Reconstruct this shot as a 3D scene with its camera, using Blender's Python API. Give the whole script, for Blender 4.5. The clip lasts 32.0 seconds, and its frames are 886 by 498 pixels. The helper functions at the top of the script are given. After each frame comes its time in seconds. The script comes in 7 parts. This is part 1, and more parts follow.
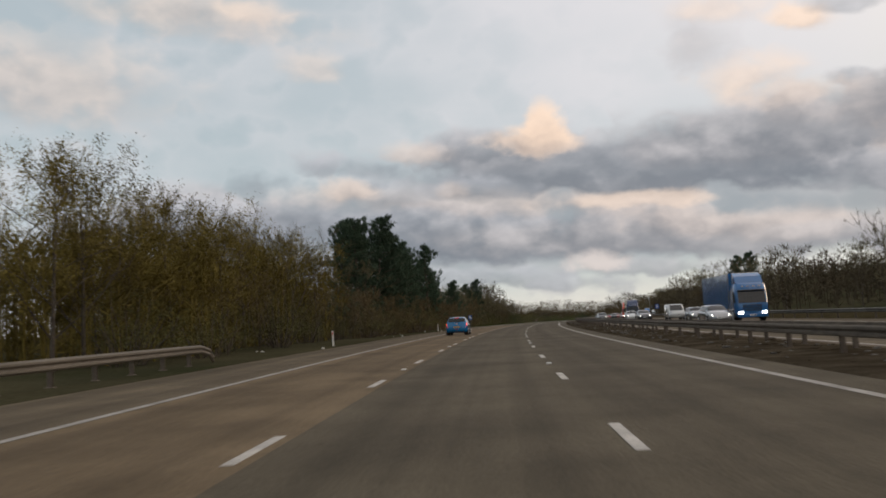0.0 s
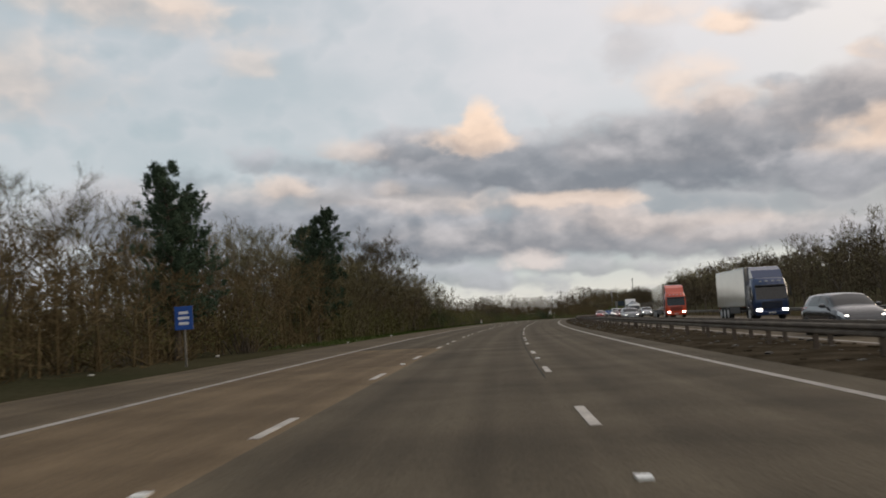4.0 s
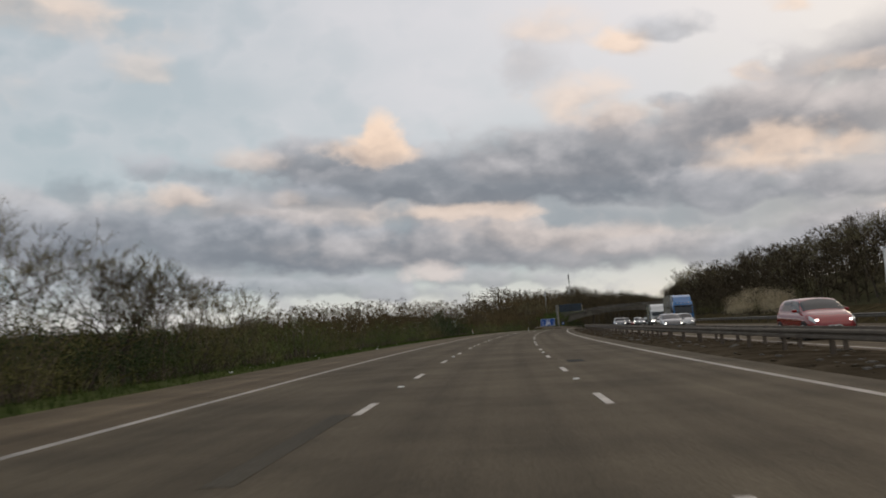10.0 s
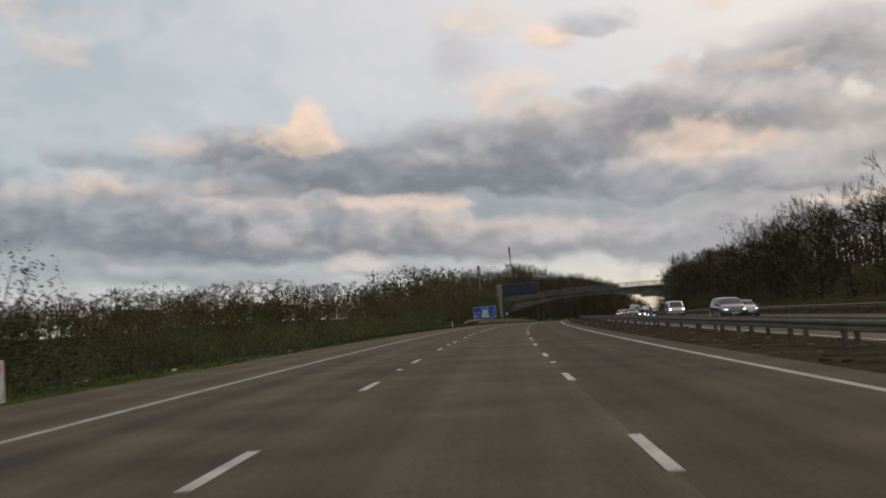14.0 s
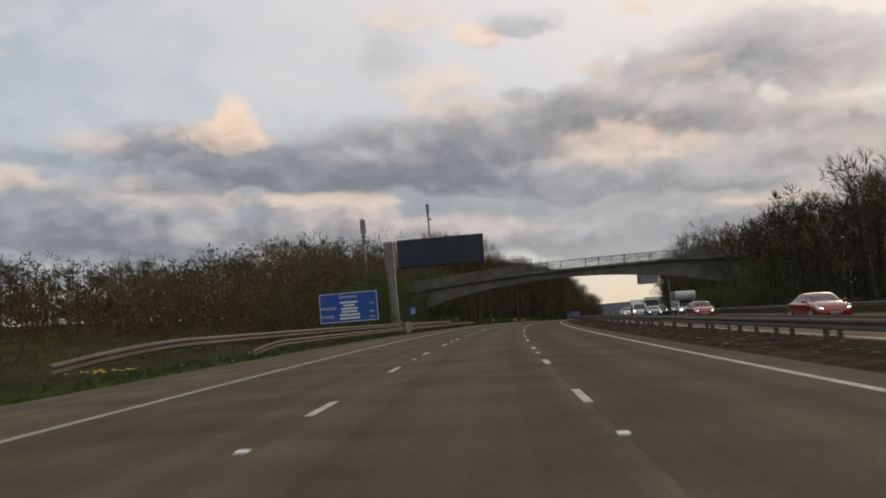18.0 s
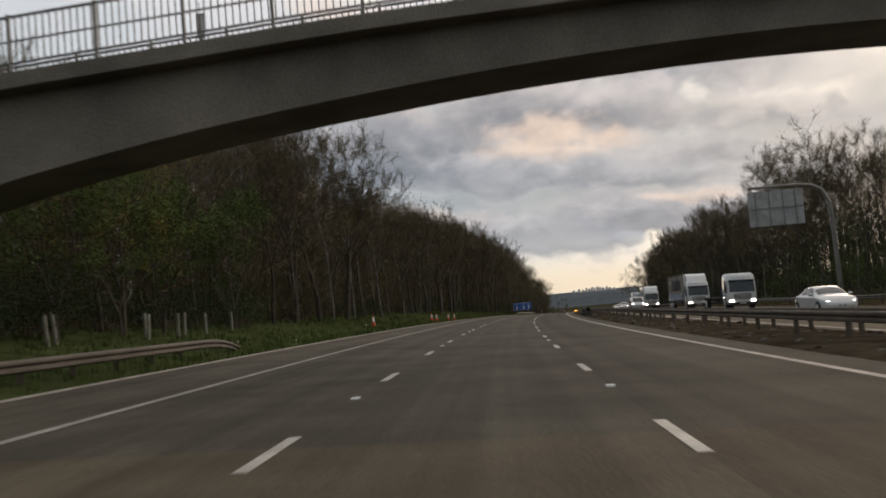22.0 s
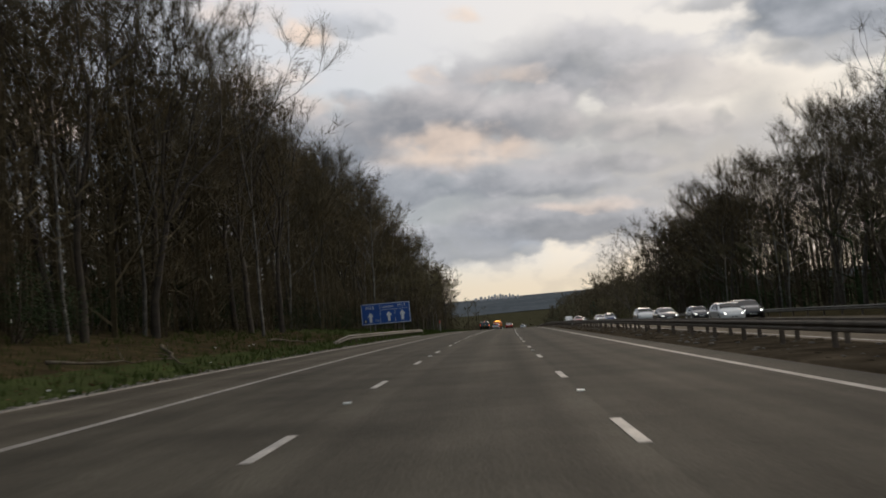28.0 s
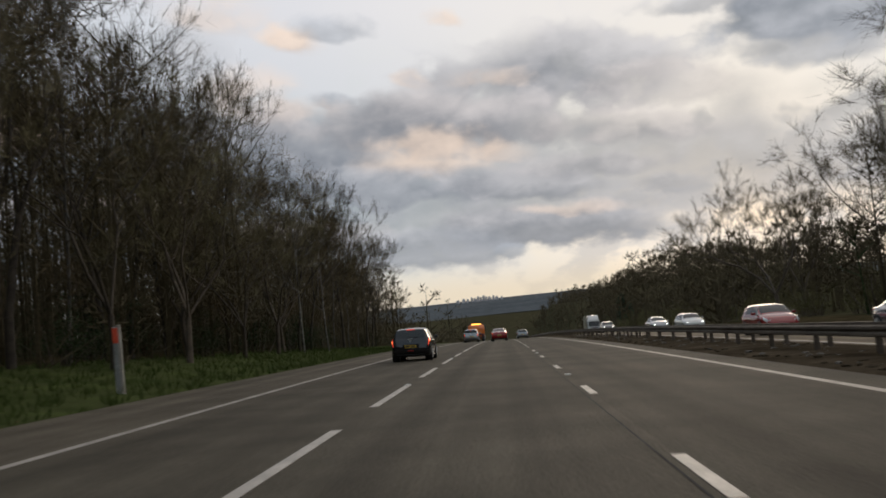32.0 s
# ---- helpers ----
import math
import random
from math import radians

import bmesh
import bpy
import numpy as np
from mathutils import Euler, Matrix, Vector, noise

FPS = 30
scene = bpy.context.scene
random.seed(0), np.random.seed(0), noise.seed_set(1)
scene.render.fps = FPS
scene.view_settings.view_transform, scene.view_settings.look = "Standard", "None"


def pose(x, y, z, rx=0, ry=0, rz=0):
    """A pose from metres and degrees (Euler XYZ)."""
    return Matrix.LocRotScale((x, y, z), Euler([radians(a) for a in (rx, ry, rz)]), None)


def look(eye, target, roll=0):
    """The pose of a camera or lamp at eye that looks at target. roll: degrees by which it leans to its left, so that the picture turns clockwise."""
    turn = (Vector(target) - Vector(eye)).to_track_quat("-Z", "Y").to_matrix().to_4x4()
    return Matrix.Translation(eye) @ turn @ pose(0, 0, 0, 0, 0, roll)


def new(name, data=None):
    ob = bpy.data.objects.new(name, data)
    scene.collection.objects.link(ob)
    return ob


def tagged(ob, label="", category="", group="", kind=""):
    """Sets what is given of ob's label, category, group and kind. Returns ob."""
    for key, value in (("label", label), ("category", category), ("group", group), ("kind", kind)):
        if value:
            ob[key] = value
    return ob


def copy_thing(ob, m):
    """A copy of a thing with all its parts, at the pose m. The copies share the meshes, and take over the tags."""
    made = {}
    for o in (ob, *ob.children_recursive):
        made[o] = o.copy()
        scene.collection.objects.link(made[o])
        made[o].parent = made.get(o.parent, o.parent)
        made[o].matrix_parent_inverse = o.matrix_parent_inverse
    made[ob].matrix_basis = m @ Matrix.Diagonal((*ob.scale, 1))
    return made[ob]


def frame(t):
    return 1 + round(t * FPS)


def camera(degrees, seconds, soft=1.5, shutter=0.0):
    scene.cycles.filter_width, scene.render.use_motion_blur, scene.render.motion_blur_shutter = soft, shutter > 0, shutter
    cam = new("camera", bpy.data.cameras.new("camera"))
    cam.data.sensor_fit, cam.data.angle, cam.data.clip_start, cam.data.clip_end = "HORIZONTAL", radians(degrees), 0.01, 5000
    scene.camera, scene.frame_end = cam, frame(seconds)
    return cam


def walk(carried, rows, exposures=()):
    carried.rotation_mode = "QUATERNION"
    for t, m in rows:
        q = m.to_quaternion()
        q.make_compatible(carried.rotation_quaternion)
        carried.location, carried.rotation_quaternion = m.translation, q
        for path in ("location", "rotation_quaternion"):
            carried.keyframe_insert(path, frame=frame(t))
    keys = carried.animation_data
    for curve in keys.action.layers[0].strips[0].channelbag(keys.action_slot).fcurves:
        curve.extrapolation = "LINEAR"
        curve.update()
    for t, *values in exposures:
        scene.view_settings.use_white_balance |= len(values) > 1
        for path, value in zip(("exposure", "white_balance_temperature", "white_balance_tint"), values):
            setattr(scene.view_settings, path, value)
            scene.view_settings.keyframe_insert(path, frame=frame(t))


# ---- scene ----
# The camera and its way: distance along the road, offset from the lane line, turn against the road
cam = camera(52.93, 32.0, soft=1.75, shutter=0.16)

KNOTS = (0, 50, 100, 150, 200, 250, 300, 350, 400, 450, 500, 550, 600, 650, 700, 750, 800, 850, 900, 950, 1000, 1100, 1250, 1500, 1800)
HEADING = (2.83, 4.31, 6.03, 7.65, 9.31, 11.07, 12.86, 14.75, 16.64, 18.45, 20.24, 22.05, 23.95, 25.98, 28.10, 30.07, 31.76, 33.26, 34.37, 35.08, 35.46, 35.50, 35.50, 35.50, 35.50)
SLOPE = (1.27, 1.17, 1.06, .95, .84, .75, .66, .56, .44, .31, .15, -.03, -.25, -.48, -.64, -.76, -.94, -1.15, -1.36, -1.59, -1.76, -2.4, -3.0, -2.5, -1.0)
CROSSFALL = 0.028
GRID_S = np.arange(-200.0, 2600.0, 1.0)
_h = np.radians(np.interp(GRID_S, KNOTS, HEADING))
_g = np.radians(np.interp(GRID_S, KNOTS, SLOPE))


def _run(v):
    c = np.concatenate([[0], np.cumsum((v[1:] + v[:-1]) / 2)])
    return c - c[200]


LINE_X, LINE_Y, LINE_Z = _run(np.sin(_h) * np.cos(_g)), _run(np.cos(_h) * np.cos(_g)), _run(np.sin(_g))


def at(s, u=0.0, z=0.0):
    """World point at distance s along the lane line, u to its right, z above the road's plane."""
    h = np.interp(s, GRID_S, _h)
    return Vector((np.interp(s, GRID_S, LINE_X) + u * np.cos(h), np.interp(s, GRID_S, LINE_Y) - u * np.sin(h),
                   np.interp(s, GRID_S, LINE_Z) + z - CROSSFALL * min(40, max(-40, u))))


def bearing(s):
    return float(np.degrees(np.interp(s, GRID_S, _h)))


def grade(s):
    return float(np.degrees(np.interp(s, GRID_S, _g)))


def put(s, u=0.0, z=0.0, turn=0.0, tilt=False):
    """Pose at a place of the road; local y runs with the traffic, x to the right."""
    m = Matrix.Translation(at(s, u, z)) @ pose(0, 0, 0, 0, 0, -bearing(s))
    if tilt:
        m = m @ pose(0, 0, 0, grade(s), math.degrees(CROSSFALL), 0)
    return m @ pose(0, 0, 0, 0, 0, turn)


# seconds, distance, offset, turn, pitch, roll
ROWS = [
    (0.0, 8.73, -1.31, -2.83, 4.63, -2.60),
    (0.5, 23.92, -1.35, -2.93, 4.40, -2.56),
    (1.0, 39.41, -1.36, -2.82, 4.38, -2.51),
    (1.5, 55.15, -1.33, -2.55, 4.34, -2.49),
    (2.0, 70.66, -1.24, -2.30, 4.33, -2.47),
    (2.5, 86.27, -1.13, -2.33, 4.44, -2.54),
    (3.0, 101.24, -1.07, -2.52, 4.36, -2.62),
    (3.5, 117.15, -1.06, -2.71, 4.41, -2.66),
    (5.5, 178.89, -1.29, -2.76, 4.75, -2.77),
    (6.0, 193.80, -1.39, -2.79, 4.72, -2.80),
    (6.5, 208.70, -1.50, -2.86, 4.78, -2.81),
    (7.0, 223.84, -1.59, -2.96, 4.78, -2.81),
    (7.5, 239.31, -1.65, -2.85, 4.93, -2.84),
    (8.0, 255.21, -1.67, -2.59, 5.03, -2.85),
    (8.5, 271.46, -1.65, -2.56, 5.11, -2.92),
    (9.0, 287.83, -1.63, -2.62, 5.10, -2.98),
    (9.5, 303.27, -1.63, -2.73, 5.01, -2.98),
    (10.0, 318.64, -1.65, -2.75, 5.11, -2.97),
    (10.5, 334.32, -1.67, -2.79, 5.18, -2.94),
    (11.0, 349.78, -1.68, -2.75, 5.10, -2.91),
    (11.5, 365.00, -1.65, -2.60, 5.04, -2.93),
    (12.0, 380.15, -1.58, -2.46, 4.84, -2.96),
    (12.5, 395.92, -1.50, -2.47, 4.57, -2.99),
    (13.0, 411.41, -1.43, -2.55, 4.74, -3.01),
    (13.5, 426.61, -1.38, -2.66, 4.54, -3.02),
    (14.0, 442.00, -1.35, -2.70, 4.45, -3.03),
    (14.5, 457.03, -1.32, -2.64, 4.82, -3.05),
    (16.5, 517.44, -1.26, -2.76, 4.57, -3.12),
    (17.0, 532.64, -1.26, -2.80, 4.25, -3.14),
    (17.5, 547.80, -1.26, -2.63, 4.29, -3.18),
    (18.0, 562.93, -1.28, -2.45, 4.40, -3.23),
    (18.5, 577.80, -1.31, -2.70, 4.46, -3.21),
    (19.0, 593.27, -1.37, -2.93, 4.48, -3.19),
    (19.5, 608.21, -1.43, -2.96, 4.41, -3.15),
    (20.0, 623.24, -1.46, -2.96, 4.27, -3.08),
    (20.5, 638.99, -1.48, -2.75, 4.09, -3.10),
    (21.0, 654.28, -1.50, -2.82, 4.07, -3.13),
    (21.5, 669.79, -1.54, -2.45, 4.05, -3.18),
    (22.0, 684.60, -1.66, -2.73, 4.02, -3.22),
    (22.5, 699.41, -1.72, -2.97, 4.12, -3.23),
    (23.0, 714.51, -1.73, -2.77, 4.35, -3.24),
    (23.5, 730.13, -1.73, -2.56, 4.38, -3.26),
    (24.0, 745.35, -1.69, -2.51, 4.34, -3.27),
    (24.5, 760.53, -1.65, -2.55, 4.39, -3.31),
    (25.0, 775.48, -1.61, -2.58, 4.22, -3.35),
    (25.5, 789.78, -1.58, -2.52, 4.53, -3.38),
    (27.5, 848.13, -1.44, -2.22, 4.75, -3.50),
    (28.0, 863.45, -1.42, -2.44, 4.67, -3.53),
    (28.5, 878.20, -1.42, -2.59, 5.00, -3.67),
    (29.0, 892.96, -1.45, -2.56, 5.13, -3.81),
    (29.5, 907.99, -1.46, -2.50, 5.18, -3.94),
    (30.0, 923.06, -1.47, -2.59, 5.25, -4.06),
    (30.5, 937.91, -1.49, -2.73, 5.32, -4.11),
    (31.0, 952.95, -1.50, -2.82, 5.51, -4.16),
    (31.5, 967.75, -1.51, -3.03, 5.42, -4.12),
    (32.0, 982.80, -1.53, -3.10, 5.27, -4.09),
]

walk(cam, [(t, Matrix.Translation(at(s, u, 1.222)) @ pose(0, 0, 0, 0, 0, -(bearing(s) + turn)) @ pose(0, 0, 0, 90 + grade(s) + nod)
            @ pose(0, 0, 0, 0, 0, lean - 1.6)) for t, s, u, turn, nod, lean in ROWS],
     [(0.0, .08, 6650, 12), (6.0, .08, 6650, 12), (10.0, .0, 6600, 11.5), (17.0, -.05, 6620, 12), (20.0, .02, 6650, 12), (22.0, .12, 6620, 11.5), (23.0, .0, 6420, 10), (24.5, -.03, 6350, 10), (32.0, -.02, 6300, 10)])

# ---- light ----
world = bpy.data.worlds.new("dusk_sky")
scene.world = world
world.use_nodes = True
wt = world.node_tree
wt.nodes.clear()


def wn(kind, **kw):
    n = wt.nodes.new(kind)
    for k, v in kw.items():
        if k == "operation":
            n.operation = v
        elif k == "blend":
            n.blend_type = v
    return n


def plug(sock, v):
    if isinstance(v, (int, float, tuple)):
        sock.default_value = v
    else:
        wt.links.new(v, sock)


def wmath(op, a, b=0.0, c=0.0, clamp=False):
    n = wn("ShaderNodeMath", operation=op)
    n.use_clamp = clamp
    for i, v in enumerate((a, b, c)):
        plug(n.inputs[i], v)
    return n.outputs[0]


def wvec(op, a, b):
    n = wn("ShaderNodeVectorMath", operation=op)
    plug(n.inputs[0], a), plug(n.inputs[1], b)
    return n.outputs["Value"] if op == "DOT_PRODUCT" else n.outputs[0]


def wmix(f, a, b):
    n = wn("ShaderNodeMixRGB")
    plug(n.inputs[0], f)
    plug(n.inputs[1], a if not isinstance(a, tuple) else (*a, 1))
    plug(n.inputs[2], b if not isinstance(b, tuple) else (*b, 1))
    return n.outputs[0]


def wnoise(vec, scale, detail, rough=0.55):
    n = wn("ShaderNodeTexNoise")
    plug(n.inputs["Vector"], vec)
    n.inputs["Scale"].default_value, n.inputs["Detail"].default_value, n.inputs["Roughness"].default_value = scale, detail, rough
    return n.outputs["Fac"]


def wsmooth(v, lo, hi):
    n = wn("ShaderNodeMapRange")
    n.interpolation_type = "SMOOTHSTEP"
    plug(n.inputs["Value"], v)
    n.inputs["From Min"].default_value, n.inputs["From Max"].default_value = lo, hi
    return n.outputs["Result"]


tc = wn("ShaderNodeTexCoord").outputs["Generated"]
sep = wn("ShaderNodeSeparateXYZ")
wt.links.new(tc, sep.inputs[0])
dx, dy, dz = sep.outputs
az = wmath("MULTIPLY", wmath("ARCTAN2", dx, dy), 57.2958)
el = wmath("MULTIPLY", wmath("ARCSINE", dz), 57.2958)
comb = wn("ShaderNodeCombineXYZ")
plug(comb.inputs[0], az), plug(comb.inputs[1], wmath("MULTIPLY", el, 1.35)), plug(comb.inputs[2], 0.0)
flat = comb.outputs[0]
n_warp = wn("ShaderNodeTexNoise")
wt.links.new(flat, n_warp.inputs["Vector"])
n_warp.inputs["Scale"].default_value, n_warp.inputs["Detail"].default_value, n_warp.inputs["Roughness"].default_value = 0.22, 6, 0.58
warp = wvec("MULTIPLY", wvec("SUBTRACT", n_warp.outputs["Color"], (0.5, 0.5, 0.5)), (3.2, 1.5, 0))
comb2 = wn("ShaderNodeCombineXYZ")
plug(comb2.inputs[0], az), plug(comb2.inputs[1], el), plug(comb2.inputs[2], 0.0)
spot = wvec("ADD", comb2.outputs[0], warp)


def lumps(p):
    """Rounded heaps with smaller ones on them."""
    n1 = wnoise(wvec("MULTIPLY", p, (.15, .15, 1)), 1.0, 6, 0.48)
    n2 = wmath("ABSOLUTE", wmath("MULTIPLY_ADD", wnoise(wvec("MULTIPLY", p, (.30, .30, 1)), 1.0, 3, 0.42), 2.0, -1.0))
    return wmath("SUBTRACT", wmath("ADD", n1, .07), wmath("MULTIPLY", n2, .42))


billow = lumps(flat)
relief = wmath("SUBTRACT", billow, lumps(wvec("ADD", flat, (.55, 1.25, 0))))
wisp = wnoise(wvec("MULTIPLY", flat, (.30, .38, 1)), 1.0, 6, 0.50)
broad = wnoise(wvec("MULTIPLY", flat, (.035, .05, 1)), 1.0, 6, 0.55)


# clouds: bearing and elevation of the middle, half width, half height, lightness, warmth, cover, softness
west_clouds = (
    (-23.1, 16.7, 6.2, 2.9, 0.6, 0.6, 0.55, 0.8), (-15.3, 20.9, 7.9, 1.6, 0.7, 0.7, 0.5, 0.8), (-7.2, 17.8, 2.2, 0.9, 0.85, 0.7, 0.4, 0.8),
    (-11.0, 8.5, 5.4, 0.5, 0.3, 0, 0.5, 0.7), (-14.0, 8.1, 4.7, 1.8, 0.15, 0.1, 0.85, 0.5), (1.3, 6.7, 12.3, 1.6, 0.05, 0, 0.92, 0.45),
    (15.0, 5.4, 11.6, 1.4, 0.25, 0.2, 0.8, 0.5), (4.3, 8.6, 12.0, 1.2, 0.55, 0.5, 0.55, 0.6), (14.0, 9.8, 12.4, 1.5, 0, 0.05, 0.95, 0.4),
    (20.3, 10.9, 7.6, 1.8, 0.12, 0.15, 0.9, 0.5),
)
low_clouds = (
    (3.8, 11.8, 3.3, 1.1, 0.15, 0.1, 0.8, 0.5), (-11.0, 21.1, 3.0, 0.9, 0.9, 0.8, 0.4, 0.8), (2.5, 3.7, 7.9, 0.6, 0.3, 0, 0.6, 0.6),
    (13.0, 3.5, 4.3, 0.5, 0.3, 0.1, 0.55, 0.6), (20.5, 5.6, 6.9, 1.0, 0.45, 0.5, 0.6, 0.6), (27.3, 4.5, 6.4, 0.6, 0.4, 0.2, 0.5, 0.6),
    (12.3, 7.9, 6.5, 0.5, 0.95, 0.8, 0.55, 0.7), (10.0, 4.2, 1.6, 0.7, 1.2, 0.35, 0.8, 0.5), (-5.4, 11.5, 2.1, 0.6, 0.25, 0, 0.4, 0.7),
    (-1.2, 11.9, 2.0, 0.8, 0.75, 0.6, 0.5, 0.7),
)
middle_clouds = (
    (-3.5, 9.8, 2.4, 1.0, 0.3, 0, 0.5, 0.6), (-5.2, 9.9, 1.7, 0.8, 0.85, 0.7, 0.55, 0.6), (1.5, 9.6, 1.3, 0.6, 0.95, 0.8, 0.6, 0.6),
    (17.2, 17.1, 2.2, 2.1, 0.45, 0.25, 0.45, 0.8), (20.1, 14.5, 3.2, 1.4, 0.85, 0.8, 0.6, 0.8), (26.2, 13.4, 1.4, 0.5, 0.1, 0, 0.55, 0.6),
    (23.8, 17.3, 2.0, 0.9, 1, 0.95, 0.75, 0.6), (31.4, 14.4, 1.2, 0.6, 1, 0.9, 0.6, 0.6), (6.0, 12.1, 2.8, 0.8, 0.9, 0.8, 0.75, 0.5),
    (6.7, 12.4, 1.9, 1.0, 0.6, 0.85, 0.9, 0.4), (7.3, 13.1, 1.2, 1.35, 0.82, 0.9, 0.95, 0.4),
)
evening_clouds = (
    (29.3, 11.5, 6.7, 1.6, 0.2, 0.25, 0.88, 0.5), (37.3, 13.5, 4.6, 1.7, 0.34, 0.25, 0.72, 0.6), (31.2, 8.9, 3.7, 1.0, 0.7, 0.95, 0.7, 0.6),
    (22.1, 13.2, 4.0, 0.9, 0.75, 0.7, 0.5, 0.7), (40.8, 14.3, 6.0, 2.3, 0.30, 0.2, 0.78, 0.6), (48.3, 12.2, 4.3, 1.3, 0.55, 0.4, 0.5, 0.5),
    (33.5, 11.4, 7.6, 1.6, 0.2, 0.3, 0.8, 0.5), (32.2, 10.2, 4.0, 1.1, 0.7, 0.95, 0.6, 0.6), (29.4, 7.7, 4.4, 1.2, 0.25, 0.1, 0.8, 0.5),
    (37.8, 7.0, 3.9, 0.9, 0.3, 0.2, 0.7, 0.5),
)
north_clouds = (
    (38.2, 4.5, 5.8, 1.2, 0.2, 0.2, 0.88, 0.45), (31.6, 3.8, 3.6, 1.0, 0.2, 0.1, 0.7, 0.5), (40.5, 5.3, 3.3, 0.5, 0.85, 0.8, 0.6, 0.7),
    (47.3, 6.1, 2.0, 0.5, 0.3, 0.2, 0.5, 0.6), (55.9, 14.9, 5.0, 1.6, 0.1, 0.05, 0.9, 0.5), (50.2, 16.3, 3.9, 0.8, 0.3, 0.1, 0.6, 0.6),
    (26.7, 17.9, 1.8, 0.7, 0.25, 0, 0.5, 0.7), (33.8, 18.0, 1.4, 0.7, 0.95, 0.9, 0.6, 0.7), (18.5, 18.9, 3.2, 1.3, 0.85, 0.8, 0.5, 0.8),
    (36.5, 3.0, 1.0, 0.4, 0.2, 0, 0.5, 0.6),
)
high_clouds = (
    (55.4, 13.2, 4.5, 1.3, 0.35, 0.1, 0.7, 0.6), (42.6, 7.8, 4.5, 0.8, 0.35, 0.3, 0.6, 0.6), (44.6, 9.9, 4.8, 1.0, 0.45, 0.4, 0.55, 0.6),
    (36.8, 14.0, 2.5, 0.8, 0.75, 0.85, 0.55, 0.7), (2.7, 9.6, 3.2, 0.7, 0.2, 0, 0.6, 0.5), (-3.2, 7.6, 4.0, 0.8, 0.1, 0, 0.6, 0.5),
    (35.2, 9.5, 2.9, 0.7, 0.7, 0.8, 0.5, 0.6),
)

split_xy = wn("ShaderNodeSeparateXYZ")
wt.links.new(spot, split_xy.inputs[0])
sx_, sy_ = split_xy.outputs[0], wmath("ADD", split_xy.outputs[1], wmath("MULTIPLY", wmath("SUBTRACT", wisp, .5), .9))
tone = wmath("ADD", wmath("MULTIPLY", relief, .8), wmath("MULTIPLY", wmath("SUBTRACT", wisp, .5), .8))


ragged = wmath("ADD", wmath("MULTIPLY", wmath("SUBTRACT", billow, .45), 2.0), wmath("MULTIPLY", wmath("SUBTRACT", wisp, .5), 1.0))


def cumulus(sky, a, b, ra, rb, light, warm, cover, soft):
    """A ragged cloud, flatter below, with a shaded base and a lit top; it leans a little with the wind."""
    x = wmath("DIVIDE", wmath("SUBTRACT", sx_, a), ra)
    y = wmath("DIVIDE", wmath("MULTIPLY_ADD", wmath("SUBTRACT", sx_, a), .085, wmath("SUBTRACT", sy_, b)), rb)
    yy = wmath("MAXIMUM", y, wmath("MULTIPLY", y, -1.3))
    d = wmath("SQRT", wmath("MULTIPLY_ADD", x, x, wmath("MULTIPLY", yy, yy)))
    mask = wmath("MULTIPLY", wsmooth(wmath("ADD", wmath("SUBTRACT", 1.36 - .32 * warm, d), ragged), -.20, soft * 1.25), cover)
    v = wmath("ADD", wmath("MULTIPLY_ADD", y, .42, light), wmath("MULTIPLY", tone, 1.7))
    low = tuple(m * (1 - warm) + n * warm for m, n in zip((.202, .230, .265), (.32, .28, .272)))
    high = tuple(m * (1 - warm) + n * warm for m, n in zip((.56, .585, .63), (1.0, .77, .59)))
    return wmix(mask, sky, wmix(wsmooth(v, -.40, 1.25), low, high))


air = wn("ShaderNodeTexSky")
air.sky_type, air.sun_disc = "NISHITA", False
air.sun_elevation, air.sun_rotation = radians(5), radians(52)
air_dim = wvec("MULTIPLY", air.outputs[0], (0.10, 0.10, 0.10))
height = wsmooth(el, 3, 22)
side = wmath("MULTIPLY", wsmooth(az, 20, 48), wmath("MULTIPLY_ADD", height, -.5, 1.0))
clear = wmix(height, (.47, .565, .605), wmix(wsmooth(az, -14, 20), (.45, .535, .585), wmix(wsmooth(az, 6, 44), (.75, .755, .785), (.95, .90, .89))))
clear = wmix(wmath("MULTIPLY", side, 0.9), clear, (.95, .885, .785))
clear = wmix(0.10, clear, air_dim)
veil = wmath("ADD", wmath("MULTIPLY", broad, .6), wmath("MULTIPLY", billow, .4))
sky = wmix(wmath("MULTIPLY", wsmooth(veil, .40, .66), .5), clear, (.76, .745, .77))
low_air = wmath("SUBTRACT", 1.0, wsmooth(el, .5, 5.5))
sky = wmix(wmath("MULTIPLY", low_air, .68), sky, (.86, .80, .68))
streak = wmath("MULTIPLY", wmath("MULTIPLY", wsmooth(wisp, .46, .62), wmath("SUBTRACT", 1.0, wsmooth(el, 2.5, 12))), .45)
sky = wmix(streak, sky, (.42, .43, .46))
ridge = wmath("MULTIPLY_ADD", wmath("SUBTRACT", billow, .5), 9.0, el)
bank = wmath("MULTIPLY", wmath("SUBTRACT", 1.0, wsmooth(ridge, 8.5, 12.0)), wmath("MULTIPLY", wsmooth(el, 3.2, 5.2), wsmooth(az, -19, -9)))
bank_tone = wmix(wsmooth(tone, -.25, .55), (.235, .257, .295), (.50, .495, .505))
sky = wmix(wmath("MULTIPLY", bank, .62), sky, bank_tone)
for rows in (west_clouds, low_clouds, middle_clouds, evening_clouds, north_clouds, high_clouds):
    for entry in rows:
        sky = cumulus(sky, *entry)
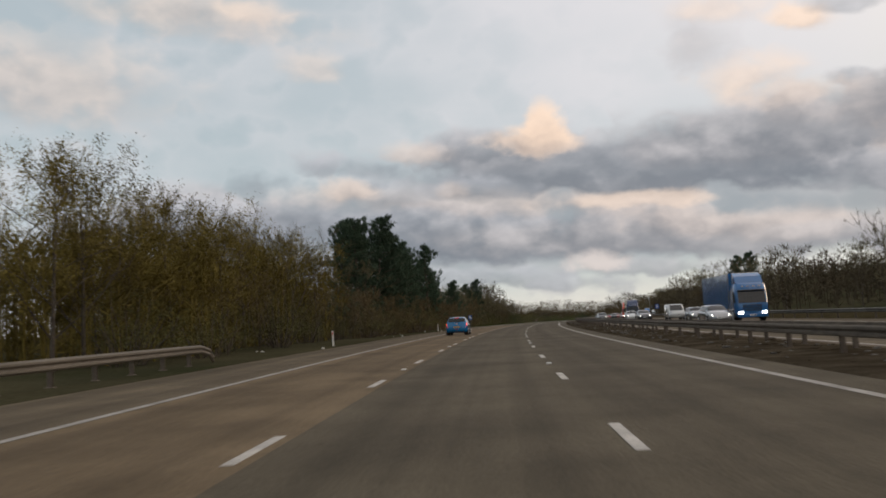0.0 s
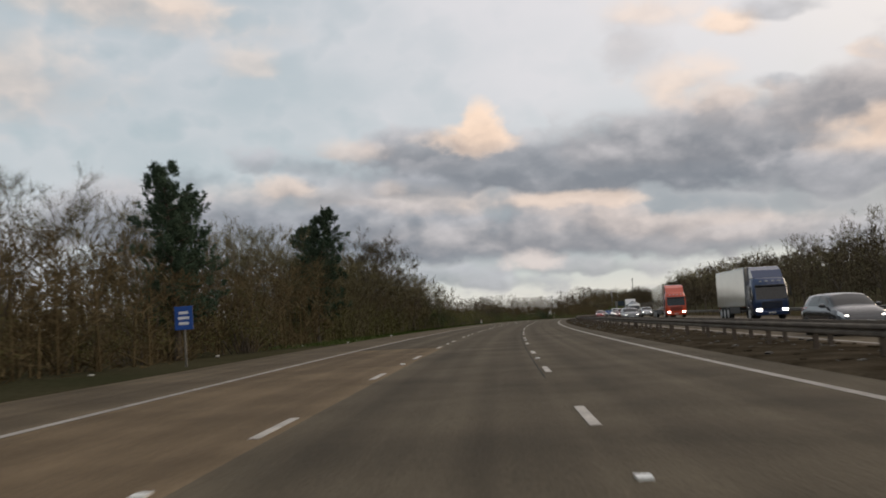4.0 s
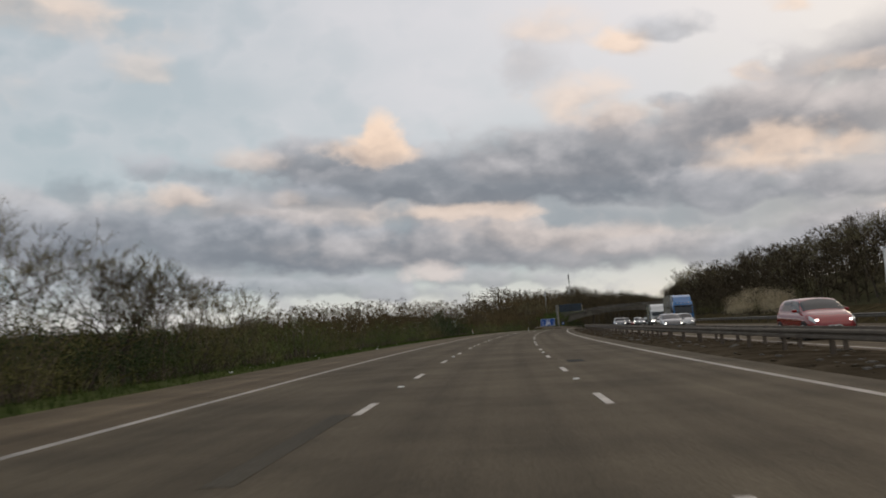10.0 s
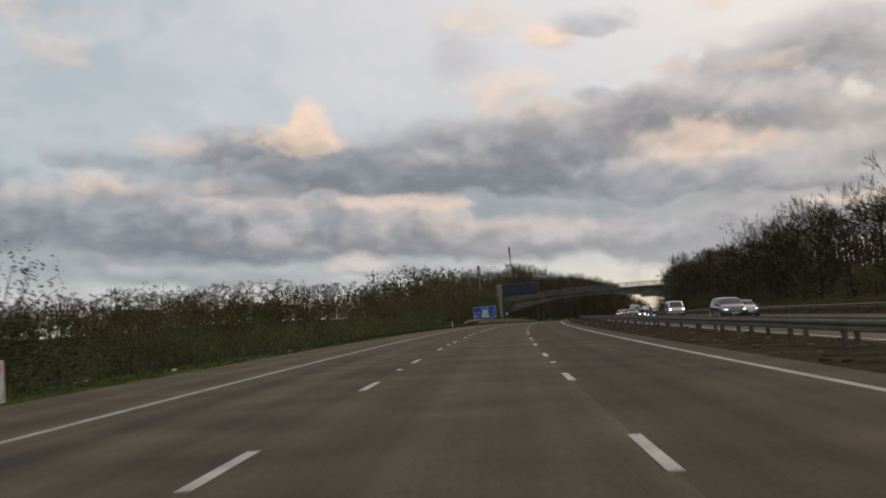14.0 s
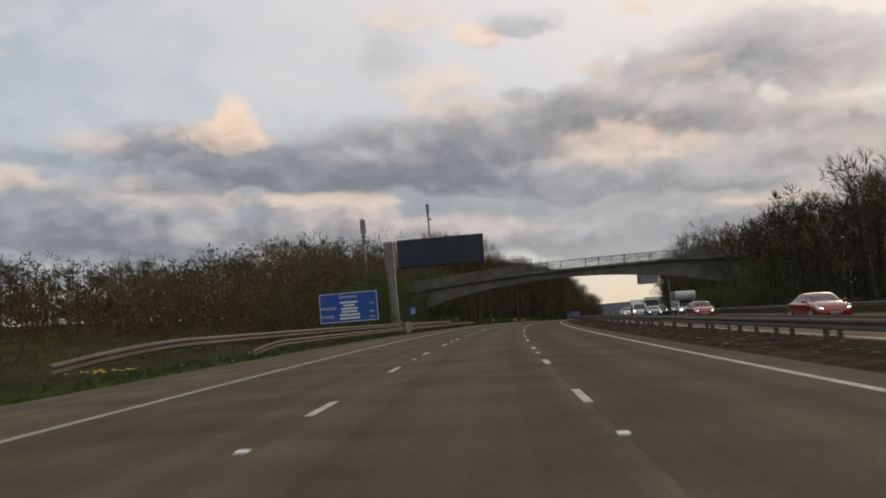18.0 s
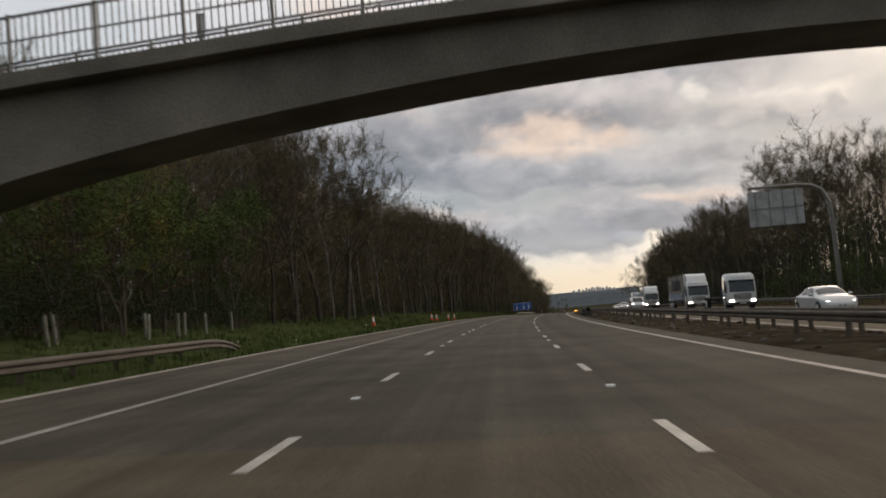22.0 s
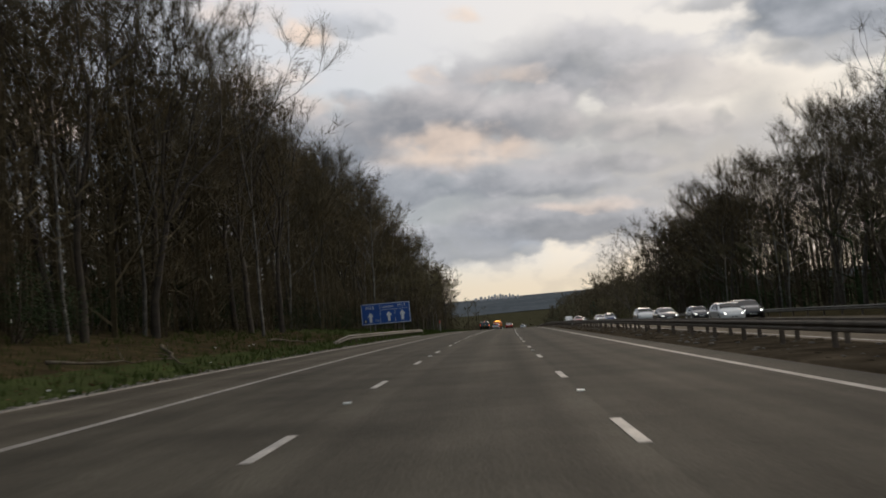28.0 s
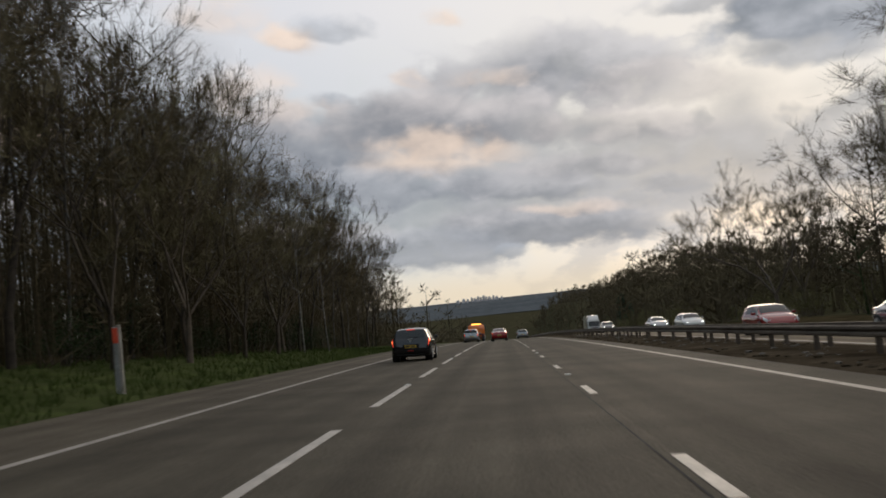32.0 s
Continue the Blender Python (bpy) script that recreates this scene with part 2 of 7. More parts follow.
glow = wmath("MULTIPLY", wmath("SUBTRACT", 1.0, wsmooth(el, .3, 2.6)), wsmooth(az, 16, 32))
sky = wmix(wmath("MULTIPLY", glow, .60), sky, (.86, .69, .46))
below = wsmooth(el, -3.0, -0.5)
sky = wmix(below, (.10, .10, .10), sky)
back = wn("ShaderNodeBackground")
wt.links.new(sky, back.inputs["Color"])
back.inputs["Strength"].default_value = 1.0
wout = wn("ShaderNodeOutputWorld")
wt.links.new(back.outputs[0], wout.inputs["Surface"])

sun = new("sun", bpy.data.lights.new("sun", "SUN"))
sun.data.energy, sun.data.angle, sun.data.color = 0.85, radians(25), (1, .80, .58)
sun.matrix_world = look((0, 0, 0), (-math.sin(radians(52)), -math.cos(radians(52)), -0.16))

# ---- materials ----


def shade(name, rough=0.8, metal=0.0, colours=((.5, .5, .5), (.4, .4, .4)), scale=3.0, fine=40.0, bump=0.3, spec=0.5, stretch=(1, 1, 1), detail=6,
          glow=0.0, vary=0.0, emit=None, dirt=None):
    """A surface with a coarse and a fine change of tone and a fine relief, in metres of the world."""
    m = bpy.data.materials.new(name)
    m.use_nodes = True
    t = m.node_tree
    b = t.nodes["Principled BSDF"]
    b.inputs["Roughness"].default_value, b.inputs["Metallic"].default_value = rough, metal
    b.inputs["Specular IOR Level"].default_value = spec
    co = t.nodes.new("ShaderNodeTexCoord")
    mp = t.nodes.new("ShaderNodeMapping")
    mp.inputs["Scale"].default_value = stretch
    t.links.new(co.outputs["Object"], mp.inputs["Vector"])
    coarse, grain = t.nodes.new("ShaderNodeTexNoise"), t.nodes.new("ShaderNodeTexNoise")
    for n, sc, de in ((coarse, scale, detail), (grain, fine, 3)):
        n.inputs["Scale"].default_value, n.inputs["Detail"].default_value = sc, de
        t.links.new(mp.outputs[0], n.inputs["Vector"])
    ramp = t.nodes.new("ShaderNodeValToRGB")
    ramp.color_ramp.elements[0].position, ramp.color_ramp.elements[1].position = 0.32, 0.68
    ramp.color_ramp.elements[0].color, ramp.color_ramp.elements[1].color = (*colours[0], 1), (*colours[1], 1)
    if len(colours) > 2:
        e = ramp.color_ramp.elements.new(0.5)
        e.color = (*colours[2], 1)
    t.links.new(coarse.outputs["Fac"], ramp.inputs["Fac"])
    mul = t.nodes.new("ShaderNodeMixRGB")
    mul.blend_type = "MULTIPLY"
    mul.inputs[0].default_value = 0.55
    t.links.new(ramp.outputs[0], mul.inputs[1])
    gr = t.nodes.new("ShaderNodeMapRange")
    gr.inputs["From Min"].default_value, gr.inputs["From Max"].default_value = .3, .7
    gr.inputs["To Min"].default_value, gr.inputs["To Max"].default_value = .55, 1.35
    t.links.new(grain.outputs["Fac"], gr.inputs["Value"])
    t.links.new(gr.outputs[0], mul.inputs[2])
    colour = mul.outputs[0]
    if vary:
        info = t.nodes.new("ShaderNodeObjectInfo")
        hsv = t.nodes.new("ShaderNodeHueSaturation")
        mr = t.nodes.new("ShaderNodeMapRange")
        mr.inputs["To Min"].default_value, mr.inputs["To Max"].default_value = 1 - vary, 1 + vary
        t.links.new(info.outputs["Random"], mr.inputs["Value"])
        t.links.new(mr.outputs[0], hsv.inputs["Value"])
        t.links.new(colour, hsv.inputs["Color"])
        colour = hsv.outputs[0]
    t.links.new(colour, b.inputs["Base Color"])
    if bump:
        bp = t.nodes.new("ShaderNodeBump")
        bp.inputs["Strength"].default_value, bp.inputs["Distance"].default_value = bump, 0.02
        t.links.new(grain.outputs["Fac"], bp.inputs["Height"])
        t.links.new(bp.outputs[0], b.inputs["Normal"])
    if emit:
        b.inputs["Emission Color"].default_value, b.inputs["Emission Strength"].default_value = (*emit, 1), glow
    return m


def asphalt(name, tone, tint):
    """Worn motorway asphalt: chippings, wheel tracks along the lanes, patches and streaks."""
    m = shade(name, .78, 0, (tuple(tone * c * .74 for c in tint), tuple(tone * c * 1.20 for c in tint)), .45, 24, .8, .06, detail=12)
    t = m.node_tree
    b = t.nodes["Principled BSDF"]
    uv = t.nodes.new("ShaderNodeUVMap")
    sp = t.nodes.new("ShaderNodeSeparateXYZ")
    t.links.new(uv.outputs[0], sp.inputs[0])
    wave = t.nodes.new("ShaderNodeMath")
    wave.operation = "COSINE"
    ml = t.nodes.new("ShaderNodeMath")
    ml.operation = "MULTIPLY"
    ml.inputs[1].default_value = 2 * math.pi / 1.81
    t.links.new(sp.outputs[0], ml.inputs[0])
    t.links.new(ml.outputs[0], wave.inputs[0])
    streak = t.nodes.new("ShaderNodeTexNoise")
    sm = t.nodes.new("ShaderNodeMapping")
    sm.inputs["Scale"].default_value = (1.9, .008, 1)
    t.links.new(uv.outputs[0], sm.inputs[0])
    t.links.new(sm.outputs[0], streak.inputs["Vector"])
    streak.inputs["Scale"].default_value, streak.inputs["Detail"].default_value = 1.0, 3
    mx = t.nodes.new("ShaderNodeMath")
    mx.operation = "MULTIPLY_ADD"
    mx.inputs[1].default_value = .09
    t.links.new(wave.outputs[0], mx.inputs[0])
    ms = t.nodes.new("ShaderNodeMath")
    ms.operation = "MULTIPLY_ADD"
    ms.inputs[1].default_value, ms.inputs[2].default_value = 1.0, .50
    t.links.new(streak.outputs["Fac"], ms.inputs[0])
    t.links.new(ms.outputs[0], mx.inputs[2])
    old = b.inputs["Base Color"].links[0].from_socket
    mul = t.nodes.new("ShaderNodeVectorMath")
    mul.operation = "MULTIPLY"
    t.links.new(old, mul.inputs[0])
    t.links.new(mx.outputs[0], mul.inputs[1])
    t.links.new(mul.outputs[0], b.inputs["Base Color"])
    return m


M = {
    "asphalt": asphalt("worn_asphalt", .076, (1.23, 1.0, .69)),
    "asphalt_dark": asphalt("darker_worn_asphalt", .057, (1.26, 1.0, .67)),
    "asphalt_grey": asphalt("grey_worn_asphalt", .066, (1.14, 1.0, .76)),
    "asphalt_black": asphalt("dark_grey_worn_asphalt", .053, (1.14, 1.0, .76)),
    "asphalt_edge": asphalt("grey_shoulder_asphalt", .080, (1.16, 1.0, .76)),
    "asphalt_old": asphalt("brown_worn_asphalt", .104, (1.36, .98, .60)),
    "asphalt_side": asphalt("shoulder_asphalt", .088, (1.28, .99, .66)),
    "seam": shade("bitumen_seam", .85, 0, ((.022, .022, .022), (.045, .045, .044)), 2, 30, .3, .05),
    "paint": shade("road_paint", .6, 0, ((.30, .27, .235), (.50, .455, .40)), 1.5, 18, .3, detail=10),
    "paint_worn": shade("worn_edge_paint", .65, 0, ((.20, .18, .155), (.36, .325, .285)), 1.2, 14, .3, detail=10),
    "stud": shade("road_stud", .35, 0, ((.75, .75, .72), (.85, .85, .82)), 8, 60, .1),
    "soil": shade("reserve_soil", .95, 0, ((.038, .029, .019), (.086, .067, .046), (.060, .047, .032)), .8, 14, 1.0, 0),
    "stone": shade("loose_stone", .9, 0, ((.09, .08, .068), (.19, .17, .145)), 4, 30, .5, vary=.35),
    "grass": shade("verge_grass", .9, 0, ((.036, .050, .017), (.068, .086, .029), (.055, .064, .026)), .5, 22, 1.0, 0),
    "blade": shade("grass_blades", .85, 0, ((.035, .055, .015), (.075, .095, .03)), .6, 9, 0, 0),
    "field": shade("rough_ground", .95, 0, ((.035, .036, .019), (.068, .060, .034), (.050, .046, .027)), .12, 6, 1.0, 0),
    "litter": shade("brown_leaf_litter", .95, 0, ((.040, .030, .018), (.085, .060, .034), (.055, .046, .024)), .9, 16, 1.0, 0),
    "kerb": shade("kerb_concrete", .9, 0, ((.26, .24, .21), (.40, .37, .33)), 1.5, 30, .4),
    "steel": shade("weathered_galvanised_steel", .65, .35, ((.092, .082, .069), (.155, .140, .120)), 1.2, 25, .2),
    "steel_dark": shade("dark_rusted_steel", .8, .15, ((.085, .066, .050), (.150, .118, .090)), 1.6, 30, .3),
    "timber": shade("weathered_pale_rail", .8, 0, ((.090, .075, .056), (.150, .126, .098)), 1.2, 30, .3, stretch=(1, .2, 1)),
    "concrete": shade("stained_concrete", .9, 0, ((.090, .078, .062), (.175, .155, .128), (.130, .115, .094)), .45, 18, .4),
}

# ---- building helpers ----
W = 3.62


def mesh_ob(name, verts, faces, mat, parent=None, smooth=False):
    me = bpy.data.meshes.new(name)
    me.from_pydata([tuple(v) for v in verts], [], faces)
    me.materials.append(mat)
    if smooth:
        me.shade_smooth()
    ob = new(name, me)
    ob.parent = parent
    return ob


def part(name, bm, material, parent, label=""):
    me = bpy.data.meshes.new(name)
    bm.to_mesh(me)
    bm.free()
    me.materials.append(material)
    ob = new(name, me)
    ob.parent = parent
    return tagged(ob, label)


def root(name, m, label, category, group="", kind=""):
    ob = new(name)
    ob.empty_display_size = 0.3
    ob.matrix_basis = m
    return tagged(ob, label, category, group, kind)


def bm_box(bm, sx, sy, sz, m=None, bevel=0.0):
    """A box with its base centre at the origin of m, edges rounded."""
    r = bmesh.ops.create_cube(bm, size=1)
    vs = r["verts"]
    bmesh.ops.scale(bm, vec=(sx, sy, sz), verts=vs)
    bmesh.ops.translate(bm, vec=(0, 0, sz / 2), verts=vs)
    if bevel:
        es = list({e for v in vs for e in v.link_edges})
        out = bmesh.ops.bevel(bm, geom=es, offset=bevel, segments=2, affect="EDGES", profile=.6)
        vs = list({v for f in out["faces"] for v in f.verts} | {v for v in vs if v.is_valid})
    if m is not None:
        bmesh.ops.transform(bm, matrix=m, verts=vs)
    return vs


def box(sx, sy, sz, m=None, bevel=0.0):
    bm = bmesh.new()
    bm_box(bm, sx, sy, sz, m, bevel)
    return bm


def bm_tube(bm, a, b, ra, rb, n=8, caps=True):
    a, b = Vector(a), Vector(b)
    q = (b - a).to_track_quat("Z", "Y").to_matrix()
    ring = []
    for p, r in ((a, ra), (b, rb)):
        ring.append([bm.verts.new(p + q @ Vector((r * math.cos(2 * math.pi * i / n), r * math.sin(2 * math.pi * i / n), 0))) for i in range(n)])
    for i in range(n):
        bm.faces.new((ring[0][i], ring[0][(i + 1) % n], ring[1][(i + 1) % n], ring[1][i]))
    if caps:
        bm.faces.new(ring[0][::-1]), bm.faces.new(ring[1])
    return bm


def tube(a, b, ra, rb=None, n=8):
    return bm_tube(bmesh.new(), a, b, ra, ra if rb is None else rb, n)


def strip(name, s0, s1, step, us, zs, mat, parent=None, uv=True):
    """A sheet along the road with the cross-section us, zs."""
    ss = np.arange(s0, s1 + step * .5, step)
    verts = [at(s, u, z) for s in ss for u, z in zip(us, zs)]
    k = len(us)
    faces = [(i * k + j, i * k + j + 1, (i + 1) * k + j + 1, (i + 1) * k + j) for i in range(len(ss) - 1) for j in range(k - 1)]
    ob = mesh_ob(name, verts, faces, mat, parent)
    if uv:
        lay = ob.data.uv_layers.new(name="road")
        co = np.array([(u, s) for s in ss for u in us], dtype=np.float32)
        idx = np.empty(len(ob.data.loops), dtype=np.int32)
        ob.data.loops.foreach_get("vertex_index", idx)
        lay.data.foreach_set("uv", co[idx].ravel())
    return ob


# ---- ground ----
def ramp(x, rows):
    return float(np.interp(x, [r[0] for r in rows], [r[1] for r in rows]))


def ground_z(s, u):
    """Height of the ground over the road's plane."""
    if u < -10.75:
        near = ramp(s, ((0, .05), (150, .0), (220, -.15), (560, -.25), (640, -.1), (700, .45), (760, .5), (860, .7), (980, .5), (1060, .2)))
        far = ramp(s, ((0, .2), (180, -.2), (300, -1.2), (560, -1.6), (650, .2), (700, 1.7), (730, 1.6), (760, 1.3), (850, 2.1), (960, 1.7), (1060, .8), (1400, -4)))
        k = -u - 10.75
        if k < 4:
            return near * (k / 4) ** 1.3
        if k < 13:
            return near + (far - near) * (k - 4) / 9
        return far + min(k - 13, 120) * ramp(s, ((0, .06), (250, .06), (330, .04), (560, .045), (650, .06), (760, .09), (1000, .09), (1150, .03), (1300, -.02)))
    if u > 23.2:
        k = u - 23.2
        rise = ramp(s, ((-100, .04), (200, .05), (300, .12), (380, .26), (560, .26), (640, .12), (760, .10), (1000, .06), (1150, .02)))
        mound = ramp(s, ((1110, 0), (1300, 9), (1450, 18), (1700, 24), (2000, 12), (2300, 0))) * min(1, max(0, k - 3) / 12)
        return .1 + min(k, 30) * rise + max(0, min(k - 30, 90)) * max(rise * .6, .05 if s < 1050 else .02) + mound
    return -.06


US = (-1500, -700, -350, -180, -110, -70, -48, -36, -28, -22, -18, -15.5, -13.5, -12, -11.2, -10.75, -10.7, 4.5, 4.62, 5.2, 6.2, 7.2, 8.0, 8.3, 8.4, 23.1, 23.2, 25, 28, 33, 40, 50, 65, 90, 130, 220, 420, 900)
rnd = random.Random(4)
gv, gf = [], []
gs = np.concatenate([np.arange(-180, 1100, 6.0), np.arange(1100, 1500, 25.0), np.arange(1500, 2500, 100.0)])
for s in gs:
    for u in US:
        if 4.55 < u < 8.35:
            z = .02 + .05 * math.sin((u - 4.5) / 3.8 * math.pi) + .03 * noise.noise(Vector((s * .21, u, 0)))
        else:
            z = ground_z(s, u)
            if abs(u) > 26 or -26 < u < -12:
                z += (.35 if abs(u) > 26 else .12) * noise.noise(Vector((s * .05, u * .09, 3)))
        if u < -40 or u > 40:
            far = min(1, (abs(u) - 40) / 500)
            p = at(s, u, z)
            p.z = p.z * (1 - far) + far * (-6 if s > 900 else min(p.z, 2))
            gv.append(p)
        else:
            gv.append(at(s, u, z))
k = len(US)
gf = [(i * k + j, i * k + j + 1, (i + 1) * k + j + 1, (i + 1) * k + j) for i in range(len(gs) - 1) for j in range(k - 1)]
ground = mesh_ob("ground", gv, gf, M["field"], smooth=True)
for n in ("soil", "grass", "litter"):
    ground.data.materials.append(M[n])
for f in ground.data.polygons:
    j = f.index % (k - 1)
    s_mid = gs[f.index // (k - 1)]
    if -10.75 <= US[j] and US[j + 1] <= 23.2:
        f.material_index = 1
    elif US[j] >= -18 and US[j + 1] <= -10.75 and 180 < s_mid < 690:
        f.material_index = 2
    elif US[j] >= -28 and US[j + 1] <= -10.75 and s_mid > 690:
        f.material_index = 3 if (864 < s_mid < 942 and US[j + 1] < -12) or US[j + 1] < -18 else 2
    elif US[j] >= 23.2 and US[j + 1] <= 28:
        f.material_index = 3
tagged(ground, "rough dull green ground beside the motorway", "ground", kind="structure")
plain = mesh_ob("ground_far", [(x, y, -26.0 - .02 * abs(x) * .1) for y in (-4600, -2000, 0, 2000, 4600) for x in (-4600, -2000, 0, 2000, 4600)],
                [(i * 5 + j, i * 5 + j + 1, i * 5 + j + 6, i * 5 + j + 5) for i in range(4) for j in range(4)], M["field"])
tagged(plain, "distant dull green lowland beyond the motorway", "ground", kind="structure")

# ---- the carriageways ----
END = 1500
road = strip("road", -150, 693, 3, (-W, -.10), (0, 0), M["asphalt"])
tagged(road, "worn grey-brown asphalt motorway carriageway", "road", kind="structure")
strip("fast_lane_surface", -150, 420, 3, (-.10, 1.8, W, 4.62), (0, 0, 0, -.01), M["asphalt"], road)
strip("fast_lane_surface", 420, 693, 3, (-.10, 1.8, W, 4.62), (0, 0, 0, -.01), M["asphalt_dark"], road)
strip("fast_lane_surface", 693, END, 3, (-.10, 1.8, W, 4.62), (0, 0, 0, -.01), M["asphalt_black"], road)
strip("middle_lane_surface", 693, END, 3, (-W, -.10), (0, 0), M["asphalt_grey"], road)
strip("lane_surface", 693, END, 3, (-2 * W, -5.4, -W), (0, 0, 0), M["asphalt_grey"], road)
lane_old = strip("lane_old_surface", -150, 171, 3, (-2 * W, -5.4, -W), (0, 0, 0), M["asphalt_old"], road)
lane_new = strip("lane_surface", 171, 693, 3, (-2 * W, -5.4, -W), (0, 0, 0), M["asphalt"], road)
shoulder = strip("hard_shoulder", -150, 693, 3, (-10.7, -9, -2 * W), (0, 0, 0), M["asphalt_side"], road)
tagged(strip("hard_shoulder", 693, END, 3, (-10.7, -9, -2 * W), (0, 0, 0), M["asphalt_edge"], road), "grey-brown hard shoulder asphalt")
tagged(shoulder, "brownish hard shoulder asphalt")
opp = strip("road_opposite", -150, END, 3, (8.35, 12.6, 16.2, 19.85, 23.15), (0, 0, 0, 0, 0), M["asphalt_side"])
tagged(opp, "worn asphalt carriageway of the oncoming traffic", "road", kind="structure")
for nm, u in (("edge_line", -2 * W - .11), ("edge_line", W - .10)):
    strip(nm, -150, END, 3, (u - .09, u + .09), (.006, .006), M["paint_worn"], road, uv=False)
for u in (8.95, 19.85):
    strip("edge_line", -150, END, 3, (u - .1, u + .1), (.006, .006), M["paint_worn"], opp, uv=False)
strip("bitumen_joint", 150, 296, 3, (-.27, -.24), (.004, .004), M["seam"], road, uv=False)
strip("bitumen_joint", 920, 1060, 3, (-.265, -.24), (.004, .004), M["seam"], road, uv=False)
kerb = strip("kerb", 690, 963, 3, (-10.82, -10.8, -10.7, -10.69), (-.05, .035, .035, -.05), M["kerb"], uv=False)
tagged(kerb, "thin pale concrete edging of the hard shoulder", "kerb", kind="structure")

# ---- road markings, studs ----
def flat_piece(name, sx, sy, h, mat):
    bm = box(sx, sy, h)
    me = bpy.data.meshes.new(name)
    bm.to_mesh(me)
    bm.free()
    me.materials.append(mat)
    return me


dash_me = flat_piece("lane_dash", .13, 2.0, .006, M["paint"])
long_me = flat_piece("lane_mark_long", .15, 5.6, .006, M["paint"])
stud_me = flat_piece("road_stud", .12, .16, .022, M["stud"])


def piece(name, me, parent, m):
    ob = new(name, me)
    ob.parent = parent
    ob.matrix_basis = m
    return ob


for kdash in range(-2, 140):
    for u in (-.10, -W - .19):
        s = 9 * kdash - .25
        if u < -1 and s > 950:
            piece("lane_mark", long_me, road, put(s + 2, u, .002, tilt=True))
        else:
            piece("lane_dash", dash_me, road, put(s, u, .002, tilt=True))
for kstud in range(-1, 66):
    for u in (-.10, -W - .19):
        piece("road_stud", stud_me, road, put(18 * kstud + 13.65, u, .001, tilt=True))
ov, of = [], []
for kdash in range(-2, 150):
    for u in (12.6, 16.2):
        b = len(ov)
        ov += [at(9 * kdash + 3 + a, u + c, .006) for a, c in ((-1, -.06), (-1, .06), (1, .06), (1, -.06))]
        of.append((b, b + 1, b + 2, b + 3))
tagged(mesh_ob("lane_dashes", ov, of, M["paint"], opp), kind="stuff")
patch_me = flat_piece("tar_patch", 1, 1, .003, M["seam"])
repair_me = flat_piece("repair_strip", 1, 1, .003, M["asphalt_black"])
for s, u, a, b in ((346.5, .55, .5, 1.6), (283, .5, .45, 1.3), (500, -3.3, .1, 7), (312, -4.0, .26, 16), (329, -4.05, .30, 6)):
    ob = piece("tar_patch", repair_me if b > 5 else patch_me, road, put(s, u, .002, tilt=True))
    ob.scale = (a, b, 1)

# ---- safety barriers ----
def sweep(name, s0, s1, step, profile, u0, z0, mat, parent, flare=None):
    """A closed profile (du, dz) drawn along the road."""
    ss = np.arange(s0, s1 + step * .5, step)
    k = len(profile)
    verts = []
    for s in ss:
        du, dz = flare(s) if flare else (0, 0)
        verts += [at(s, u0 + du + a, z0 + dz + b) for a, b in profile]
    faces = [(i * k + j, i * k + (j + 1) % k, (i + 1) * k + (j + 1) % k, (i + 1) * k + j) for i in range(len(ss) - 1) for j in range(k)]
    faces += [tuple(range(k))[::-1], tuple((len(ss) - 1) * k + j for j in range(k))]
    return mesh_ob(name, verts, faces, mat, parent)


BOX_RAIL = ((0, .03), (-.10, .03), (-.12, .06), (-.12, .11), (-.06, .14), (-.06, .17), (-.12, .20), (-.12, .25), (-.10, .28), (0, .28))
W_RAIL = tuple((.008 + x, z) for x, z in ((0, 0), (.075, .05), (.075, .10), (.0, .155), (.075, .21), (.075, .26), (0, .31))) + \
    tuple((x, z) for x, z in ((-.006, .31), (.06, .255), (.06, .215), (-.012, .155), (.06, .095), (.06, .055), (-.006, 0)))


def post_mesh(h, mat):
    """A steel Z-section post on a small foot plate."""
    bm = bmesh.new()
    bm_box(bm, .11, .012, h, pose(0, -.05, 0))
    bm_box(bm, .012, .10, h, pose(0, 0, 0))
    bm_box(bm, .11, .012, h, pose(0, .05, 0))
    bm_box(bm, .20, .20, .03, pose(0, 0, 0), .005)
    me = bpy.data.meshes.new("barrier_post")
    bm.to_mesh(me)
    bm.free()
    me.materials.append(mat)
    return me


post_me = post_mesh(.62, M["steel_dark"])
central = new("safety_barrier")
tagged(central, "dark weathered steel barrier on posts along the central reserve", "barrier")
sweep("rail", -120, 1400, 4, BOX_RAIL, 6.36, .42, M["steel_dark"], central)
sweep("rail", -120, 1400, 4, tuple((-x, z) for x, z in BOX_RAIL[::-1]), 7.56, .42, M["steel_dark"], central)
for i in range(-3, 292):
    piece("post", post_me, central, put(i * 3.8 - .9, 6.42, .02))
bv, bf = [], []
src = [v.co.copy() for v in post_me.vertices]
fsrc = [tuple(p.vertices) for p in post_me.polygons]
for i in range(-30, 365):
    m = put(i * 3.8 + 1.2, 7.50, .02)
    b = len(bv)
    bv += [m @ v for v in src]
    bf += [tuple(b + j for j in f) for f in fsrc]
tagged(mesh_ob("far_post_line", bv, bf, M["steel_dark"], central), kind="stuff")

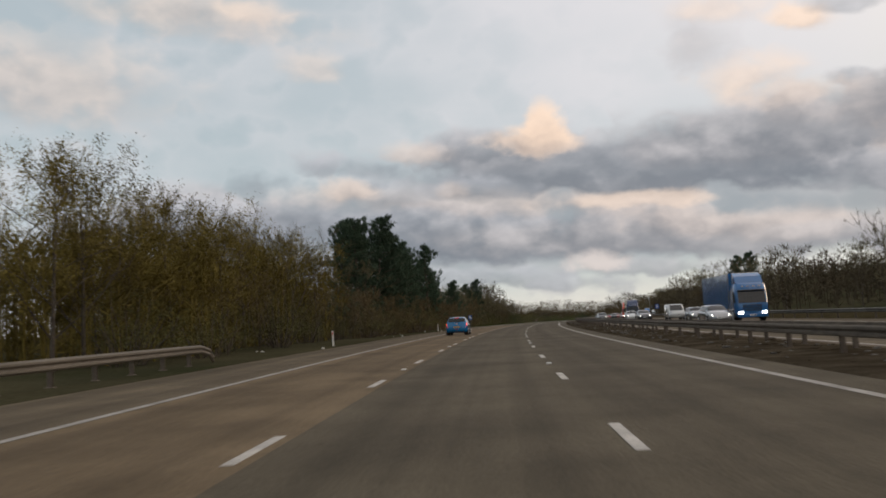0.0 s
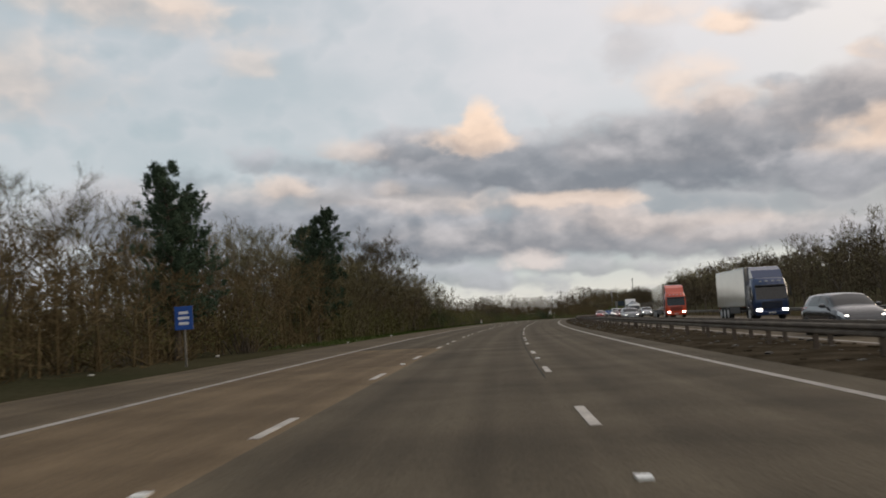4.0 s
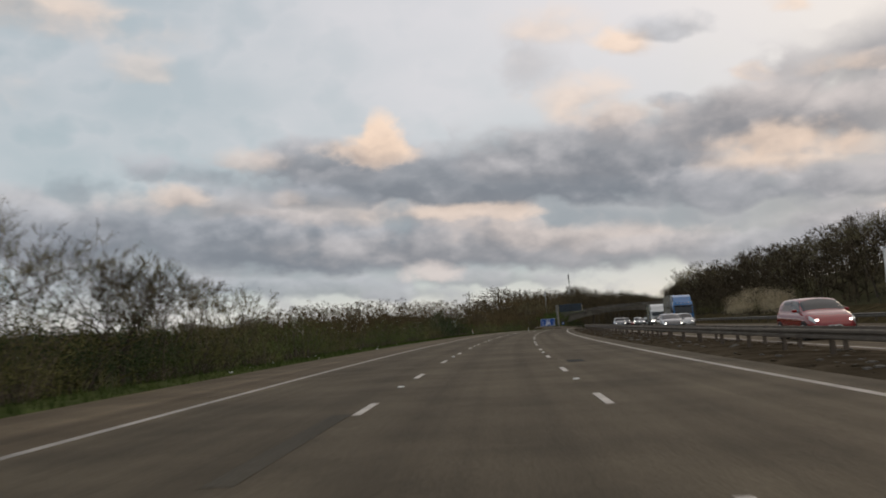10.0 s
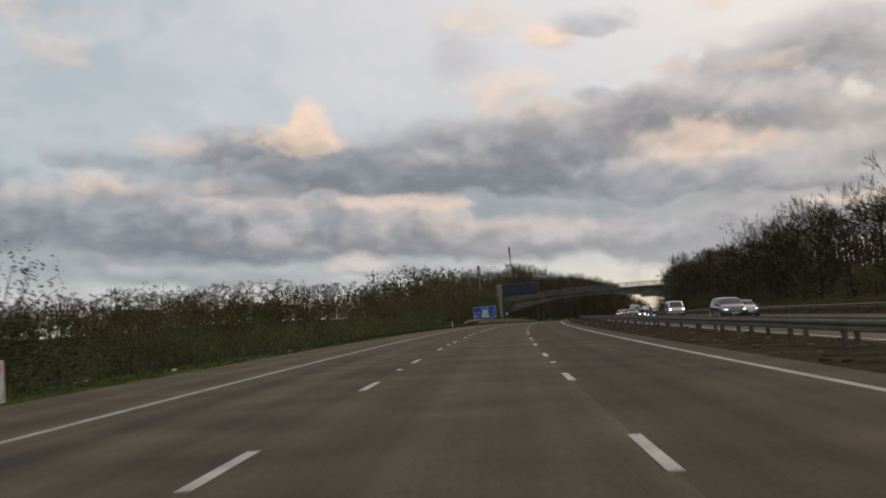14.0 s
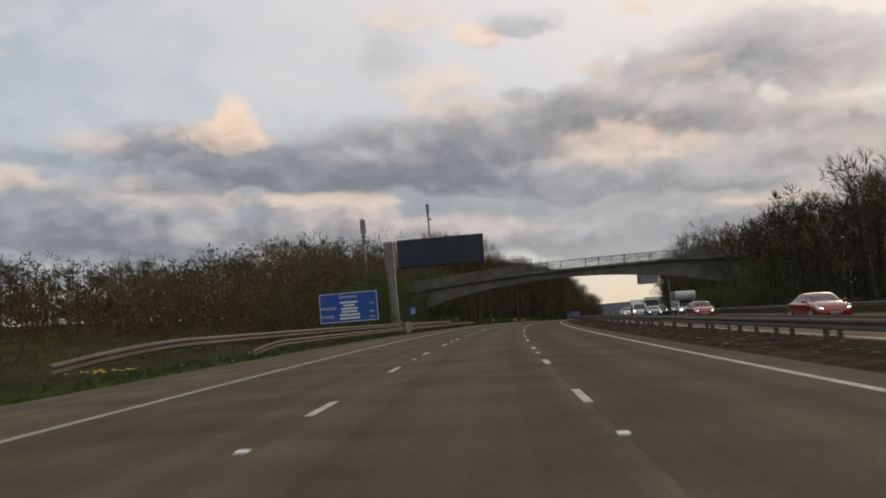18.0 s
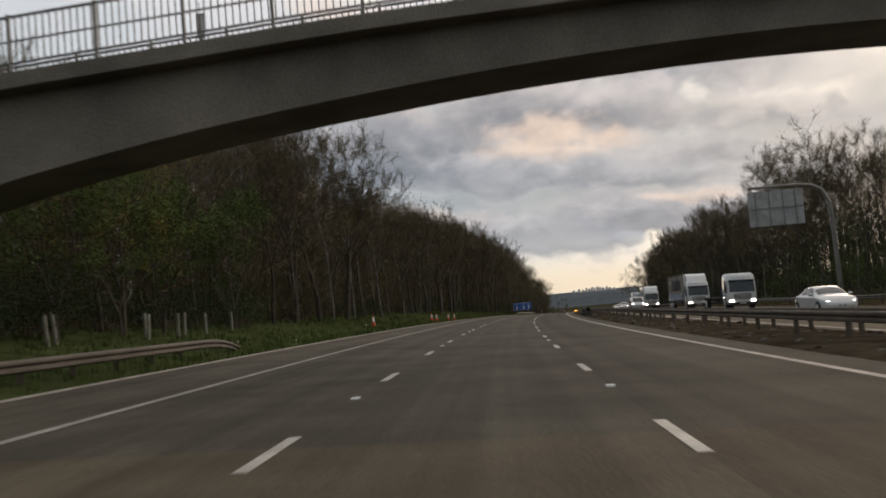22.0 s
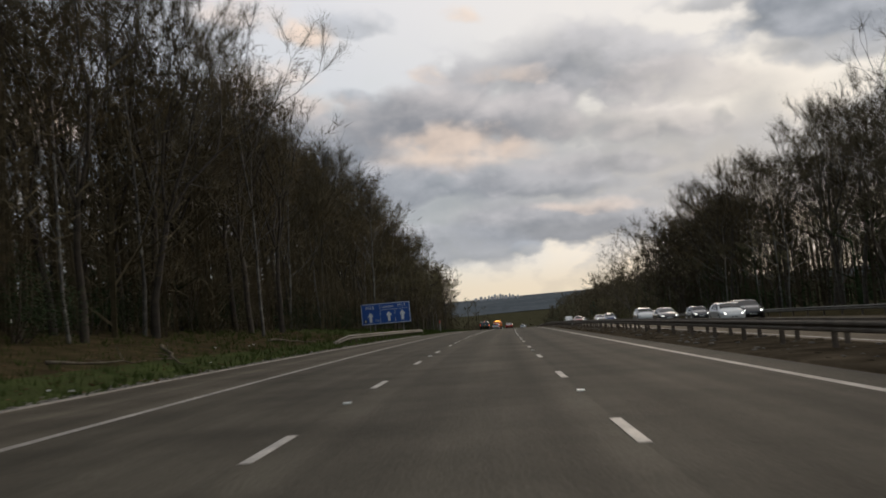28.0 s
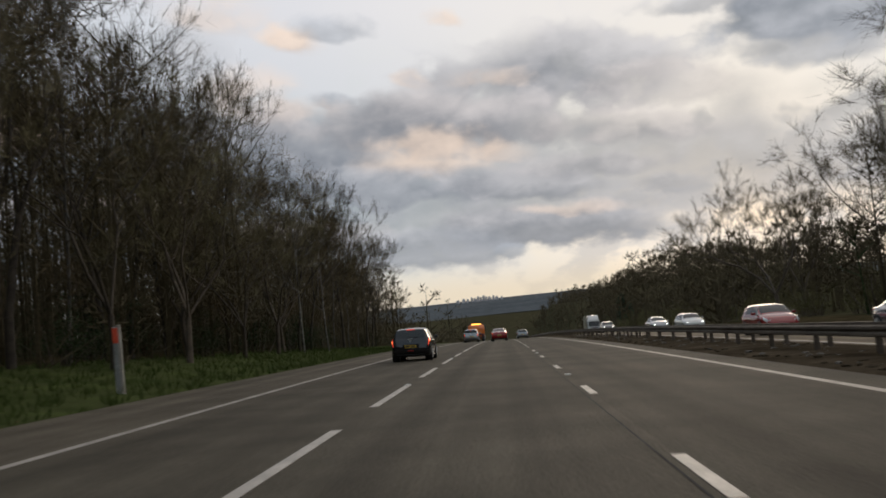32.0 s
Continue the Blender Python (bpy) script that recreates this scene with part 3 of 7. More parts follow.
outer = new("safety_barrier")
tagged(outer, "weathered steel barrier on the far verge of the oncoming carriageway", "barrier")
sweep("rail", -100, 1010, 5, tuple((-x, z) for x, z in W_RAIL), 23.75, .42, M["steel"], outer)
bv, bf = [], []
for i in range(-25, 266):
    m = put(i * 3.8, 23.8, .02)
    b = len(bv)
    bv += [m @ v for v in src]
    bf += [tuple(b + j for j in f) for f in fsrc]
tagged(mesh_ob("posts", bv, bf, M["steel_dark"], outer), kind="stuff")


def side_barrier(s0, s1, u, heights, label, mat, gap=2.4, turn_down=5.0, ends=(1, 1)):
    b = new("safety_barrier")
    tagged(b, label, "barrier")

    def flare(s):
        d = max(0, 1 - (s - s0) / turn_down) * ends[0] + max(0, 1 - (s1 - s) / turn_down) * ends[1]
        return -.35 * d * d, -.40 * d * d

    for h in heights:
        sweep("rail", s0, s1, 1.2, W_RAIL, u, h, mat, b, flare)
    pm = post_mesh(max(heights) + .25, M["steel_dark"])
    first, last = s0 + (turn_down if ends[0] else .4), s1 - (turn_down if ends[1] else .4)
    for i in range(int((last - first) / gap) + 1):
        piece("post", pm, b, put(first + i * gap, u - .07, 0))
    return b


side_barrier(6, 43, -12.3, (.42,), "pale weathered rail barrier ending on the verge", M["timber"], turn_down=2.5)
side_barrier(584, 645.2, -11.75, (.70,), "weathered rail barrier rising from the verge before the matrix sign", M["timber"], turn_down=9, ends=(1, 0))
side_barrier(600, 645.2, -11.6, (.30,), "lower weathered rail in front of the matrix sign", M["timber"], ends=(1, 0))
side_barrier(649.2, 690, -11.75, (.30, .70), "double-height weathered rail barrier beyond the sign pole", M["timber"], ends=(0, 1))
side_barrier(684, 720, -12.05, (.36,), "low brown weathered rail barrier beneath the footbridge", M["timber"])
side_barrier(922, 981, -12.0, (.42,), "grey steel rail barrier in front of the lane sign", M["steel"])

# ---- signs ----
M["sign_blue"] = shade("sign_blue_sheet", .45, 0, ((.012, .07, .30), (.016, .085, .36)), .8, 30, .05)
M["sign_white"] = shade("sign_white_sheet", .45, 0, ((.66, .68, .70), (.75, .77, .78)), 1.5, 30, .05)
M["sign_yellow"] = shade("sign_faded_yellow", .5, 0, ((.55, .52, .38), (.66, .62, .48)), 1.5, 30, .05)
M["sign_back"] = shade("sign_grey_back", .55, .4, ((.22, .22, .22), (.33, .33, .33)), 1.2, 20, .1)
M["matrix"] = shade("matrix_black", .5, 0, ((.007, .014, .022), (.014, .026, .042)), .7, 40, .15)
M["galv"] = shade("galvanised_pole", .5, .55, ((.13, .125, .112), (.23, .222, .20)), .9, 20, .15)
M["black"] = shade("black_plastic", .5, 0, ((.012, .012, .013), (.025, .025, .027)), 3, 40, .1)


def letters(text, size, x, z, parent, mat, y=-.052, align="LEFT", spread=1.0):
    cu = bpy.data.curves.new("letters", "FONT")
    cu.body, cu.size, cu.align_x, cu.align_y, cu.extrude, cu.space_character = text, size, align, "CENTER", .004, spread
    tmp = bpy.data.objects.new("letters", cu)
    scene.collection.objects.link(tmp)
    bpy.context.view_layer.update()
    me = bpy.data.meshes.new_from_object(tmp.evaluated_get(bpy.context.evaluated_depsgraph_get()))
    bpy.data.objects.remove(tmp)
    me.materials.append(mat)
    ob = new("lettering", me)
    ob.parent = parent
    ob.matrix_basis = pose(x, y, z, 90, 0, 0)
    return ob


def bar(name, x, z, w, h, parent, mat, y=-.052):
    return part(name, box(w, .006, h, pose(x, y, z - h / 2)), mat, parent)


def arrow(x, z, h, parent, mat):
    bm = bmesh.new()
    w = h * .13
    pts = [(-w, 0), (w, 0), (w, h * .62), (h * .26, h * .50), (h * .26, h * .66), (0, h), (-h * .26, h * .66), (-h * .26, h * .50), (-w, h * .62)]
    vs = [bm.verts.new((x + a, -.055, z + b)) for a, b in pts]
    f = bm.faces.new(vs)
    r = bmesh.ops.extrude_face_region(bm, geom=[f])
    bmesh.ops.translate(bm, vec=(0, .006, 0), verts=[v for v in r["geom"] if isinstance(v, bmesh.types.BMVert)])
    bmesh.ops.recalc_face_normals(bm, faces=bm.faces)
    return part("arrow", bm, mat, parent, "white upward arrow")


def panel(w, h, z0, parent, label, posts, foot):
    """A sign plate with a pale rim, back rails and posts; its own middle is x 0."""
    plate = part("plate", box(w, .05, h, pose(0, 0, z0), .012), M["sign_blue"], parent, label)
    for sx, sz, x, z in ((w - .06, .05, 0, z0 + .03), (w - .06, .05, 0, z0 + h - .08), (.05, h - .16, -w / 2 + .055, z0 + .08), (.05, h - .16, w / 2 - .055, z0 + .08)):
        part("rim", box(sx, .006, sz, pose(x, -.0285, z)), M["sign_white"], plate)
    for k in (.25, .75):
        part("back_rail", box(w * .96, .05, .06, pose(0, .052, z0 + h * k)), M["sign_back"], plate)
    for x in posts:
        part("post", tube((x, .15, foot), (x, .15, z0 + h * .95), .06, n=10), M["galv"], parent)
    return plate


sv = root("services_sign", put(638.2, -14.95, 0, 2), "blue motorway services sign with white lettering on two posts", "road sign")
svp = panel(5.05, 2.55, 1.36, sv, "blue sheet with pale rim", (-1.6, 1.6), -.5)
Y = -.034
letters("Services", .42, 0, 3.55, svp, M["sign_white"], Y, "CENTER", 1.1)
letters("M25(W)", .34, -2.35, 2.62, svp, M["sign_white"], Y, "LEFT", 1.08)
letters("M25(E)", .34, -2.35, 1.90, svp, M["sign_white"], Y, "LEFT", 1.08)
for txt, z in (("17m", 2.86), ("16m", 2.16), ("37m", 1.68)):
    letters(txt, .27, 1.75, z, svp, M["sign_white"], Y, "LEFT")
for z, w in ((3.06, 1.5), (2.80, 1.0), (2.53, 1.5), (2.27, 1.35), (1.99, 1.75), (1.70, 1.7)):
    bar("brand_bar", .05, z, w, .16, svp, M["sign_white"], Y)

mm = root("lane_sign", put(964.2, -14.55, 0, 2), "blue motorway lane direction sign with white arrows on posts", "road sign")
mmp = panel(5.6, 2.35, 1.62, mm, "blue sheet with pale rim", (-1.9, 1.9), .2)
letters("M25", .50, -2.25, 3.50, mmp, M["sign_white"], Y, "LEFT", 1.15)
letters("London", .40, -.42, 3.55, mmp, M["sign_white"], Y, "LEFT", 1.1)
letters("M11", .50, 1.40, 3.58, mmp, M["sign_white"], Y, "LEFT", 1.15)
letters("1m", .36, -1.25, 2.05, mmp, M["sign_white"], Y)
bar("rule", 1.02, 3.22, 3.0, .035, mmp, M["sign_white"], Y)
for x, zs in ((-.62, (3.55, 2.85, 2.05)), (1.05, (2.85, 2.05))):
    for z in zs:
        bar("lane_divider", x, z, .035, .5, mmp, M["sign_white"], Y)
for x, z in ((-1.75, 1.85), (.35, 1.9), (1.9, 1.95)):
    a = arrow(x, z, 1.12, mmp, M["sign_white"])
    a.matrix_basis = pose(0, .02, 0)
part("number_box", box(.36, .006, .40, pose(-2.35, Y, 1.82)), M["black"], mmp, "small black box with a pale figure")
bar("figure_bar", -2.35, 2.02, .16, .22, mmp, M["sign_yellow"], Y - .006)


def small_sign(s, u, z, w, h, label):
    r = root("marker_sign", put(s, u, 0, 2), label, "road sign")
    pl = part("plate", box(w, .03, h, pose(0, 0, z - h / 2), .008), M["sign_blue"], r)
    for k, fw in ((.72, .5), (.5, .62), (.27, .55)):
        bar("figure_bar", 0, z - h / 2 + h * k, w * fw, h * .12, pl, M["sign_white"], -.020)
    part("post", tube((0, .05, -.3), (0, .05, z + h * .3), .038, n=8), M["galv"], r)


small_sign(162.6, -11.75, 1.65, .62, .80, "small blue location sign on a grey post")
small_sign(664.6, -13.3, 2.35, .80, 1.0, "small blue location sign behind the barrier")
small_sign(236, 25.2, 2.6, .9, 1.1, "small blue sign on the far verge")

# cantilever matrix sign
ms = root("matrix_sign", put(647.4, -12.35, 0, 0), "large dark matrix sign on a grey cantilever pole", "matrix sign")
part("plinth", box(1.7, 3.0, 1.05, pose(.25, 0, .02), .04), M["concrete"], ms, "stained concrete plinth")
part("flange", box(1.0, 1.0, .10, pose(-.1, 0, 1.07), .02), M["steel"], ms)
part("pole", tube((-.1, 0, 1.15), (-.18, 0, 6.3), .42, .40, 20), M["galv"], ms)
part("collar", tube((-.18, 0, 6.05), (-.18, 0, 6.2), .50, n=20), M["galv"], ms)
head = part("pole_head", box(.86, .60, 2.55, pose(-.22, 0, 6.3), .06), M["galv"], ms)
for z in (6.75, 7.6, 8.5):
    part("arm", box(1.0, .12, .14, pose(.5, .1, z)), M["galv"], ms)
for x in (.35, .62):
    part("upright", box(.09, .12, 2.5, pose(x, .05, 6.45)), M["galv"], ms)
led = part("display", box(8.25, .55, 2.75, pose(4.80, .0, 6.15, 0, .3, 0), .10), M["matrix"], ms, "blank black display face")
for i in range(10):
    part("display_module", box(.70, .02, 2.35, pose(1.14 + i * .81, -.285, 6.37 - i * .004, 0, .3, 0), .008), M["matrix"], led)
part("walkway", box(1.3, .4, .10, pose(.9, .25, 6.5), .02), M["steel_dark"], ms)
part("ladder_rail", tube((-.62, -.1, 6.4), (-.62, -.1, 8.8), .025), M["galv"], ms)
part("ladder_rail", tube((.12, -.35, 5.2), (.12, -.35, 6.4), .025), M["galv"], ms)

# cantilever sign of the other carriageway, seen from behind
cs = root("cantilever_sign", put(760, 24.9, 0, 0), "grey back of a sign hung from a curved pole", "road sign")
bm = bmesh.new()
pts = [Vector((0, 0, -.2)), Vector((-.1, 0, 7.2)), Vector((-.25, 0, 8.6)), Vector((-.7, 0, 9.5)), Vector((-1.5, 0, 9.95)), Vector((-2.6, 0, 10.1)), Vector((-6.6, 0, 10.1))]
for i, (a, b) in enumerate(zip(pts, pts[1:])):
    bm_tube(bm, a, b, .19 - .012 * i, .18 - .012 * i, 10)
part("pole", bm, M["galv"], cs)
back_plate = part("plate", box(4.4, .06, 2.9, pose(-4.4, .2, 6.9), .02), M["sign_back"], cs)
for x in (-6.0, -4.9, -3.8, -2.8):
    part("back_rail", box(.08, .07, 2.85, pose(x, .13, 6.92)), M["galv"], back_plate)
part("crossbar", box(4.4, .08, .10, pose(-4.4, .13, 8.3)), M["galv"], back_plate)

# ---- footbridge ----
fb = root("footbridge", put(703.4, 0, 0, 0), "arched concrete footbridge with a slender metal railing", "bridge")
TOP = ((-26, 5.6), (-16, 6.75), (-12, 7.15), (-8, 7.5), (-4.5, 7.85), (2.5, 8.25), (12, 8.6), (20.6, 8.85), (30, 8.8), (42, 8.2))
SOFFIT = ((-26, .2), (-18, 3.0), (-13.8, 4.4), (-10.3, 5.15), (-7, 5.75), (-1, 6.52), (4.7, 6.92), (10.8, 6.95), (18.3, 6.45), (25.6, 5.3), (30, 4.2), (35, 2.2), (42, .0))
XS = np.arange(-26, 42.1, 1.0)


def smooth_curve(rows, x):
    k = [ramp(x + d, rows) for d in (-2, -1, 0, 1, 2)]
    return sum(k) / 5 - CROSSFALL * min(40, x)


def deck(y0, y1, top, low, mat, name):
    verts, faces = [], []
    for x in XS:
        verts += [(x, y0, low(x)), (x, y1, low(x)), (x, y1, top(x)), (x, y0, top(x))]
    for i in range(len(XS) - 1):
        for j in range(4):
            faces.append((i * 4 + j, i * 4 + (j + 1) % 4, (i + 1) * 4 + (j + 1) % 4, (i + 1) * 4 + j))
    faces += [(0, 1, 2, 3), tuple(len(verts) - 4 + j for j in (3, 2, 1, 0))]
    ob = mesh_ob(name, verts, faces, mat, fb)
    bm = bmesh.new()
    bm.from_mesh(ob.data)
    bmesh.ops.recalc_face_normals(bm, faces=bm.faces)
    bm.to_mesh(ob.data)
    bm.free()
    return ob


dt = lambda x: smooth_curve(TOP, x)
deck(.55, 2.95, lambda x: dt(x) - .45, lambda x: min(smooth_curve(SOFFIT, x), dt(x) - 1.2), M["concrete"], "girder")
tagged(deck(0, 3.5, lambda x: dt(x) - .12, lambda x: dt(x) - .47, M["concrete"], "deck_slab"), "paler concrete deck edge")
rail_mat = M["rail"] = shade("dull_painted_railing", .5, .4, ((.10, .095, .09), (.17, .16, .15)), 2, 30, .1)
BALUSTER = bpy.data.meshes.new("baluster")
bm = box(.026, .026, 1.08)
bm.to_mesh(BALUSTER)
bm.free()
BALUSTER.materials.append(rail_mat)
for y in (.12, 3.38):
    posts = list(np.arange(-24, 40.1, 2.0))
    for x in posts:
        part("rail_post", box(.07, .07, 1.36, pose(x, y, dt(x) - .14)), rail_mat, fb)
    for dz, hh in ((1.16, .06), (.60, .04), (.10, .05)):
        ring = [(hh * .6 * math.cos(1.0472 * i), hh * .6 * math.sin(1.0472 * i)) for i in range(6)]
        rv = [(x, y + a, dt(x) + dz + b) for x in XS[2:-2] for a, b in ring]
        rf_ = [(i * 6 + j, i * 6 + (j + 1) % 6, i * 6 + 6 + (j + 1) % 6, i * 6 + 6 + j) for i in range(len(XS) - 5) for j in range(6)]
        mesh_ob("handrail" if dz > 1 else "lower_rail", rv, rf_, rail_mat, fb)
    bvv, bff = [], []
    for x in np.arange(-24, 40, .16):
        if y < 1 and x < 14:
            piece("baluster", BALUSTER, fb, pose(x, y, dt(x) + .08))
            continue
        b = len(bvv)
        z0 = dt(x)
        for q in (z0 + .08, z0 + 1.16):
            bvv += [(x - .013, y - .013, q), (x + .013, y - .013, q), (x + .013, y + .013, q), (x - .013, y + .013, q)]
        bff += [(b + j, b + (j + 1) % 4, b + 4 + (j + 1) % 4, b + 4 + j) for j in range(4)]
    tagged(mesh_ob("railing_infill", bvv, bff, rail_mat, fb), kind="stuff")
for x0, w in ((-27, 5), (42, 7)):
    part("abutment", box(w, 4.4, 9 if x0 > 0 else 7, pose(x0, 1.75, -1.5 - CROSSFALL * min(40, x0)), .08), M["concrete"], fb)

# ---- masts ----
def mast(s, u, h, label, heads):
    r = root("phone_mast", put(s, u, ground_z(s, u), 20), label, "mast")
    part("pole", tube((0, 0, -.5), (0, 0, h - 2.0), .28, .17, 12), M["galv"], r)
    for i, (dx, dy) in enumerate(heads):
        part("antenna", box(.30, .22, 2.1, pose(dx, dy, h - 2.1, 0, 0, 40 * i), .03), M["sign_back"], r)
    part("spike", tube((0, 0, h - 2.0), (0, 0, h + .9), .03), M["galv"], r)
    part("equipment_box", box(.5, .3, .5, pose(.35, 0, h - 3.6), .03), M["sign_back"], r)
    part("platform", tube((0, 0, h - 2.6), (0, 0, h - 2.5), .45, n=10), M["galv"], r)


mast(688.7, -23.6, 15.0, "short grey phone mast with clustered antennas", ((.25, 0), (-.2, .2), (-.1, -.25), (.1, .3)))
mast(755, -25.4, 25.5, "tall slim grey phone mast above the trees", ((.18, 0), (-.15, .1)))

# ---- small roadside things ----
M["cone_red"] = shade("cone_red_plastic", .5, 0, ((.55, .06, .025), (.65, .08, .03)), 3, 40, .1)
M["cone_white"] = shade("cone_white_sleeve", .5, 0, ((.62, .60, .56), (.72, .70, .66)), 3, 40, .1)
M["rubber"] = shade("black_rubber", .8, 0, ((.012, .012, .012), (.03, .03, .028)), 4, 40, .4)


def make_cone(m):
    r = root("traffic_cone", m, "red and white traffic cone standing on the verge", "traffic cone", "traffic cones on the verge")
    part("base", box(.46, .46, .06, None, .02), M["cone_red"], r)
    part("body", tube((0, 0, .06), (0, 0, .95), .17, .035, 16), M["cone_red"], r)
    part("sleeve", tube((0, 0, .42), (0, 0, .80), .115, .065, 16), M["cone_white"], r, "white reflective sleeve")
    return r


spots = [(756.4, -13.1), (798.4, -11.6), (802.5, -11.35), (788.5, -12.4), (787.6, -11.7)]
cone = make_cone(put(spots[0][0], spots[0][1], ground_z(*spots[0]), 10))
for i, (s, u) in enumerate(spots[1:]):
    copy_thing(cone, put(s, u, ground_z(s, u), 37 * i))

for s, u, h in ((61.8, -11.7, .95), (459.3, -11.3, .9), (563.3, -11.3, .9), (300, -11.4, .9), (120, -11.6, .9)):
    r = root("marker_post", put(s, u, ground_z(s, u), 3), "pale plastic marker post at the verge edge", "marker post", "marker posts")
    part("stake", box(.11, .06, h, pose(0, 0, -.05), .012), M["cone_white"], r)
    part("reflector", box(.07, .012, .18, pose(0, -.034, h - .3)), M["cone_red"], r, "red reflector")
ph = root("roadside_post", put(1006.9, -12.1, ground_z(1006.9, -12.1), 4), "grey post with a red reflective panel on top", "marker post")
part("stake", box(.09, .08, 2.0, pose(.07, 0, -.1), .012), M["kerb"], ph)
part("backboard", box(.17, .05, 1.95, pose(-.03, 0, -.1), .01), M["sign_back"], ph)
part("red_panel", box(.155, .02, .42, pose(-.03, -.036, 1.40), .006), M["cone_red"], ph, "orange-red reflective panel")

M["guard"] = shade("pale_plastic_tube", .6, 0, ((.15, .145, .11), (.26, .25, .20)), 2, 30, .1)
guard = None
for s, u, h in ((713.6, -16.9, 1.15), (714.9, -17.3, 1.1), (721.6, -16.8, 1.0), (722.8, -17.4, 1.15), (725.2, -16.9, 1.05), (726.8, -17.2, 1.1), (729.2, -17, 1.0), (733.6, -17.1, 1.1), (735, -17.6, 1.05)):
    m = put(s, u, ground_z(s, u) - .05, s * 40, ) @ pose(0, 0, 0, (s * 7) % 9 - 4, (s * 11) % 9 - 4, 0)
    if guard is None:
        guard = root("tree_guard", m, "pale plastic tree guard on a stake at the wood's edge", "tree guard", "tree guards on the bank")
        part("tube", tube((0, 0, 0), (0, 0, 1.1), .07, .075, 10), M["guard"], guard)
        part("stake", box(.03, .03, 1.2, pose(.09, 0, 0)), M["timber"], guard)
    else:
        copy_thing(guard, m)

pipe = root("black_pipe", put(793.9, 5.75, .42, 25), "short black plastic pipe lying under the barrier", "pipe")
bm = bmesh.new()
N = 22
rings = []
for y, r0 in ((-.45, .40), (-.45, .34), (.45, .34), (.45, .40)):
    rings.append([bm.verts.new((r0 * math.cos(2 * math.pi * i / N), y, r0 * math.sin(2 * math.pi * i / N))) for i in range(N)])
for a in range(4):
    for i in range(N):
        bm.faces.new((rings[a][i], rings[a][(i + 1) % N], rings[(a + 1) % 4][(i + 1) % N], rings[(a + 1) % 4][i]))
bmesh.ops.recalc_face_normals(bm, faces=bm.faces)
part("wall", bm, M["rubber"], pipe)
crate = root("black_crate", put(775.6, 5.0, .03, 12) @ Matrix.Scale(.62, 4), "black plastic drainage box lying beside the carriageway", "crate")
part("shell", box(1.55, .7, .55, None, .05), M["rubber"], crate)
for i in range(5):
    part("rib", box(.05, .74, .5, pose(-.6 + i * .3, 0, .02), .01), M["rubber"], crate)

# stones, litter and tufts in the reserve and verge
rs = random.Random(11)


def scatter(name, label, category, n, place, shapes, mat, size):
    vs, fs = [], []
    for _ in range(n):
        s, u, z = place()
        sv_, sf_ = rs.choice(shapes)
        m = put(s, u, z, rs.uniform(0, 360)) @ Matrix.Scale(rs.uniform(*size), 4)
        b = len(vs)
        vs += [m @ v for v in sv_]
        fs += [tuple(b + j for j in f) for f in sf_]
    return tagged(mesh_ob(name, vs, fs, mat), label, category, kind="stuff")


peb = []
for _ in range(5):
    bm = bmesh.new()
    bmesh.ops.create_icosphere(bm, subdivisions=1, radius=1)
    bm.verts.index_update()
    for v in bm.verts:
        v.co = Vector((v.co.x * 1.3, v.co.y, v.co.z * .5)) * rs.uniform(.7, 1.2)
    peb.append(([v.co.copy() for v in bm.verts], [tuple(v.index for v in f.verts) for f in bm.faces]))
    bm.free()
scatter("rubble", "loose stones and clods in the central reserve", "rubble", 2600, lambda: (rs.uniform(0, 1080), rs.uniform(4.9, 8.1), .06), peb, M["stone"], (.02, .11))
scatter("clods", "dark soil clods in the central reserve", "rubble", 4200, lambda: (rs.uniform(0, 1080), rs.uniform(4.7, 8.25), .05), peb, M["soil"], (.03, .13))
M["leaf_fall"] = shade("fallen_brown_leaves", .9, 0, ((.07, .042, .022), (.16, .105, .06)), 2, 20, 0, 0)
scatter("fallen_leaves", "fallen brown leaves on the wooded bank", "leaves", 5200, lambda: (lambda s, u: (s, u, ground_z(s, u) + .04))(rs.uniform(760, 1000), rs.uniform(-19, -10.8)), peb, M["leaf_fall"], (.02, .055))
scatter("edge_stones", "pale crumbled stones along the verge edge", "rubble", 1500, lambda: (lambda s, u: (s, u, ground_z(s, u) + .03))(rs.uniform(850, 965), -10.72 - abs(rs.gauss(0, .22))), peb, M["stone"], (.02, .075))
scatter("litter", "pale litter along the verge", "litter", 120, lambda: (lambda s, u: (s, u, ground_z(s, u) + .03))(rs.uniform(20, 1000), rs.uniform(-15, -10.9)), peb, M["cone_white"], (.03, .10))
blade_shapes = []
for _ in range(6):
    vv, ff = [], []
    for q in range(5):
        a, r0 = rs.uniform(0, 6.28), rs.uniform(0, .12)
        h, w, le = rs.uniform(.10, .26), rs.uniform(.008, .016), rs.uniform(.02, .12)
        x, y = r0 * math.cos(a), r0 * math.sin(a)
        b = len(vv)
        vv += [Vector((x - w, y, 0)), Vector((x + w, y, 0)), Vector((x, y + w, 0)), Vector((x + le * math.cos(a), y + le * math.sin(a), h))]
        ff += [(b, b + 1, b + 3), (b + 1, b + 2, b + 3), (b + 2, b, b + 3)]
    blade_shapes.append((vv, ff))


def verge_place(s0, s1, ua, ub):
    def f():
        s = rs.uniform(s0, s1)
        u = ub - (ub - ua) * rs.random() ** 1.5
        return s, u, ground_z(s, u) - .02
    return f


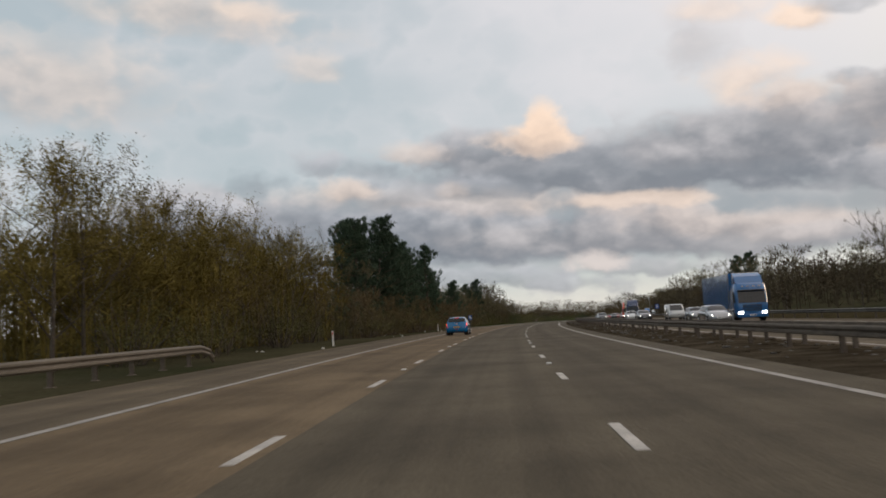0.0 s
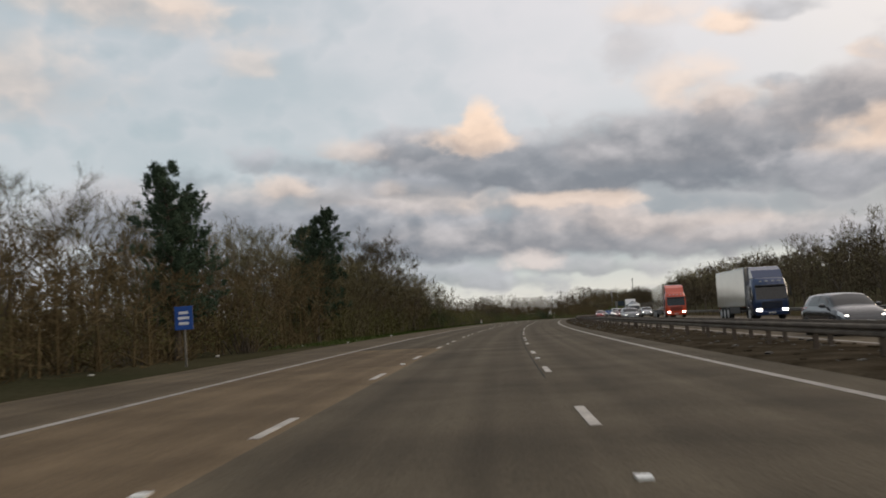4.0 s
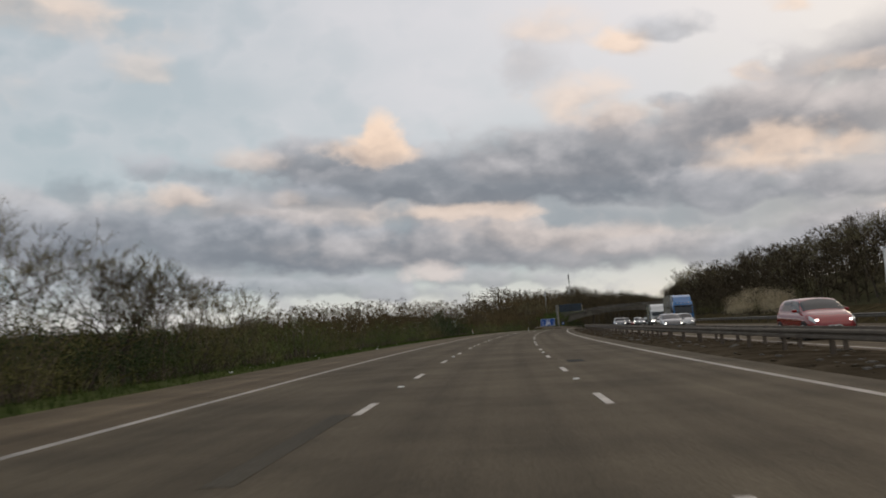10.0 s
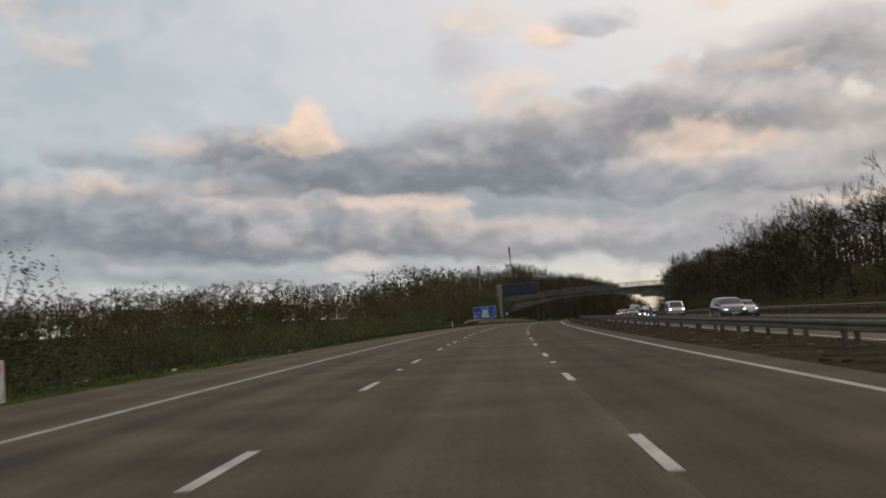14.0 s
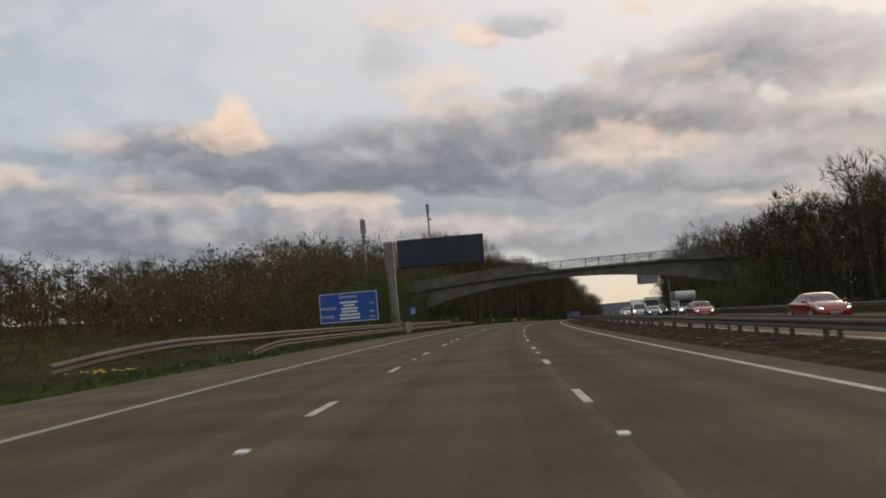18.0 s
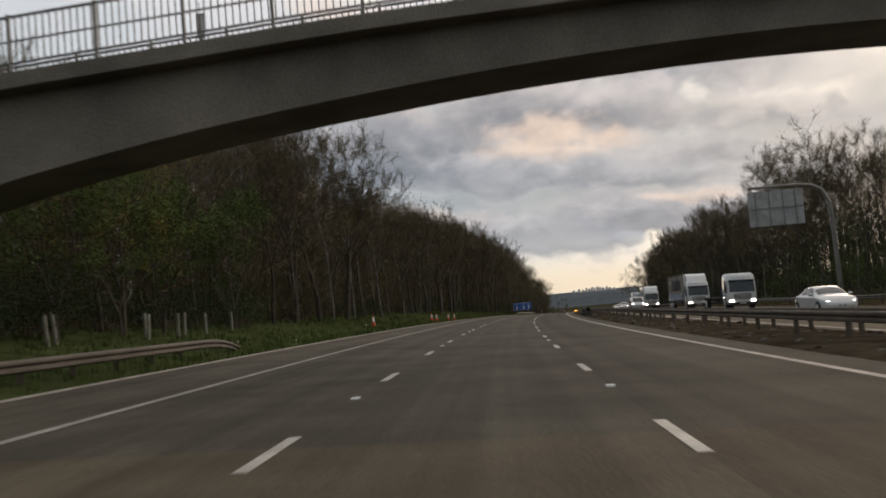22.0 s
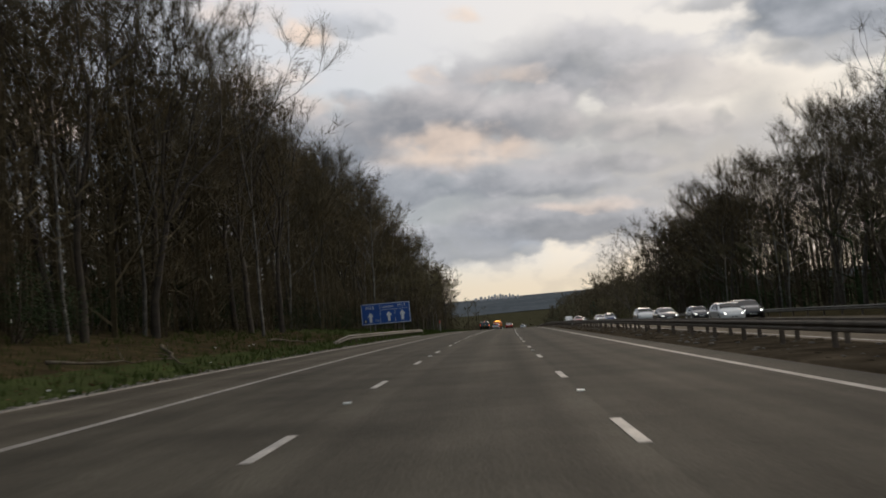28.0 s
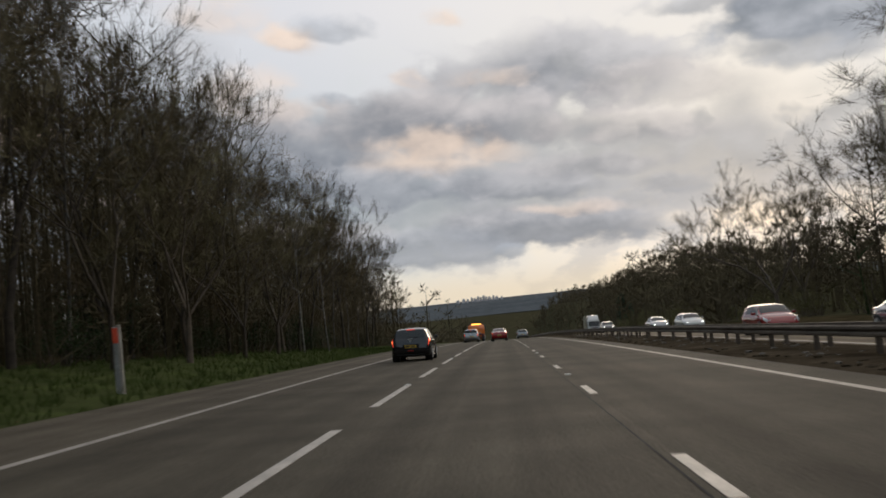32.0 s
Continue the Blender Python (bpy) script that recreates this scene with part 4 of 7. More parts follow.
scatter("grass", "dull green grass tufts on the verge", "grass", 5000, verge_place(180, 700, -15, -10.9), blade_shapes, M["blade"], (.7, 1.5))
scatter("grass", "green grass tufts on the wooded bank", "grass", 9000, verge_place(690, 1080, -22, -10.9), blade_shapes, M["blade"], (.8, 1.9))
M["daffodil"] = shade("daffodil_yellow", .6, 0, ((.65, .48, .02), (.75, .58, .04)), 3, 30, 0)
scatter("daffodils", "yellow daffodils in the verge grass", "flowers", 26, lambda: (589 + rs.uniform(-1.2, 1.2), -13.2 + rs.uniform(-.8, .8), ground_z(589, -13.2) + .28), peb, M["daffodil"], (.03, .06))


# ---- trees ----
M["bark"] = shade("dark_bark", .95, 0, ((0.046, 0.036, 0.027), (0.100, 0.078, 0.056)), 2.5, 20, .6, vary=.25)
M["twig"] = shade("dark_twigs", .95, 0, ((0.068, 0.056, 0.036), (0.112, 0.093, 0.058)), 1.0, 6, 0, 0, vary=.30)
M["bark_deep"] = shade("dark_woodland_bark", .95, 0, ((0.026, 0.021, 0.016), (0.060, 0.048, 0.035)), 2.5, 20, .6, vary=.25)
M["twig_dark"] = shade("dark_bank_twigs", .95, 0, ((0.046, 0.037, 0.025), (0.078, 0.063, 0.041)), 1.0, 6, 0, 0, vary=.30)
# twig_olive, twig_warm and leaf_scrub are lightened: haze and glare put into their colour
M["twig_olive"] = shade("haze_lightened_olive_twigs", .95, 0, ((0.112, 0.098, 0.056), (0.185, 0.162, 0.092)), 1.0, 6, 0, 0, vary=.30)
M["twig_warm"] = shade("reddish_twigs", .95, 0, ((0.086, 0.066, 0.036), (0.140, 0.106, 0.058)), 1.0, 6, 0, 0, vary=.30)
M["birch_bark"] = shade("birch_bark", .85, 0, ((.05, .046, .040), (.21, .198, .172), (.10, .094, .082)), 1.1, 12, .4, stretch=(1, 1, 2.2), vary=.3)
M["leaf_olive"] = shade("olive_spring_leaves", .8, 0, ((.10, .080, .022), (.20, .155, .048)), .8, 5, 0, 0, vary=.3)
M["leaf_scrub"] = shade("dull_scrub_leaves", .8, 0, ((0.084, 0.084, 0.036), (0.150, 0.140, 0.060)), .8, 5, 0, 0, vary=.3)
M["leaf_green"] = shade("fresh_green_leaves", .8, 0, ((0.054, 0.078, 0.027), (0.116, 0.145, 0.048)), .7, 5, 0, 0, vary=.35)
M["leaf_dark"] = shade("dark_evergreen_leaves", .75, 0, ((0.029, 0.042, 0.021), (0.058, 0.079, 0.038)), .7, 5, 0, 0, vary=.3)
M["needle"] = shade("pine_needles", .8, 0, ((0.042, 0.066, 0.044), (0.084, 0.116, 0.076)), .7, 6, 0, 0, vary=.2)
M["blossom"] = shade("pale_blossom", .8, 0, ((.38, .30, .18), (.58, .48, .32)), .8, 6, 0)


class Stuff:
    """Gathers tubes, spikes and leaves into one mesh."""

    def __init__(self):
        self.v, self.f = [], []

    def tube(self, a, b, ra, rb, n):
        d = (b - a)
        q = d.to_track_quat("Z", "Y").to_matrix()
        x, y = q.col[0], q.col[1]
        k = len(self.v)
        for p, r in ((a, ra), (b, rb)):
            for i in range(n):
                t = 6.28319 * i / n
                self.v.append(p + x * (r * math.cos(t)) + y * (r * math.sin(t)))
        for i in range(n):
            j = (i + 1) % n
            self.f.append((k + i, k + j, k + n + j, k + n + i))

    def spike(self, a, b, r):
        d = b - a
        x = d.orthogonal().normalized() * r
        y = d.cross(x).normalized() * r
        k = len(self.v)
        self.v += [a + x, a - x * .5 + y * .87, a - x * .5 - y * .87, b]
        self.f += [(k, k + 1, k + 3), (k + 1, k + 2, k + 3), (k + 2, k, k + 3)]

    def blade(self, a, b, r, rnd):
        """The finest twig or needle."""
        x = (b - a).cross(Vector((rnd.gauss(0, 1), rnd.gauss(0, 1), rnd.gauss(0, 1)))).normalized() * r
        k = len(self.v)
        self.v += [a + x, a - x, b]
        self.f.append((k, k + 1, k + 2))

    def leaf(self, p, size, r):
        a = Vector((r.gauss(0, 1), r.gauss(0, 1), r.gauss(0, 1))).normalized()
        b = a.orthogonal().normalized()
        c = a.cross(b)
        k = len(self.v)
        self.v += [p - b * size, p + c * size * .8, p + b * size]
        self.f.append((k, k + 1, k + 2))

    def mesh(self, name, mat, smooth=False):
        me = bpy.data.meshes.new(name)
        me.from_pydata([tuple(p) for p in self.v], [], self.f)
        me.materials.append(mat)
        if smooth:
            me.shade_smooth()
        return me


def wander(r, d, amount):
    return (d + Vector((r.gauss(0, amount), r.gauss(0, amount), r.gauss(0, amount)))).normalized()


def deciduous(seed, h, r0, spread, first, twigs, leaf=0, leaf_size=.1, upward=.35, droop=0.0, stems=1, lean=.03, forks=2):
    """A bare or thinly leaved tree: trunk and limbs in one mesh, twigs and leaves in another."""
    r = random.Random(seed)
    wood, fine = Stuff(), Stuff()
    ends = []

    def limb(p, d, length, rad, level):
        if level == 3:
            fine.blade(p, p + d * length, rad, r)
            ends.append((p + d * length * .8, d, rad, level))
            return
        steps = (5, 3, 2)[level]
        n = (6 if stems == 1 else 4, 3, 3)[level]
        seg = length / steps
        for i in range(steps):
            q = p + d * seg
            r1 = rad * (.80 if level else .84)
            wood.tube(p, q, rad, r1, n)
            if level or (i + 1) / steps > first:
                for _ in range(forks):
                    side = wander(r, Vector((0, 0, upward)) + Vector((r.gauss(0, 1), r.gauss(0, 1), 0)).normalized() * spread, .18)
                    if level:
                        side = (side * .62 + d * .6).normalized()
                    limb(q, side, length * r.uniform(.38, .60) * (1.12 - .5 * (i + 1) / steps if level == 0 else 1), r1 * r.uniform(.40, .60), level + 1)
            p, rad = q, r1
            d = wander(r, d + Vector((0, 0, .06)), lean if level == 0 else .16)
        ends.append((p, d, rad, level))
        if level == 0:
            for _ in range(2):
                limb(p, wander(r, d, .45), length * .26, rad * .7, 1)

    for i in range(stems):
        d = Vector((r.gauss(0, .05), r.gauss(0, .05), 1)) if stems == 1 else Vector((r.gauss(0, .38), r.gauss(0, .38), 1))
        limb(Vector((r.gauss(0, .1 * (stems - 1)), r.gauss(0, .1 * (stems - 1)), -.15)), d.normalized(), h * .74 * (1 if stems == 1 else r.uniform(.7, 1)), r0, 0)
    thin = .007 + .0006 * h
    for p, d, rad, level in [r.choice(ends) for _ in range(twigs)]:
        q = p - d * r.uniform(0, .07 * h) + Vector((r.gauss(0, .012 * h), r.gauss(0, .012 * h), r.gauss(0, .012 * h)))
        e = wander(r, d + Vector((0, 0, .2 - droop)), .50)
        le = r.uniform(.03, .07) * h
        tip = q + e * le
        tip.z -= droop * le * .6
        fine.blade(q, tip, thin, r)
        for _ in range(2):
            c = q.lerp(tip, r.uniform(.15, .8))
            g = wander(r, e + Vector((0, 0, .15 - droop)), .55) * le * r.uniform(.3, .6)
            fine.blade(c, c + g, thin * .8, r)
        for _ in range(leaf):
            fine.leaf(q.lerp(tip, r.random()) + Vector((r.gauss(0, .15), r.gauss(0, .15), r.gauss(0, .15))), leaf_size * r.uniform(.6, 1.3), r)
    return wood, fine


def spreading(seed, h, r0, fork, spread, upward, twigs, levels=4, bend=.14, leaf=0, leaf_size=.08, split=(2, 2, 3)):
    """A tree without a leader: the trunk forks into limbs that fork on into a rounded crown of fine twigs."""
    r = random.Random(seed)
    wood, fine = Stuff(), Stuff()
    ends = []

    def grow(p, d, length, rad, level):
        n = (7, 5, 4, 3, 3, 3)[level]
        for i in range(2 if level else 3):
            seg = length / (2 if level else 3)
            q = p + d * seg
            wood.tube(p, q, rad, rad * .88, n)
            p, rad = q, rad * .88
            d = wander(r, d + Vector((0, 0, .05)), bend if level else .05)
            if level and i == 0 and r.random() < .75:
                side = wander(r, d, .75)
                if level < levels:
                    grow(p, (side + Vector((0, 0, upward))).normalized(), length * r.uniform(.4, .62), rad * .5, min(levels, level + 2))
                else:
                    ends.append((p, side))
        if level >= levels:
            ends.append((p, d))
            return
        k = r.choice((3, 4)) if level == 0 else r.choice(split)
        o = d.orthogonal().normalized()
        c = d.cross(o)
        g0 = r.uniform(0, 6.28)
        for i in range(k):
            g = g0 + 6.2832 * i / k + r.gauss(0, .35)
            e = (d + (o * math.cos(g) + c * math.sin(g)) * spread * r.uniform(.55, 1.3) + Vector((0, 0, upward))).normalized()
            grow(p, e, length * (r.uniform(.62, .86) if level else (1 - fork) / fork * .42 * r.uniform(.75, 1.1)), rad * r.uniform(.58, .74), level + 1)

    grow(Vector((0, 0, -.15)), Vector((r.gauss(0, .05), r.gauss(0, .05), 1)).normalized(), h * fork, r0, 0)
    thin = .0035 + .00032 * h
    for j in range(twigs):
        p, d = ends[j % len(ends)]
        e = wander(r, d + Vector((0, 0, .12)), .45)
        q = p - d * r.uniform(0, .05) * h
        le = r.uniform(.035, .085) * h
        fine.blade(q, q + e * le, thin, r)
        for _ in range(2):
            m = q + e * le * r.uniform(.2, .8)
            fine.blade(m, m + wander(r, e, .5) * le * r.uniform(.35, .65), thin * .8, r)
        for _ in range(leaf):
            fine.leaf(q + e * le * r.random() + Vector((r.gauss(0, .16), r.gauss(0, .16), r.gauss(0, .16))), leaf_size * r.uniform(.6, 1.3), r)
    return wood, fine


def scots_pine(seed, h):
    r = random.Random(seed)
    wood, fine = Stuff(), Stuff()
    p, d, rad = Vector((0, 0, -.2)), Vector((0, 0, 1)), .022 * h
    n = 22
    for i in range(n):
        q = p + d * (h / n)
        wood.tube(p, q, rad, rad * .94, 8)
        k = i / n
        if k > .10:
            for _ in range(4):
                a = r.uniform(0, 6.28)
                reach = h * (.28 * (1.05 - k) ** .55 + .02) * r.uniform(.35, 1.2) * min(1, .55 + k * 1.6)
                b = Vector((math.cos(a), math.sin(a), r.uniform(.10, .45))).normalized()
                e = q + b * reach
                wood.tube(q, e, rad * .32, rad * .10, 4)
                for j in range(6):
                    c = q.lerp(e, .30 + .14 * j) + Vector((r.gauss(0, .022), r.gauss(0, .022), r.gauss(.012, .016))) * h
                    up = wander(r, Vector((b.x * .35, b.y * .35, 1)), .25)
                    for _ in range(34):
                        s0 = c + up * r.uniform(-.014, .032) * h + Vector((r.gauss(0, .006), r.gauss(0, .006), 0)) * h
                        o = wander(r, up * .55, .5)
                        fine.blade(s0, s0 + o * r.uniform(.016, .034) * h, .0034 * h, r)
        p, rad = q, rad * .94
        d = wander(r, d, .02)
    return wood, fine


def thicket(seed, h, wide, leaves, size, twigs=160):
    """A leafy bush: thin stems, ragged rounded clumps of small leaves, twigs standing out of them."""
    r = random.Random(seed)
    wood, fine = Stuff(), Stuff()
    clumps = []
    for _ in range(20):
        a = r.uniform(0, 6.28)
        k = r.random() ** .6
        e = Vector((math.cos(a) * wide * k, math.sin(a) * wide * k, h * (1 - .45 * k * k) * r.uniform(.45, .92)))
        base = Vector((e.x * .3, e.y * .3, -.1))
        mid = base.lerp(e, .5) + Vector((r.gauss(0, .12), r.gauss(0, .12), .1))
        wood.tube(base, mid, .028, .018, 3)
        wood.tube(mid, e, .018, .008, 3)
        clumps += [(e, .30), (mid, .34), (Vector((e.x, e.y, e.z * .45)), .36)]
    for _ in range(twigs):
        c, _k = r.choice(clumps)
        d = Vector((r.gauss(0, .8), r.gauss(0, .8), r.uniform(.3, 1))).normalized()
        q = c + d * r.uniform(.2, .5) * h * .5
        fine.blade(c, q, .007, r)
        for _ in range(2):
            fine.blade(c.lerp(q, .5), q + Vector((r.gauss(0, .12), r.gauss(0, .12), r.gauss(0, .1))), .005, r)
    for _ in range(leaves):
        c, k = r.choice(clumps)
        o = Vector((r.gauss(0, 1), r.gauss(0, 1), r.gauss(0, .8)))
        p = c + o.normalized() * wide * k * r.uniform(.25, 1.05)
        if p.z > -.1:
            fine.leaf(p, size * r.uniform(.5, 1.3), r)
    return wood, fine


def fit_height(w, f, h):
    top = sorted(p.z for p in w.v + f.v)[-8]
    for st in (w, f):
        st.v = [p * (h / top) for p in st.v]
    return w, f


def kind(name, label, category, group, shapes, wood_mat, fine_mat, fine_name, size):
    """Prepares mesh pairs of a kind of plant, built at the size given."""
    pairs = []
    for w, f in shapes:
        fit_height(w, f, size)
        pairs.append((w.mesh("trunk", wood_mat, True), f.mesh(fine_name, fine_mat)))
    return dict(name=name, label=label, category=category, group=group, pairs=pairs, fine=fine_name, size=size)


BARE = kind("bare_tree", "bare dark deciduous tree at the roadside", "tree", "bare roadside trees",
            [spreading(i, 10, .15, .22, .62, .16, 2300) for i in range(5)], M["bark"], M["twig_olive"], "crown", 10)
TALL = kind("woodland_tree", "tall slim bare woodland tree with dark trunk", "tree", "tall woodland trees",
            [spreading(20 + i, 20, .24, .36, .46, .26, 2300) for i in range(5)], M["bark_deep"], M["twig"], "crown", 20)
BIRCH = kind("birch_tree", "bare birch with a pale slender trunk", "tree", "birches of the wood",
             [deciduous(40 + i, 16, .105, .60, .30, 900, upward=.65, droop=.45, lean=.05) for i in range(4)], M["birch_bark"], M["twig_warm"], "crown", 16)
OAK = kind("oak_tree", "broad bare oak with a rounded twiggy crown", "tree", "bare oaks",
           [spreading(60 + i, 15, .34, .20, .72, .06, 7000, 5, split=(2, 3, 3)) for i in range(3)], M["bark"], M["twig"], "crown", 15)
WILLOW = kind("willow_tree", "roadside tree with thin olive-yellow spring leaves", "tree", "olive-leaved trees",
              [deciduous(70 + i, 10, .12, .8, .05, 460, leaf=8, leaf_size=.075, upward=.7) for i in range(3)], M["bark"], M["leaf_olive"], "crown", 10)
PINE = kind("pine_tree", "dark green pine with ragged layered branches", "tree", "roadside pines",
            [scots_pine(80 + i, 12) for i in range(3)], M["bark"], M["needle"], "crown", 12)
GREEN = kind("green_tree", "young roadside tree in fresh green leaf", "tree", "green-leaved trees",
             [spreading(200 + i, 7, .09, .15, .60, .22, 700, 4, leaf=6, leaf_size=.085) for i in range(3)], M["bark"], M["leaf_green"], "crown", 7)
BUSH = kind("green_bush", "fresh green leafy bush on the verge", "bush", "green bushes",
            [thicket(90 + i, 3.0, 1.8, 2600, .042, 45) for i in range(3)], M["bark"], M["leaf_green"], "crown", 3)
SCRUB = kind("scrub_bush", "brownish-olive scrubby bush beside the motorway", "bush", "scrub bushes",
             [thicket(100 + i, 3.0, 1.8, 2400, .042, 45) for i in range(3)], M["bark"], M["leaf_scrub"], "crown", 3)
DARKBUSH = kind("evergreen_bush", "dense dark evergreen bush beside the motorway", "bush", "evergreen bushes",
                [thicket(110 + i, 3.0, 1.9, 3200, .045, 36) for i in range(3)], M["bark"], M["leaf_dark"], "crown", 3)
TWIGGY = kind("bare_thicket", "bare brown many-stemmed thicket", "bush", "bare thickets",
              [spreading(120 + i, 5, .05, .12, .60, .30, 700, 4) for i in range(4)], M["bark"], M["twig_warm"], "crown", 5)
FLOWER = kind("blossom_bush", "pale blossoming bush on the far verge", "bush", "blossom bushes",
              [thicket(130, 3.0, 2.2, 4200, .055, 90)], M["bark"], M["blossom"], "crown", 3)

rt = random.Random(21)
def plant(k, s, u, top, which=None):
    """Plants one with its top so far above the road."""
    i = rt.randrange(len(k["pairs"])) if which is None else which
    z = ground_z(s, u)
    g = max(top - z, 1.2) / k["size"]
    m = put(s, u, z, rt.uniform(0, 360)) @ Matrix.Diagonal((g * rt.uniform(.9, 1.12), g * rt.uniform(.9, 1.12), g, 1))
    ob = root(k["name"], m, k["label"], k["category"], k["group"])
    for nm, me in (("trunk" if k["category"] == "tree" else "stem", k["pairs"][i][0]), (k["fine"], k["pairs"][i][1])):
        o = new(nm, me)
        o.parent = ob
    return ob


def row(k, s0, s1, step, u0, u1, h0, h1, rise=True):
    """A loose row; rise says that the heights are counted from the ground there."""
    s = s0
    while s < s1:
        ss, u = s + rt.uniform(-.3, .3) * step, rt.uniform(u0, u1)
        plant(k, ss, u, rt.uniform(h0, h1) + (ground_z(ss, u) if rise else 0))
        s += step * rt.uniform(.75, 1.25)


LEFT_TOP = ((738, 13.5), (746, 16.5), (753, 19.5), (762, 21.5), (776, 21.5), (792, 18.5), (822, 19.5), (860, 21.5), (907, 23.5), (988, 25), (1005, 24.5), (1025, 23), (1048, 20.5), (1065, 17.5), (1110, 15.5), (1150, 13))
RIGHT_TOP = ((636, 13), (770, 15), (830, 16), (874, 19), (960, 20.5), (1004, 21), (1056, 20.5), (1090, 18))


def crowd(k, s0, s1, step, u0, u1, tops, f0, f1):
    """A row of the wood whose tops follow the wood's outline."""
    s = s0
    while s < s1:
        plant(k, s + rt.uniform(-.3, .3) * step, rt.uniform(u0, u1), ramp(s, tops) * rt.uniform(f0, f1))
        s += step * rt.uniform(.75, 1.25)


# near side, from the start onwards
row(WILLOW, 40, 80, 3.0, -20, -16, 7.0, 9.8)
row(WILLOW, 48, 100, 5, -27, -21, 8, 10.5)
row(TWIGGY, 44, 190, 7, -17, -14.5, 3.0, 5.5)
row(BARE, 64, 190, 6.5, -24, -17, 8, 10)
row(SCRUB, 44, 190, 5.4, -16.5, -14, 2.4, 3.8)
for s, u, h in ((98, -17, 12.6), (101, -19.5, 12.8), (105, -16.2, 13.4), (109, -18, 13), (113, -16.3, 12.7), (119, -16.5, 11.5), (123, -15.5, 11), (128, -17.5, 11.2), (138, -15.2, 12.8), (143, -17.5, 11), (148, -15.6, 8.6), (171, -15.2, 8.8), (176, -17, 8.5), (199, -15.5, 10.2), (205, -17.5, 9.6)):
    plant(PINE, s, u, h)
row(BARE, 186, 232, 6.5, -20, -16, 7.5, 9.5)
row(BARE, 232, 250, 4, -19, -14.6, 7.5, 9)
row(BARE, 186, 250, 6, -26, -20, 8, 10)
row(TWIGGY, 190, 262, 5.5, -16, -13.8, 3.0, 5.0)
row(BARE, 246, 278, 4, -18, -14.8, 6, 7.5)
plant(DARKBUSH, 262, -14.5, 4), plant(DARKBUSH, 267, -15, 5), plant(BARE, 284, -17, 6.0)
row(SCRUB, 255, 345, 4.4, -16.5, -13.8, 2.2, 3.4)
row(BUSH, 262, 345, 14, -16, -13.8, 2.0, 2.8)
row(TWIGGY, 268, 345, 4.0, -18.5, -15, 3.2, 4.8)
plant(OAK, 334.8, -15, 6.4, 0)
for s, u, h in ((225.3, -18, 11), (229.5, -16.4, 11.3), (237.3, -18, 10.2), (247.8, -16.6, 7.7), (255.8, -16.6, 7.5), (265.3, -16.2, 6.9), (349, -15, 4.7), (354.6, -15.2, 4.2),
                (666, -58, 9.9), (679, -54, 13), (684.4, -42.7, 13), (697, -33, 13.5), (735, -23.5, 15.5), (745, -26.5, 16.8), (762, -26, 20), (781, -27, 20.5)):
    plant(OAK, s, u, h)
for s, u, h in ((341, -15, 5.6), (345, -15.4, 5.2), (349, -14.9, 4.8), (353, -15.5, 4.6), (359, -15.5, 4.2), (364, -15.2, 4.0)):
    plant(BARE, s, u, h)
    plant(DARKBUSH, s + 1.5, u - .3, h - 1.9)
    plant(TWIGGY, s - 1, u - .6, h + .2)
row(SCRUB, 344, 566, 5.2, -18, -14, 2.2, 3.2)
row(BUSH, 350, 436, 5.5, -17, -13.6, 1.8, 2.8)
row(BUSH, 476, 566, 6, -17, -13.6, 1.8, 2.8)
row(TWIGGY, 366, 566, 18.0, -22, -17, 2.6, 3.6)
row(DARKBUSH, 441, 467, 2.6, -17, -14.4, 3.6, 4.6)
row(TWIGGY, 447, 466, 6, -18, -16, 4.4, 5.0)
plant(BUSH, 575, -15.5, 3.4), plant(BUSH, 577, -17.5, 3.0), plant(OAK, 586, -29, 7, 1), plant(BARE, 612, -40, 8)
row(SCRUB, 568, 650, 6.5, -34, -22, 1.4, 2.4)
row(BUSH, 650, 706, 4.5, -18, -15, 2.6, 4.2)
row(GREEN, 648, 706, 5, -21, -16.5, 5.0, 7.0)
row(SCRUB, 640, 706, 5, -24, -18, 4.5, 6.5)
row(BARE, 655, 706, 5.0, -30, -21, 9, 11.5)
row(BARE, 716, 734, 6, -24, -18, 9, 12)
row(GREEN, 706, 750, 4.2, -23, -17.5, 6.0, 9.5)
row(DARKBUSH, 706, 752, 4, -22, -18, 2.5, 4.5)
crowd(TALL, 716, 752, 5, -30, -20, LEFT_TOP, .85, 1.05)
crowd(BIRCH, 742, 1110, 11, -22, -17.5, LEFT_TOP, .72, .95)
crowd(TALL, 748, 1120, 4.6, -24, -18.5, LEFT_TOP, .84, 1.03)
crowd(TALL, 748, 1130, 13, -33, -25, LEFT_TOP, .95, 1.1)
row(DARKBUSH, 738, 1110, 8, -24, -19.5, 2.2, 4.5)
row(TWIGGY, 725, 1120, 10, -22, -18, 4, 7)
row(BARE, 992, 1060, 6.5, -20, -16.8, 9, 14)
plant(WILLOW, 786, -20.0, 15.5), plant(WILLOW, 723, -18.5, 11)
